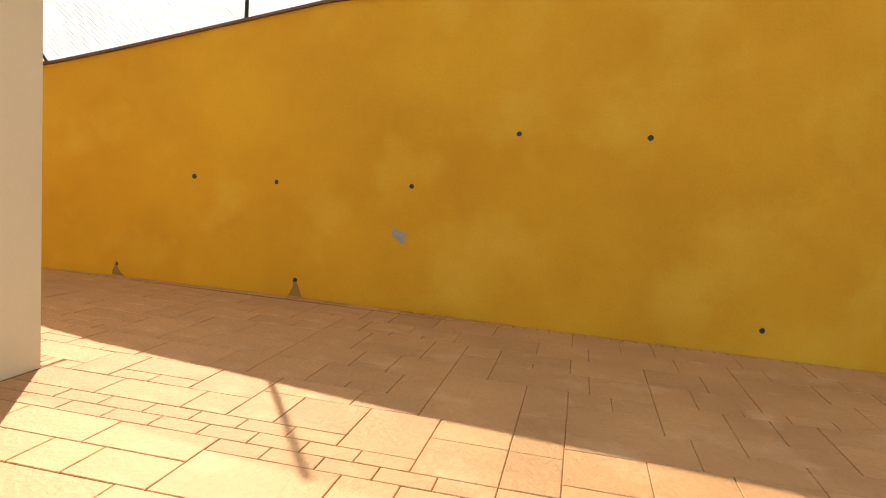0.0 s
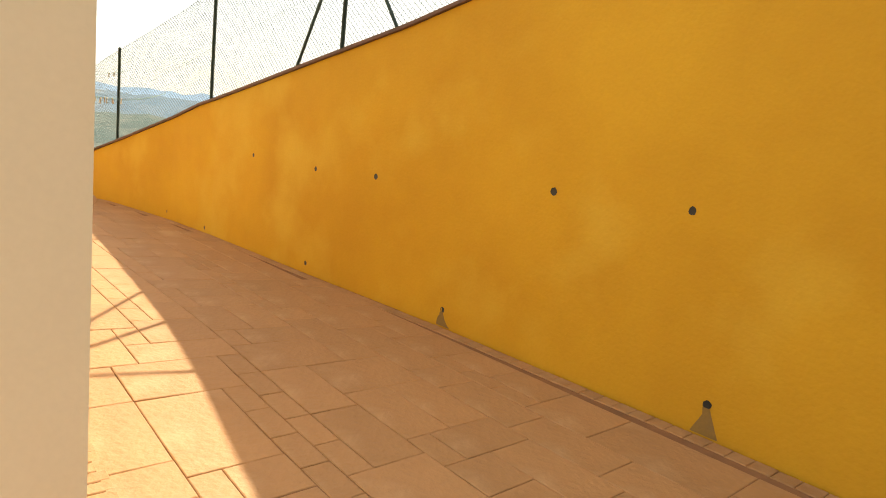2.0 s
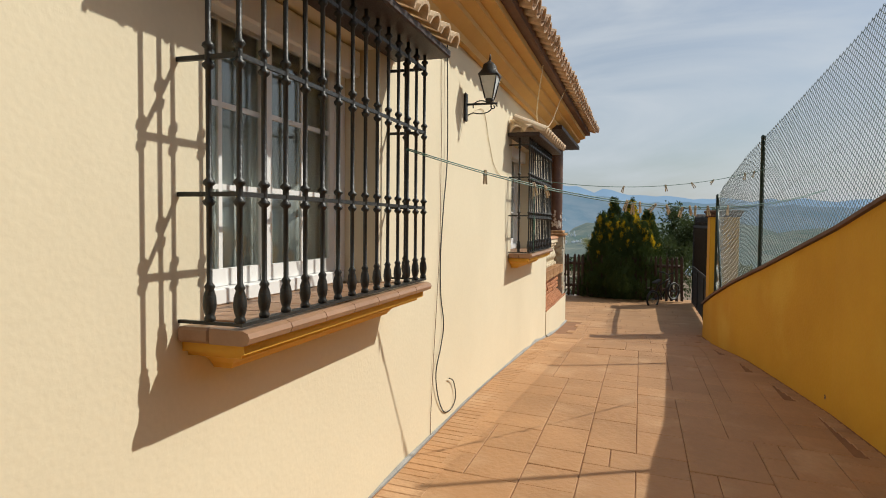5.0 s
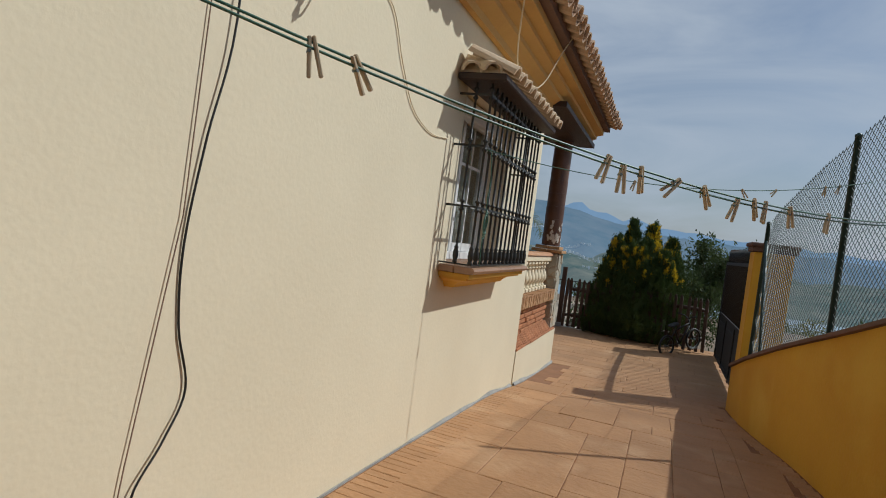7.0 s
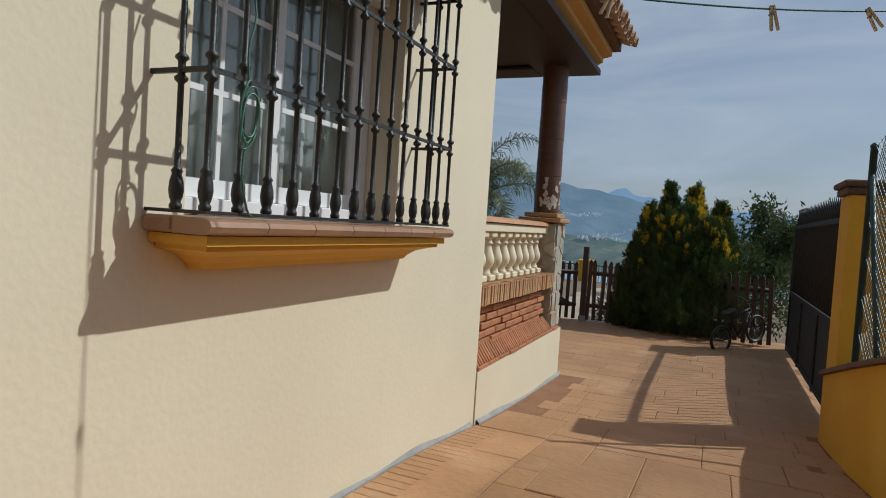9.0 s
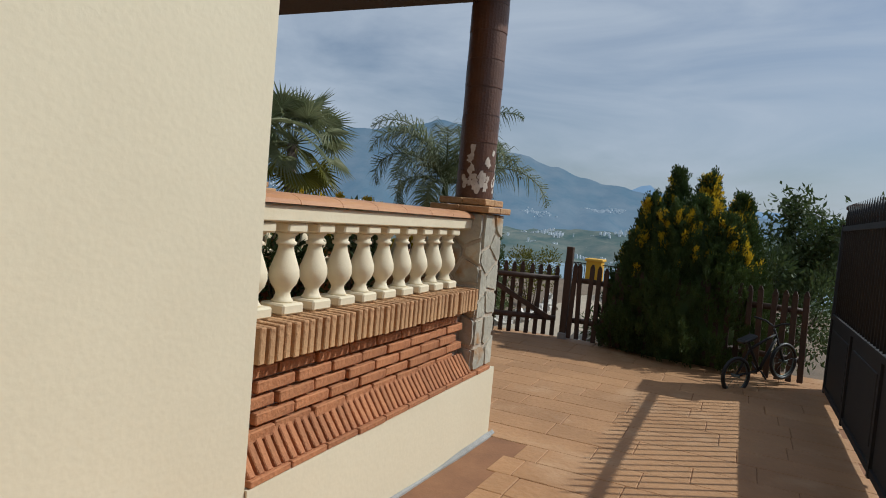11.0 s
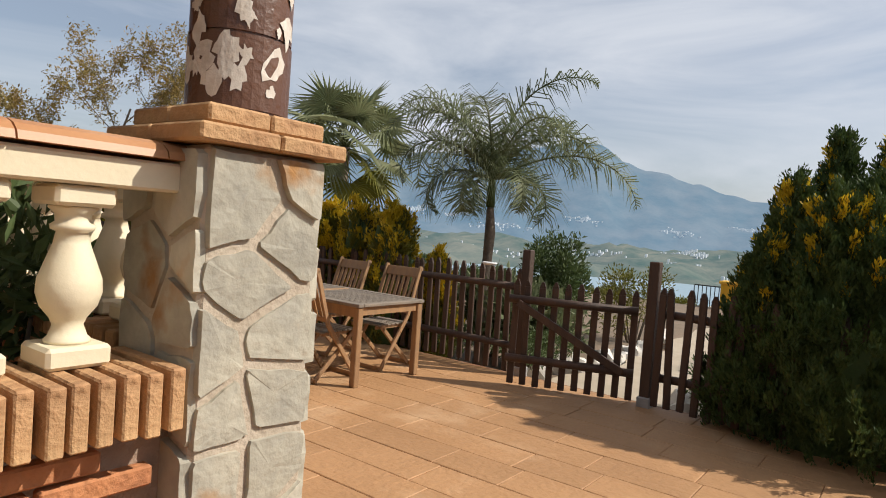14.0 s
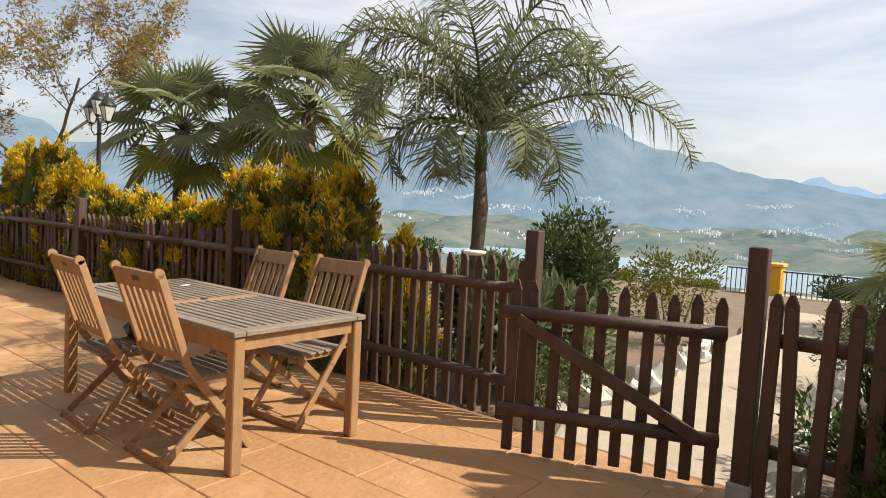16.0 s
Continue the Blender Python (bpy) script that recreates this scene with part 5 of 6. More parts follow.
def fan_palm(cx, cy, z0, crown_z, size, seed, label, fans=26):
    rng = random.Random(seed)
    t = thing("fan_palm", (cx, cy, z0), label, "palm tree", "fan palms behind the hedge")
    h = crown_z - z0
    bm = bmesh.new()
    tube(bm, [(0, 0, -0.2), (0.03, 0, h * 0.5), (0, 0, h)], [0.17, 0.12, 0.13], 12)
    part("trunk", bm, M_BARK, t)
    for i in range(fans):
        az = 2 * math.pi * i * 0.382 + rng.uniform(-0.2, 0.2)
        el = radians(88 - 135 * (i / fans) ** 0.95 + rng.uniform(-6, 6))
        pet = size * rng.uniform(0.75, 1.0) * (0.8 if i < 4 else 1)
        d = Vector((math.cos(az) * math.cos(el), math.sin(az) * math.cos(el), math.sin(el)))
        base = Vector((0, 0, h))
        tip = base + d * pet + Vector((0, 0, -0.06 * pet))
        bend = (d + Vector((0, 0, -0.15 - 0.55 * (i / fans)))).normalized()
        side = d.cross(Vector((0, 0, 1)))
        side = side.normalized() if side.length > 0.05 else Vector((1, 0, 0))
        side = (Matrix.Rotation(rng.uniform(-0.9, 0.9), 3, d) @ side).normalized()
        upv = side.cross(bend).normalized()
        d = bend
        bm = bmesh.new()
        tube(bm, [base, (base + tip) / 2 + Vector((0, 0, 0.03)), tip], [0.016, 0.012, 0.009], 5)
        seg = 24
        rad = size * rng.uniform(0.58, 0.74)
        for k in range(seg):
            a0 = radians(-125 + 250 * k / seg)
            a1 = radians(-125 + 250 * (k + 1) / seg)
            am = (a0 + a1) / 2
            u0 = d * math.cos(a0) + side * math.sin(a0)
            u1 = d * math.cos(a1) + side * math.sin(a1)
            um = d * math.cos(am) + side * math.sin(am)
            ridge = upv * 0.02
            droop = Vector((0, 0, -1)) * rad * (0.08 + 0.18 * abs(math.sin(am))) * rng.uniform(0.7, 1.3)
            c0 = bm.verts.new(tip)
            v0 = bm.verts.new(tip + u0 * rad * 0.42)
            v1 = bm.verts.new(tip + u1 * rad * 0.42)
            vm = bm.verts.new(tip + um * rad * 0.46 + ridge)
            e = bm.verts.new(tip + um * rad * rng.uniform(0.92, 1.08) + droop)
            bm.faces.new((c0, v0, vm))
            bm.faces.new((c0, vm, v1))
            bm.faces.new((v0, e, vm))
            bm.faces.new((vm, e, v1))
        me = bpy.data.meshes.new("fan_leaf")
        bm.to_mesh(me)
        bm.free()
        me.materials.append(M_FAN if i < fans * 0.8 else M_GOLDGREEN)
        part_data("fan_leaf", me, t)


def branch_tree(name, cx, cy, z0, height, label, seed, leaf_mat, leaf_count, leaf_size, spread=1.0, trunk_r=0.09, levels=4, first=0.35, category="tree"):
    rng = random.Random(seed)
    t = thing(name, (cx, cy, z0), label, category)
    bm = bmesh.new()
    tips = []

    def grow(p, d, length, r, level):
        n = 4
        pts, radii = [Vector(p)], [r]
        q = Vector(p)
        for k in range(n):
            d = (d + Vector((rng.uniform(-0.16, 0.16), rng.uniform(-0.16, 0.16), 0.05))).normalized()
            q = q + d * (length / n)
            pts.append(Vector(q))
            radii.append(r * (1 - 0.4 * (k + 1) / n))
            if level >= 2:
                tips.append((Vector(q), Vector(d)))
        tube(bm, pts, radii, 6 if level < 2 else 4)
        if level < levels:
            for _ in range(rng.choice((2, 3, 3)) if level else 4):
                a = Vector((rng.uniform(-1, 1) * spread, rng.uniform(-1, 1) * spread, rng.uniform(0.05, 0.9)))
                grow(pts[rng.choice((2, 3, 4))], (d * 0.6 + a.normalized() * 0.8).normalized(), length * rng.uniform(0.62, 0.8), radii[-1] * 0.7, level + 1)

    grow((0, 0, -0.1), Vector((0.05, 0, 1)), height * first, trunk_r, 0)
    part("trunk", bm, M_BARK, t)
    g = np.random.default_rng(seed)
    pick = [tips[i] for i in g.integers(0, len(tips), leaf_count)]
    pts = [tuple(p + Vector(g.normal(0, leaf_size * 0.9, 3))) for p, d in pick]
    dirs = [tuple(d + Vector((0, 0, -0.5))) for p, d in pick]
    part_data("foliage", leaf_cloud("foliage", pts, dirs, leaf_size, leaf_mat, g, 3, 0.32, 0.9), t)
    return t


def shrub(name, cx, cy, z0, rx, ry, h, label, seed, mat, count=900, size=0.07, category="shrub", group=""):
    """A rounded, uneven shrub: stems and clumps of leaves with gaps."""
    g = np.random.default_rng(seed)
    t = thing(name, (cx, cy, z0), label, category, group)
    bm = bmesh.new()
    clumps = []
    for i in range(9):
        a = g.uniform(0, 2 * math.pi)
        q = g.random() ** 0.5
        c = Vector((rx * q * 0.8 * math.cos(a), ry * q * 0.8 * math.sin(a), h * g.uniform(0.45, 0.88)))
        clumps.append((c, g.uniform(0.25, 0.45)))
        tube(bm, [(c.x * 0.15, c.y * 0.15, -0.05), (c.x * 0.6, c.y * 0.6, c.z * 0.55), c], [0.018, 0.012, 0.006], 5)
    part("stem", bm, M_BARK, t)
    pts, dirs = [], []
    for _ in range(count):
        c, r = clumps[g.integers(0, len(clumps))]
        d = g.normal(0, 1, 3)
        d /= np.linalg.norm(d)
        k = r * (0.55 + 0.45 * g.random())
        pts.append((c.x + d[0] * k * rx * 1.3, c.y + d[1] * k * ry * 1.3, max(0.02, c.z + d[2] * k * h * 0.9)))
        dirs.append((d[0], d[1], d[2] + 0.4))
    part_data("foliage", leaf_cloud("foliage", pts, dirs, size, mat, g, 3, 0.34, 0.6), t)
    return t


gate_pillar(-15.72, 4.65, floor_z(-15.7), 1.84, 0.215)
gate_pillar(-20.25, 4.87, -0.225, 1.84, 0.225)
build_gate(-15.95, -20.01, 4.54)
build_chain_fence()
picket_run("picket_fence", [(-20.97, 0.05), (-20.99, -1.6), (-21.0, -4.0), (-20.95, -6.0), (-20.85, -9.5)], "brown stained picket fence along the yard edge", -0.225, (3.2, 6.4), rails=(0.29, 0.90), post_h=1.28, seed=4, height=1.08)
picket_run("picket_fence", [(-20.93, 1.55), (-20.88, 1.95), (-20.80, 2.3), (-20.72, 2.9), (-20.62, 3.7), (-20.48, 4.35)], "brown stained picket fence running behind the cypress", -0.225, (), seed=5, height=1.05)
for px, py in ((-20.91, 1.46), (-21.0, 0.13)):
    gp = thing("gate_post", (px, py, -0.225), "square dark wooden gate post", "post", "posts of the garden gate")
    bm = bmesh.new()
    box(bm, -0.045, 0.045, -0.045, 0.045, -0.2, 1.285, 0.006)
    part("shaft", bm, M_PICKET, gp)
    bm = bmesh.new()
    box(bm, -0.06, 0.06, -0.06, 0.06, -0.3, 0.09, 0.01)
    part("footing", bm, M_CONCRETE, gp, "rough concrete footing")
build_picket_gate()
build_table()
chair = build_chair()
chair.matrix_basis = pose(-19.36, -1.03, -0.225, 0, 0, -90)
chair.name = "folding_chair"
copy_thing(chair, pose(-19.32, -1.76, -0.225, 0, 0, -94))
copy_thing(chair, pose(-20.13, -1.05, -0.225, 0, 0, 92))
copy_thing(chair, pose(-20.15, -1.82, -0.225, 0, 0, 88))

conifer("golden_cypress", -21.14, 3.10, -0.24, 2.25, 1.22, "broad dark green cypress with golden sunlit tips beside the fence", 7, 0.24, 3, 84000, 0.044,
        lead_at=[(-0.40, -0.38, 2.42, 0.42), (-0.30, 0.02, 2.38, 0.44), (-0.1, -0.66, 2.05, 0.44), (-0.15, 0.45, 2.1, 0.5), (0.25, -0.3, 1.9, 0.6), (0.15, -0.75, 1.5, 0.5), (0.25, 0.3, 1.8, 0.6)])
hedge_rng = random.Random(17)
for i in range(16):
    y = -1.45 - i * 0.56
    low = 0.66 if i == 0 else (0.80 if 4 < i < 10 else (1.22 if i > 12 else 1.0))
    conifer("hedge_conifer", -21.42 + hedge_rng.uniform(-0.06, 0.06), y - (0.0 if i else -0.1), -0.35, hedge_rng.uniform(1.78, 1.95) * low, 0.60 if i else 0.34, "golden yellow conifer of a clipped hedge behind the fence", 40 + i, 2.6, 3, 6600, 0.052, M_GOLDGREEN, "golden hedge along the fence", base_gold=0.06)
feather_palm(-22.1, -1.10, -0.4, 1.92, "feather palm with arching blue-green fronds behind the fence")
fan_palm(-24.6, -6.45, -0.7, 2.72, 1.12, 31, "fan palm with stiff pleated leaves", 38)
fan_palm(-23.6, -8.7, -0.7, 2.3, 1.08, 32, "fan palm with stiff pleated leaves beside the lamp", 36)
fan_palm(-31.0, 2.2, -1.2, 0.1, 1.2, 33, "low fan palm beside the pool", 22)
branch_tree("bare_yellowing_tree", -24.3, -16.6, -0.6, 8.8, "thin open tree with sparse yellowing leaves", 3, M_AUTUMN, 4600, 0.12, 1.9, 0.11, 5)
branch_tree("broadleaf_tree", -23.2, 4.3, -0.6, 3.85, "small dark broad-leaved tree behind the gate", 6, M_LEAF, 1700, 0.115, 0.55, 0.05, 3)

# ---- garden beyond the fence ----


def rock(name, x, y, z, s, seed):
    rng = random.Random(seed)
    t = thing(name, pose(x, y, z, 0, 0, rng.uniform(0, 360)), "rough white limestone rock edging the garden path", "rock", "white rocks along the garden path")
    bm = bmesh.new()
    bmesh.ops.create_icosphere(bm, subdivisions=2, radius=1.0)
    for v in bm.verts:
        k = 0.75 + 0.55 * noise.noise(v.co * 1.7 + Vector((seed, 0, 0)))
        v.co = Vector((v.co.x * s * k, v.co.y * s * 0.7 * k, (v.co.z * 0.95 + 0.35) * s * k))
    part("stone", bm, M_ROCK, t)


def build_garden():
    rng = random.Random(30)
    path = [(-21.3, 0.75), (-22.4, 0.55), (-24.0, 0.75), (-26.0, 0.6), (-29.0, 0.2), (-33.0, 0.4)]
    verts, faces = [], []
    n = 40
    total = path_length(path)
    for i in range(n + 1):
        x, y, a = along(path, total * i / n)
        z = -0.50 - 0.02 * max(0, math.hypot(x + 18, y) - 6)
        w = 0.62 + 0.1 * math.sin(i * 0.7)
        nx, ny = -math.sin(a), math.cos(a)
        for s in (-1, 1):
            verts.append((x + nx * w * s, y + ny * w * s, z + 0.02))
            verts.append((x + nx * w * s, y + ny * w * s, z - 0.12))
    for i in range(n):
        b = 4 * i
        faces += [(b, b + 2, b + 6, b + 4), (b + 1, b, b + 4, b + 5), (b + 2, b + 3, b + 7, b + 6)]
    tagged(new("garden_path", raw("garden_path", verts, faces, M_PATH)), "pale winding garden path between white rocks", "path", "", "structure")
    for i in range(34):
        x, y, a = along(path, 0.3 + i // 2 * 0.36)
        side = 0.82 if i % 2 else -0.82
        rock("limestone_rock", x - math.sin(a) * side + rng.uniform(-0.08, 0.08), y + math.cos(a) * side + rng.uniform(-0.08, 0.08), -0.56 - 0.02 * max(0, math.hypot(x + 18, y) - 6), rng.uniform(0.15, 0.27), i)
    shrub("oleander_shrub", -24.6, -1.45, -0.65, 0.55, 0.55, 1.75, "rounded grey-green oleander shrub in the garden", 1, M_LEAF, 2600, 0.09)
    shrub("low_shrub", -25.2, 1.9, -0.7, 0.8, 0.7, 1.2, "dark green clipped shrub by the path", 3, M_CONIFER, 1600, 0.06)
    shrub("low_shrub", -26.6, -0.75, -0.7, 0.7, 0.7, 1.3, "airy olive-green shrub in the garden", 4, M_GOLDGREEN, 1100, 0.07)
    shrub("flowering_shrub", -21.9, -0.2, -0.5, 0.45, 0.5, 0.55, "low flowering shrub at the foot of the palm", 5, M_LEAF, 900, 0.05)
    shrub("flowering_shrub", -21.7, -1.3, -0.5, 0.5, 0.5, 0.6, "low shrub behind the fence pickets", 6, M_LEAF, 1000, 0.05)
    shrub("cycad", -22.8, -0.85, -0.5, 0.7, 0.6, 0.95, "spiky dark cycad beside the palm", 7, M_PALM, 900, 0.16)
    shrub("cycad", -22.9, -1.5, -0.5, 0.6, 0.6, 1.1, "spiky dark cycad behind the fence", 8, M_PALM, 800, 0.16)
    shrub("low_shrub", -22.3, 1.9, -0.55, 0.35, 0.4, 0.5, "small spiky plant among the rocks", 9, M_CONIFER, 500, 0.08)
    shrub("evergreen_shrub", -22.4, 4.1, -0.5, 0.9, 0.8, 1.75, "leafy evergreen shrub behind the bicycle", 10, M_LEAF, 2400, 0.09)
    for i in range(16):
        a = radians(150 + i * 6.2)
        d = rng.uniform(24, 60)
        shrub("hillside_shrub", -18 + d * math.cos(a), d * math.sin(a), -0.9 - 76 * (max(0, d - 22) / 798) ** 0.9 - 0.2, rng.uniform(1.0, 2.2), rng.uniform(1.0, 2.2), rng.uniform(1.0, 2.0), "round dark shrub on the falling hillside", 60 + i, rng.choice((M_LEAF, M_CONIFER, M_GOLDGREEN)), 900, 0.2, "shrub", "shrubs on the hillside")
    # pool edge
    zp = -1.0
    bm = bmesh.new()
    box(bm, -41.0, -33.4, -3.0, 5.0, zp - 0.5, zp - 0.05)
    structure("pavement_pool", bm, M_PATH, "pale paving round the pool", "paving")
    for y in (-1.68, 4.4):
        pl = thing("pool_pillar", (-38.0, y, zp - 0.05), "yellow-painted square pillar of the pool railing", "pillar", "pillars of the pool railing")
        bm = bmesh.new()
        box(bm, -0.3, 0.3, -0.3, 0.3, 0, 1.05, 0.01)
        part("shaft", bm, M_YELLOW, pl)
        bm = bmesh.new()
        box(bm, -0.36, 0.36, -0.36, 0.36, 1.05, 1.15, 0.02)
        part("cap", bm, M_TRIM, pl)
    rail = thing("pool_railing", (-38.0, 0, zp - 0.05), "thin dark metal railing beyond the pool", "railing")
    for z in (0.12, 0.9):
        bm = bmesh.new()
        box(bm, -0.02, 0.02, -2.9, 4.9, z, z + 0.04)
        part("rail", bm, M_IRON, rail)
    bm = bmesh.new()
    box(bm, -0.012, 0.012, -0.012, 0.012, 0.0, 0.9)
    bar = mesh_from("bar", bm, M_IRON)
    for i in range(58):
        part_data("bar", bar, rail, Matrix.Translation((0, -2.9 + i * 0.135, 0)))
    pool = bmesh.new()
    box(pool, -37.0, -34.2, -1.5, 4.5, zp - 0.049, zp - 0.044)
    structure("water_pool", pool, material("pool_water", (0.10, 0.35, 0.42), (0.08, 0.3, 0.38), rough=0.05, bump=0.05, vary=0.02), "still blue-green pool water", "pool")


def lantern_head(parent, x, y, z, s, glass_mat):
    """A four-sided lantern with its roof, panes and base; the pieces go under parent."""
    bm = bmesh.new()
    lathe(bm, [(0.03 * s, 0), (0.045 * s, 0.01 * s), (0.05 * s, 0.03 * s)], 0, 0, 4)
    lathe(bm, [(0.125 * s, 0.235 * s), (0.13 * s, 0.25 * s), (0.085 * s, 0.30 * s), (0.07 * s, 0.345 * s), (0.03 * s, 0.37 * s), (0.008 * s, 0.385 * s), (0.014 * s, 0.40 * s), (0.004 * s, 0.45 * s)], 0, 0, 4)
    for k in range(4):
        a = math.pi / 2 * k
        tube(bm, [(0.05 * s * math.cos(a), 0.05 * s * math.sin(a), 0.03 * s), (0.115 * s * math.cos(a), 0.115 * s * math.sin(a), 0.24 * s)], 0.007 * s, 4)
    bmesh.ops.transform(bm, matrix=pose(x, y, z, 0, 0, 45), verts=bm.verts)
    cage = part("lantern_cage", bm, M_IRON, parent)
    for k in range(4):
        bm = bmesh.new()
        a0, a1 = math.pi / 2 * k, math.pi / 2 * (k + 1)
        q = [(0.047, a0, 0.034), (0.047, a1, 0.034), (0.110, a1, 0.236), (0.110, a0, 0.236)]
        vs = [bm.verts.new((r * s * math.cos(a), r * s * math.sin(a), h * s)) for r, a, h in q] + [bm.verts.new(((r - 0.004) * s * math.cos(a), (r - 0.004) * s * math.sin(a), h * s)) for r, a, h in q]
        for f in ((0, 1, 2, 3), (7, 6, 5, 4), (0, 4, 5, 1), (1, 5, 6, 2), (2, 6, 7, 3), (3, 7, 4, 0)):
            bm.faces.new([vs[i] for i in f])
        bmesh.ops.transform(bm, matrix=pose(x, y, z, 0, 0, 45), verts=bm.verts)
        part("pane", bm, glass_mat, cage)


def build_wall_lantern():
    t = thing("wall_lantern", (-9.33, WALL_Y, 2.42), "black wall lantern on a scrolled iron bracket", "wall lamp")
    bm = bmesh.new()
    obox(bm, pose(0, 0.012, 0.08), 0.06, 0.02, 0.22, 0.008)
    part("back_plate", bm, M_IRON, t)
    bm = bmesh.new()
    tube(bm, [(0, 0.02, 0.10), (0, 0.20, 0.10), (0, 0.26, 0.10)], 0.009, 8)
    pts = [(0, 0.03, 0.02)]
    for k in range(18):
        a = -2.2 + k * 0.32
        pts.append((0, 0.13 + (0.10 - 0.002 * k) * math.cos(a) * (1 if k < 9 else 0.9), 0.075 + 0.05 * math.sin(a)))
    tube(bm, pts, 0.005, 6)
    sc = [(0, 0.23 + 0.03 * (1 - k / 16) * math.cos(k * 0.6), 0.075 + 0.03 * (1 - k / 16) * math.sin(k * 0.6)) for k in range(14)]
    tube(bm, sc, 0.005, 6)
    part("bracket", bm, M_IRON, t)
    lantern_head(t, 0, 0.20, 0.11, 0.82, M_LANTERNGLASS)


def build_lamp_post():
    t = thing("garden_lamp_post", (-21.75, -7.75, -0.2), "garden lamp post with three square lanterns behind the hedge", "lamp post")
    bm = bmesh.new()
    lathe(bm, [(0.06, 0), (0.06, 0.2), (0.035, 0.3), (0.03, 2.35), (0.04, 2.4)], 0, 0, 10)
    part("pole", bm, M_IRON, t)
    for dx, dy, dz in ((0, -0.26, 0), (0, 0.26, 0), (0.02, 0, 0.10)):
        bm = bmesh.new()
        tube(bm, [(0, 0, 2.2), (dx * 0.5, dy * 0.6, 2.18), (dx, dy, 2.26), (dx, dy, 2.34 + dz)], 0.011, 6)
        part("arm", bm, M_IRON, t)
        lantern_head(t, dx, dy, 2.34 + dz, 1.0, M_LANTERNGLASS)


def peg(p, yaw, tilt, m_parent=None):
    t = thing("clothes_peg", Matrix.Translation(p) @ pose(0, 0, 0, 0, 0, yaw) @ pose(0, 0, 0, 0, tilt, 0), "weathered wooden clothes peg clipped on the line", "clothes peg", "pegs on the washing lines")
    for s in (-1, 1):
        bm = bmesh.new()
        beam(bm, (s * 0.004, 0, 0.016), (s * 0.012, 0, -0.062), 0.011, 0.008, 0.002)
        part("half", bm, M_PEG, t)
    bm = bmesh.new()
    tube(bm, [(-0.008, -0.007, -0.012), (-0.008, 0.007, -0.012)], 0.004, 6)
    part("spring", bm, M_WIRE, t)


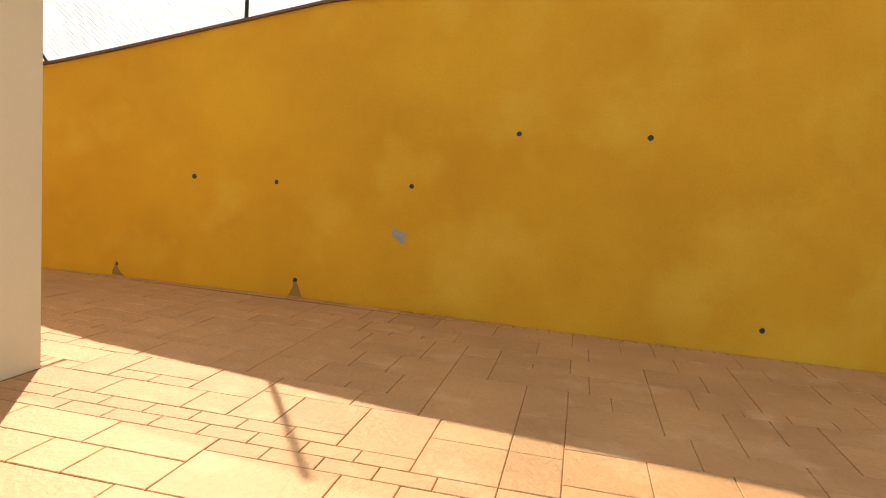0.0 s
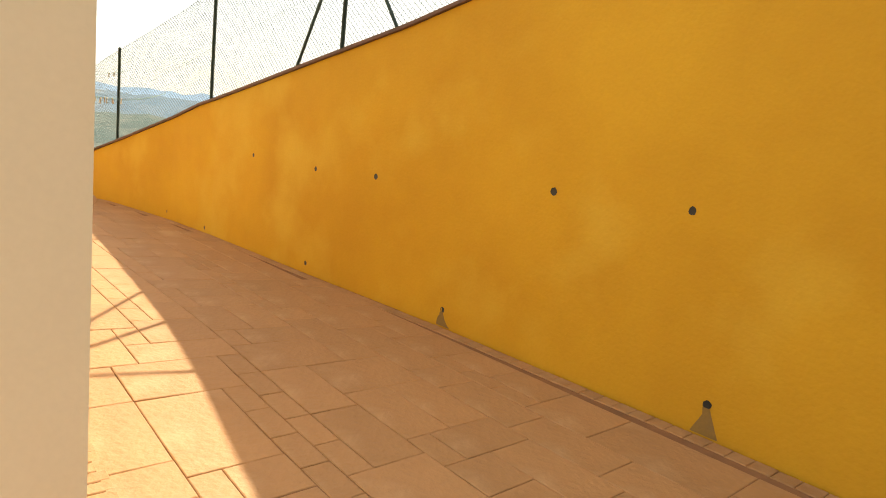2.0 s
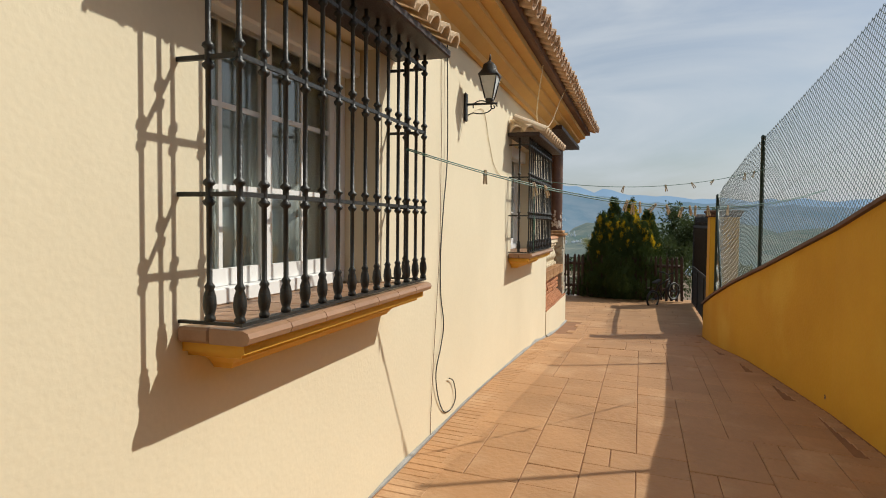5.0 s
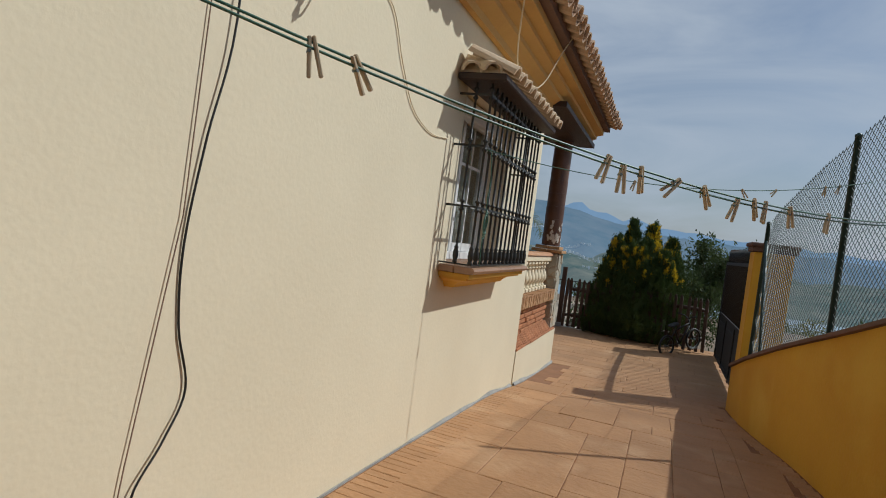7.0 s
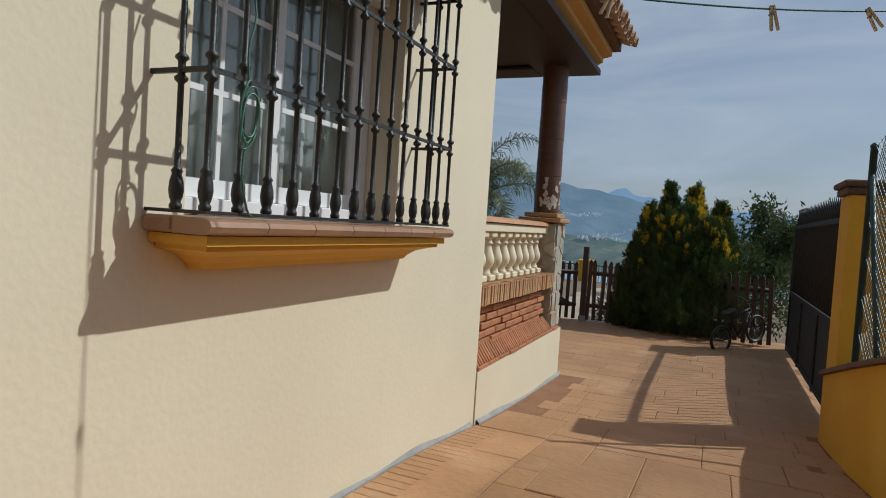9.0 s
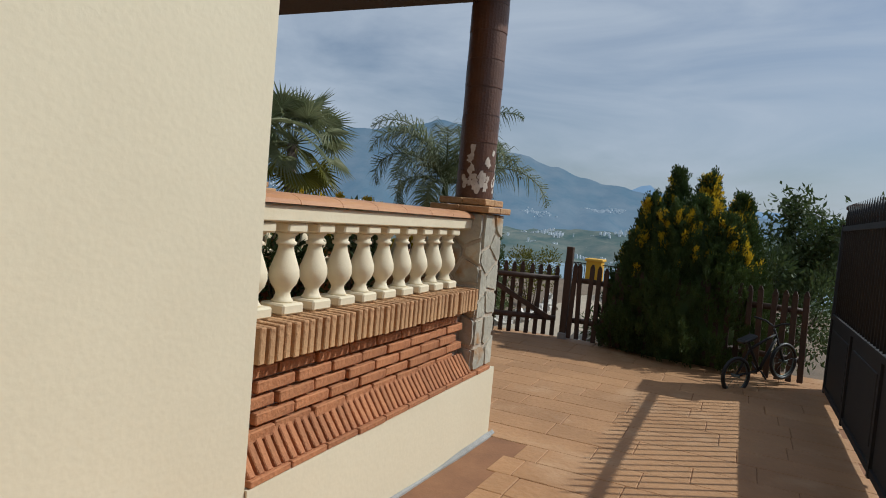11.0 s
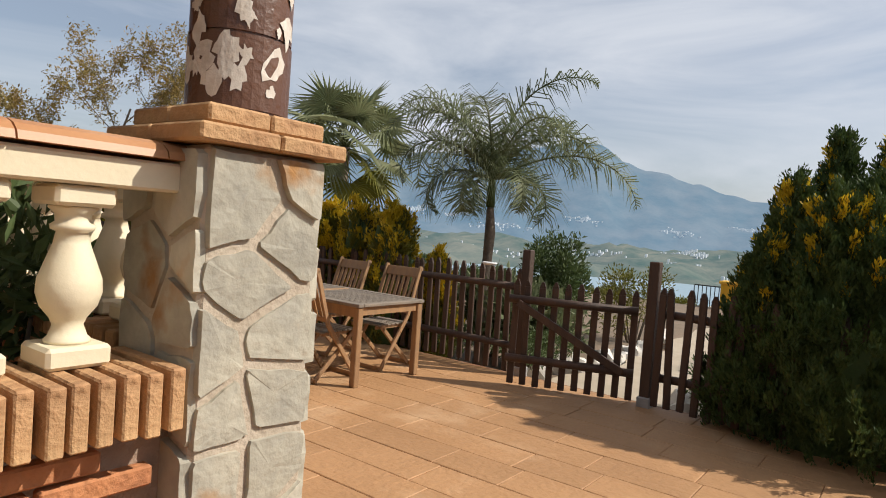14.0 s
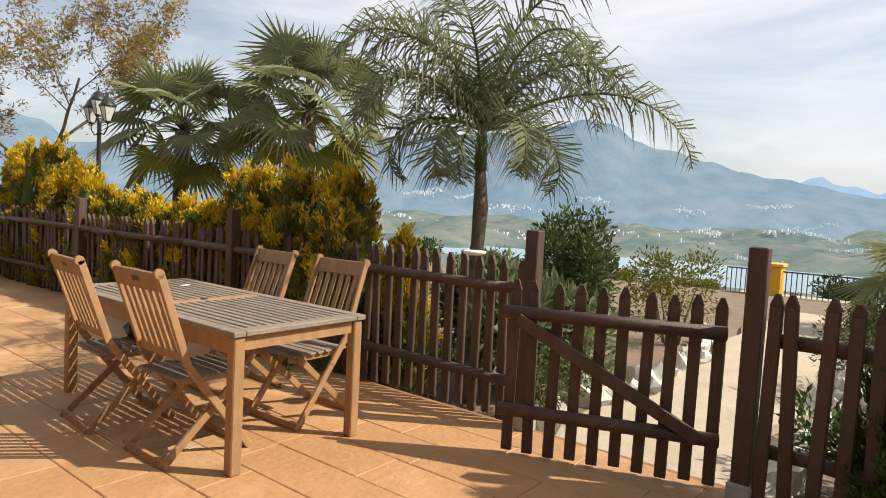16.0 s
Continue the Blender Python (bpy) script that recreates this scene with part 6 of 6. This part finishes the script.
def build_lines():
    rng = random.Random(77)

    def eased(pts, n=6):
        """A smooth curve through pts."""
        pts = [Vector(p) for p in pts]
        ends = [pts[0]] + pts + [pts[-1]]
        out = []
        for i in range(1, len(ends) - 2):
            p0, p1, p2, p3 = ends[i - 1:i + 3]
            for k in range(n):
                f = k / n
                out.append(0.5 * (2 * p1 + (p2 - p0) * f + (2 * p0 - 5 * p1 + 4 * p2 - p3) * f * f + (3 * p1 - p0 - 3 * p2 + p3) * f ** 3))
        return out + [pts[-1]]

    def sag(a, b, drop, n=28):
        a, b = Vector(a), Vector(b)
        return [a.lerp(b, i / n) - Vector((0, 0, drop * 4 * (i / n) * (1 - i / n))) for i in range(n + 1)]

    for k, (a, b, drop, pegs) in enumerate((((-7.45, 2.28, 1.965), (-11.3, 5.04, 1.95), 0.225, (0.107, 0.185, 0.205, 0.365, 0.395, 0.43, 0.46, 0.52, 0.535, 0.57, 0.63)),
                                           ((-7.44, 2.28, 1.958), (-11.31, 5.03, 1.94), 0.23, (0.38, 0.50)),
                                           ((-11.1, 2.28, 2.06), (-12.85, 4.88, 2.30), 0.15, (0.35, 0.52, 0.63, 0.72, 0.86, 0.9)))):
        pts = sag(a, b, drop)
        ln = thing("washing_line", a, "green plastic washing line strung from a window grille to the fence", "washing line", "washing lines")
        bm = bmesh.new()
        tube(bm, [p - Vector(a) for p in pts], 0.0032, 6)
        part("cord", bm, M_ROPE, ln)
        for f in pegs:
            q = f * 28
            j = min(int(q), 27)
            p = pts[j].lerp(pts[j + 1], q - j)
            peg(p - Vector((0, 0, 0.004)), math.degrees(math.atan2(b[1] - a[1], b[0] - a[0])) + rng.uniform(-20, 20), rng.choice((-35, -12, 0, 8, 20, 50)))
    knot_t = thing("rope_coil", (-11.22, 2.28, 1.66), "green cord knotted and looped on the window grille", "rope")
    bm = bmesh.new()
    pts = [(0, 0, 0.42), (0.02, 0.02, 0.3), (-0.015, 0.02, 0.2), (0.01, 0.02, 0.1), (0, 0.02, 0.0)]
    for k in range(40):
        a = k * 0.42
        pts.append((0.035 * math.sin(a), 0.025 + 0.004 * math.sin(k), -0.06 + 0.075 * math.cos(a * 1.03) - 0.0012 * k))
    pts += [(0.0, 0.02, -0.15), (0.012, 0.02, -0.25), (-0.02, 0.015, -0.345), (-0.06, 0.0, -0.365)]
    tube(bm, eased(pts, 3), 0.0035, 6)
    part("cord", bm, M_ROPE, knot_t)
    cb = thing("black_cable", (-8.8, WALL_Y, 2.9), "black cable hanging loosely down the house wall", "cable")
    bm = bmesh.new()
    raw_pts = [(-8.81, 3.02), (-8.81, 2.77), (-8.83, 2.09), (-8.76, 1.7), (-8.72, 1.36), (-8.74, 1.1), (-8.80, 0.89), (-8.72, 0.74), (-8.61, 0.59), (-8.66, 0.42), (-8.80, 0.27), (-8.94, 0.22), (-9.07, 0.23), (-9.11, 0.30), (-9.04, 0.42), (-8.93, 0.47)]
    tube(bm, eased([(x + 8.8, 0.012 + 0.006 * math.sin(i), z - 2.9) for i, (x, z) in enumerate(raw_pts)]), 0.0042, 6)
    part("cord", bm, M_BLACK, cb)
    wc = thing("thin_cord", (-8.7, WALL_Y, 2.9), "thin pale cord hanging down the house wall", "cable")
    bm = bmesh.new()
    tube(bm, [(0.0, 0.008, 0.12), (-0.02, 0.008, -0.5), (0.0, 0.01, -1.45), (0.12, 0.01, -2.2), (0.17, 0.008, -2.6), (0.16, 0.008, -2.9)], 0.0025, 5)
    part("cord", bm, M_MORTAR, wc)
    lc = thing("lamp_cable", (-9.4, WALL_Y, 2.45), "pale cable looping from the lantern to the canopy", "cable")
    bm = bmesh.new()
    tube(bm, eased([(-0.02, 0.008, 0.0), (-0.5, 0.008, 0.13), (-0.75, 0.008, -0.12), (-0.95, 0.008, -0.30), (-1.25, 0.008, -0.38), (-1.55, 0.008, -0.36)]), 0.0035, 5)
    part("cord", bm, M_BALUSTER, lc)
    ec = thing("eaves_cable", (-11.2, WALL_Y + 0.3, 3.25), "cream cable hanging in a loop from the eaves", "cable")
    bm = bmesh.new()
    tube(bm, eased([(0.1, 0.06, 0.12), (-0.1, 0.0, -0.05), (-0.55, -0.12, -0.38), (-0.95, -0.14, -0.52), (-1.25, -0.06, -0.42), (-1.45, 0.03, -0.1), (-1.5, 0.12, 0.1)]), 0.006, 6)
    part("cord", bm, M_BALUSTER, ec)


def build_wall_details():
    for x, z, r in ((-3.48, 1.345, 0.030), (-2.39, 1.36, 0.026), (-0.71, 1.44, 0.027), (0.46, 2.10, 0.026), (1.82, 2.14, 0.030), (-4.54, 0.15, 0.026), (-2.09, 0.20, 0.028), (3.12, 0.27, 0.028),
                    (-6.72, 1.19, 0.026), (-8.17, 1.22, 0.026), (-5.65, 1.22, 0.030), (-10.73, 0.12, 0.022), (-9.48, 0.07, 0.026), (-6.79, 0.11, 0.026)):
        t = thing("drain_hole", (x, face_y(x), z), "small round drain hole in the painted wall", "drain hole", "drain holes of the boundary wall")
        bm = bmesh.new()
        rng = random.Random(int(x * 100))
        m = 14
        o = [bm.verts.new((r * rng.uniform(0.92, 1.15) * math.cos(2 * math.pi * k / m), -0.004, r * rng.uniform(0.92, 1.15) * math.sin(2 * math.pi * k / m))) for k in range(m)]
        i0 = [bm.verts.new((v.co.x * 0.82, -0.003, v.co.z * 0.82)) for v in o]
        i1 = [bm.verts.new((v.co.x * 0.8, -0.002, v.co.z * 0.8)) for v in o]
        for k in range(m):
            j = (k + 1) % m
            bm.faces.new((o[k], o[j], i0[j], i0[k]))
            bm.faces.new((i0[k], i0[j], i1[j], i1[k]))
        # No opening is cut: a black disc carries the darkness inside the hole.
        bm.faces.new(i1)
        part("mouth", bm, M_BLACK, t, "shallow black disc for the dark inside of the hole")
    for x, z in ((-4.54, 0.13), (-2.09, 0.175)):
        t = thing("damp_streak", (x, face_y(x), 0.0), "brown damp streak below a drain hole", "stain", "damp streaks on the boundary wall")
        bm = bmesh.new()
        rng = random.Random(int(x * 10))
        left = [(-0.02 - 0.07 * (1 - f) ** 1.5 + rng.uniform(-0.012, 0.012), z * f) for f in (0, 0.25, 0.5, 0.75, 1)]
        right = [(0.02 + 0.09 * (1 - f) ** 1.5 + rng.uniform(-0.012, 0.012), z * f) for f in (1, 0.75, 0.5, 0.25, 0)]
        a = [bm.verts.new((u, -0.004, v + 0.003)) for u, v in left + right]
        bm.faces.new(a)
        part("film", bm, M_STAIN, t)
    t = thing("bare_plaster_patch", (-0.82, face_y(-0.82), 0.86), "grey patch where the paint has flaked off the wall", "patch")
    bm = bmesh.new()
    a = [bm.verts.new((u, -0.005, v)) for u, v in ((-0.085, 0.075), (-0.02, 0.085), (0.03, 0.055), (0.085, 0.03), (0.075, -0.03), (0.085, -0.075), (0.04, -0.095), (0.0, -0.055), (-0.05, -0.03), (-0.09, 0.01))]
    bm.faces.new(a)
    part("bare_cement", bm, M_CONCRETE, t)
    t = thing("wall_socket_hole", (-5.82, WALL_Y, 0.59), "small rectangular hole in the house wall, its dark inside a black plate", "hole")
    bm = bmesh.new()
    # Black plate on the wall face gives the shade inside the hole.
    box(bm, -0.022, 0.022, -0.002, 0.005, -0.035, 0.035, 0.003)
    part("recess", bm, M_BLACK, t)
    # cement fillets at the foot of the walls
    rng = random.Random(6)
    for name, x0, x1, yw, sgn in (("house_fillet", -2.5, -13.9, WALL_Y, 1), ("terrace_fillet", -14.0, -16.6, 2.06, 1)):
        verts, faces = [], []
        n = 150
        for i in range(n + 1):
            x = x0 + (x1 - x0) * i / n
            h = 0.002 + max(0.0, 0.030 * noise.noise((x * 1.3, 2.0, 0.5)) + 0.002) + (0.018 if x < -11 else 0.0) * max(0, noise.noise((x * 2.1, 0, 4)) + 0.5)
            z = floor_z(x, 2.05)
            verts += [(x, yw + 0.003, z - 0.02), (x, yw + 0.004, z + h), (x, yw + 0.012 + h * 0.5, z + 0.002 + h * 0.1), (x, yw + 0.014 + h * 0.5, z - 0.02)]
        for i in range(n):
            b = 4 * i
            for k in range(3):
                faces.append((b + k, b + k + 1, b + 5 + k, b + 4 + k))
        tagged(new(name, raw(name, verts, faces, M_CONCRETE)), "uneven grey cement fillet along the wall foot", "fillet", "", "structure")


def build_bicycle():
    t = thing("childs_bicycle", pose(-19.98, 3.93, -0.225, 0, -12, 139), "small dark childs bicycle leaning by the picket fence", "bicycle")
    r = 0.19
    for k, x in enumerate((-0.36, 0.36)):
        bm = bmesh.new()
        pts = [(x + r * math.cos(2 * math.pi * i / 28), 0, r + 0.02 + r * math.sin(2 * math.pi * i / 28)) for i in range(29)]
        tube(bm, pts, 0.020, 8)
        tyre = part("tyre", bm, M_BLACK, t)
        bm = bmesh.new()
        pts = [(x + (r - 0.025) * math.cos(2 * math.pi * i / 28), 0, r + 0.02 + (r - 0.025) * math.sin(2 * math.pi * i / 28)) for i in range(29)]
        tube(bm, pts, 0.008, 6)
        for i in range(10):
            a = 2 * math.pi * i / 10
            tube(bm, [(x, 0, r + 0.02), (x + (r - 0.025) * math.cos(a), 0, r + 0.02 + (r - 0.025) * math.sin(a))], 0.002, 4)
        tube(bm, [(x, -0.05, r + 0.02), (x, 0.05, r + 0.02)], 0.016, 8)
        part("rim", bm, M_WIRE, t)
    bm = bmesh.new()
    z = r + 0.02
    for a, b, q in (((-0.36, 0, z), (-0.02, 0, z - 0.02), 0.013), ((-0.36, 0, z), (-0.14, 0, z + 0.24), 0.011), ((-0.02, 0, z - 0.02), (-0.16, 0, z + 0.34), 0.015), ((-0.02, 0, z - 0.02), (0.26, 0, z + 0.28), 0.017), ((-0.13, 0, z + 0.25), (0.25, 0, z + 0.33), 0.015), ((0.36, 0, z), (0.24, 0, z + 0.40), 0.014)):
        tube(bm, [a, b], q, 8)
    part("frame", bm, M_GATE, t)
    bm = bmesh.new()
    tube(bm, [(0.20, -0.22, z + 0.50), (0.24, -0.1, z + 0.47), (0.24, 0, z + 0.42), (0.24, 0.1, z + 0.47), (0.20, 0.22, z + 0.50)], 0.012, 8)
    part("handlebar", bm, M_BLACK, t)
    bm = bmesh.new()
    obox(bm, pose(-0.17, 0, z + 0.37, 0, -6, 0), 0.22, 0.12, 0.05, 0.02)
    part("saddle", bm, M_BLACK, t, "black saddle")
    bm = bmesh.new()
    tube(bm, [(-0.02, -0.09, z - 0.10), (-0.02, -0.03, z - 0.02), (-0.02, 0.03, z - 0.02), (-0.02, 0.09, z + 0.06)], 0.010, 6)
    part("crank", bm, M_BLACK, t)


def build_terrace_things():
    rng = random.Random(15)
    # floor tiles of the terrace
    bm = bmesh.new()
    box(bm, -0.143, 0.143, -0.143, 0.143, -0.01, 0.0, 0.003)
    tile = mesh_from("floor_tile", bm, M_FLOORTILE)
    tf = thing("terrace_floor", (0, 0, 0.252), "dark terracotta tiled terrace floor laid on the diagonal", "floor", "", "structure")
    for i in range(-10, 22):
        for j in range(-10, 22):
            x, y = -15.3 + (i - j) * 0.208, -1.2 + (i + j - 10) * 0.208
            if -16.15 < x < -14.15 and -4.4 < y < 1.5:
                part_data("floor_tile", tile, tf, pose(x, y, 0, 0, 0, 45))
    # west parapet
    par = thing("west_parapet", (-16.27, 0, 0.25), "low brick parapet along the yard side of the terrace", "parapet", "", "structure")
    bm = bmesh.new()
    box(bm, -0.10, 0.10, -0.02, 1.68, 0, 0.50)
    box(bm, -0.10, 0.10, -2.05, -0.42, 0, 0.50)
    part("core", bm, M_BRICK, par)
    bm = bmesh.new()
    box(bm, -0.14, 0.14, -0.026, 0.026, -0.07, 0.07, 0.005)
    so = mesh_from("brick", bm, M_BRICKPALE)
    y = 1.62
    while y > -2.05:
        if not -0.45 < y < 0.01:
            part_data("brick", so, par, pose(0, y, 0.575, 0, 0, rng.uniform(-1.5, 1.5)))
        y -= 0.066
    bal = thing("balustrade", (-16.27, 0, 0.898), "cream cast balustrade on the yard side of the terrace", "balustrade")
    src = bpy.data.meshes["baluster"]
    y = 1.52
    while y > -2.0:
        if not -0.5 < y < 0.06:
            part_data("baluster", src, bal, Matrix.Translation((0, y, 0)))
        y -= 0.182
    for y0, y1 in ((-0.02, 1.68), (-2.05, -0.42)):
        bm = bmesh.new()
        box(bm, -0.075, 0.075, y0, y1, 0.388, 0.44, 0.006)
        part("hand_rail", bm, M_BALUSTER, bal)
        # Brown capping: shade on the rail's east side is put into its colour.
        bm = bmesh.new()
        box(bm, -0.09, 0.09, y0, y1, 0.443, 0.478, 0.012)
        part("rail_tile", bm, M_COPING, bal, "rail capping in a brown darkened for its shaded side")
    stone_pillar(-16.22, -0.22, 0.25, 1.40, 0.185, "stone-clad terrace pillar carrying a small garden statue", 22)
    stone_pillar(-16.20, -2.25, 0.25, 1.40, 0.19, "stone-clad terrace pillar at the terrace steps", 23)
    st = bmesh.new()
    lathe(st, [(0.07, 0.0), (0.085, 0.02), (0.085, 0.05), (0.06, 0.09), (0.075, 0.14), (0.07, 0.19), (0.045, 0.22), (0.055, 0.26), (0.05, 0.30), (0.025, 0.34), (0.01, 0.36)], 0, 0, 12)
    for v in st.verts:
        v.co += Vector((0.012 * math.sin(v.co.z * 40), 0.02 * math.sin(v.co.z * 22), 0))
    s = tagged(new("garden_statue", mesh_from("garden_statue", st, M_STONE)), "small weathered grey garden statue on a pillar", "statue")
    s.location, s.scale = (-16.22, -0.22, 1.485), (0.8, 0.8, 0.8)
    # dark columns and pots
    for x, y in ((-15.85, -0.35), (-15.85, -2.55)):
        t = thing("terrace_post", (x, y, 0.252), "dark brown square terrace post", "post", "posts of the terrace roof")
        bm = bmesh.new()
        box(bm, -0.10, 0.10, -0.10, 0.10, 0, 0.98 if y > -1 else 1.0, 0.01)
        part("shaft", bm, M_WOODDARK, t)
    for x, y, h in ((-16.0, 0.55, 0.95), (-16.05, 1.1, 0.9), (-15.9, 0.1, 0.75)):
        t = shrub("potted_plant", x, y, 0.252, 0.24, 0.24, h, "leafy potted plant in a terracotta pot on the terrace", int(h * 100), M_LEAF, 240, 0.09, "potted plant", "potted plants on the terrace")
        bm = bmesh.new()
        lathe(bm, [(0.10, 0.0), (0.13, 0.20), (0.145, 0.21), (0.145, 0.245), (0.12, 0.245), (0.11, 0.20)], 0, 0, 14)
        part("pot", bm, M_BRICK, t, "terracotta pot")
    # lamp of the far yard corner: a terracotta pot by the hedge
    t = shrub("potted_plant", -20.35, -8.9, -0.225, 0.25, 0.25, 0.7, "potted plant standing by the hedge", 91, M_LEAF, 300, 0.08, "potted plant")
    bm = bmesh.new()
    lathe(bm, [(0.12, 0.0), (0.17, 0.28), (0.185, 0.29), (0.185, 0.33), (0.15, 0.33), (0.14, 0.28)], 0, 0, 14)
    part("pot", bm, M_BRICK, t, "terracotta pot")
    # bag on a chair and ashtray on the fence
    t = thing("black_bag", (-19.5, -1.83, -0.225 + 0.455), "crumpled black bag lying on a chair seat", "bag")
    bm = bmesh.new()
    bmesh.ops.create_icosphere(bm, subdivisions=3, radius=0.13)
    for v in bm.verts:
        k = 1 + 0.35 * noise.noise(v.co * 14)
        v.co = Vector((v.co.x * k, v.co.y * k * 1.1, max(-0.0, v.co.z * k * 0.8 + 0.06)))
    part("body", bm, M_BLACK, t)
    bm = bmesh.new()
    tube(bm, [(0.05, -0.05, 0.12), (0.03, -0.02, 0.20), (0.0, 0.02, 0.21), (-0.02, 0.05, 0.13)], 0.008, 6)
    part("strap", bm, M_BLACK, t)
    t = thing("plastic_dish", (-20.95, -0.30, -0.225 + 1.09), "small white dish resting on the fence pickets", "dish")
    bm = bmesh.new()
    lathe(bm, [(0.05, 0.0), (0.075, 0.012), (0.08, 0.03), (0.072, 0.03), (0.06, 0.012)], 0, 0, 18)
    part("bowl", bm, M_WHITE, t)


def build_paving():
    """The stamped slabs: random ashlar along the house, long courses in the yard, a brick-wide border along the walls."""
    rng = random.Random(9)
    cell = 0.16
    slabs = []

    def inside(x, y):
        if x > 7 or x < -21.0 or y > face_y(x) - 0.16 - (0.0 if x > -15.4 else 0.25):
            return False
        if HOUSE_X0 - 0.01 <= x <= HOUSE_X1 + 0.02:
            return y > WALL_Y + 0.26
        if x < HOUSE_X0 and x > -16.64:
            return y > 2.07
        return y > (-6.0 if x > HOUSE_X1 else -9.4)

    nx, ny = int(22 / cell), int(11.5 / cell)
    used = set()
    sizes = [(4, 3), (3, 4), (4, 2), (2, 4), (3, 3), (2, 3), (3, 2), (5, 3), (2, 2)]
    for i in range(nx):
        for j in range(ny):
            if (i, j) in used:
                continue
            x0, y0 = 7 - i * cell, 5.3 - j * cell
            if not inside(x0 - cell / 2, y0 - cell / 2) or x0 < -14.6:
                continue
            order = sizes[:]
            rng.shuffle(order)
            for a, b in order + [(2, 1), (1, 2), (1, 1)]:
                cells = [(i + p, j + q) for p in range(a) for q in range(b)]
                if any(c in used for c in cells) or not all(7 - (c[0] + 0.5) * cell > -14.76 and inside(7 - (c[0] + 0.5) * cell, 5.3 - (c[1] + 0.5) * cell) for c in cells):
                    continue
                used.update(cells)
                slabs.append((x0 - a * cell / 2, y0 - b * cell / 2, a * cell, b * cell))
                break
    x = 7 - math.ceil((7 + 14.6) / cell) * cell
    while x > -20.95:
        w = 0.32
        y = 5.0 - rng.uniform(0, 0.5)
        while y > -9.4:
            l = rng.choice((0.48, 0.64, 0.80, 0.96))
            if inside(x - w / 2, y - l / 2):
                ok = inside(x - w / 2, y - 0.01) and inside(x - w / 2, y - l + 0.01)
                if not ok:
                    l = 0.16
                slabs.append((x - w / 2, y - l / 2, w, l))
            else:
                l = 0.16
            y -= l
        x -= w
    for x in [HOUSE_X1 - 0.04 - 0.082 * i for i in range(140)]:
        if x > HOUSE_X0:
            slabs.append((x, WALL_Y + 0.14, 0.082, 0.235))
    for x in [6.9 - 0.13 * i for i in range(172)]:
        if x > -15.4:
            slabs.append((x, face_y(x) - 0.085, 0.13, 0.13))

    def block(sx, sy):
        g, c, d = 0.0022, 0.005, 0.004
        hx, hy = sx / 2 - g, sy / 2 - g
        v = [(-hx, -hy, -0.012), (hx, -hy, -0.012), (hx, hy, -0.012), (-hx, hy, -0.012), (-hx, -hy, -d), (hx, -hy, -d), (hx, hy, -d), (-hx, hy, -d),
             (-hx + c, -hy + c, 0), (hx - c, -hy + c, 0), (hx - c, hy - c, 0), (-hx + c, hy - c, 0)]
        f = [(8, 9, 10, 11)]
        for k in range(4):
            j = (k + 1) % 4
            f += [(k, j, j + 4, k + 4), (k + 4, j + 4, j + 8, k + 8)]
        return v, f

    meshes, verts, faces = {}, [], []
    made = 0
    for x, y, sx, sy in slabs:
        slope = math.atan((floor_z(x + 0.1, y) - floor_z(x - 0.1, y)) / 0.2)
        fall = math.atan((floor_z(x, y + 0.1) - floor_z(x, y - 0.1)) / 0.2)
        z = floor_z(x, y) + rng.uniform(-0.0012, 0.0012)
        m = Matrix.Translation((x, y, z)) @ pose(0, 0, 0, math.degrees(fall) + rng.uniform(-0.25, 0.25), -math.degrees(slope) + rng.uniform(-0.25, 0.25), 0)
        if -8.6 < x < -0.5 and sx > 0.14 and made < 300:
            made += 1
            key = (round(sx, 3), round(sy, 3))
            if key not in meshes:
                meshes[key] = raw("paving_slab", *block(sx, sy), M_PAVE)
            part_data("paving_slab", meshes[key], floor_ob, m)
        else:
            v, f = block(sx, sy)
            b = len(verts)
            verts += [tuple(m @ Vector(p)) for p in v]
            faces += [tuple(b + i for i in q) for q in f]
    ob = part_data("paving_rest", raw("paving_rest", verts, faces, M_PAVE), floor_ob)
    ob["kind"] = "stuff"


build_garden()
build_wall_lantern()
build_lamp_post()
build_lines()
build_wall_details()
build_bicycle()
build_terrace_things()
build_paving()
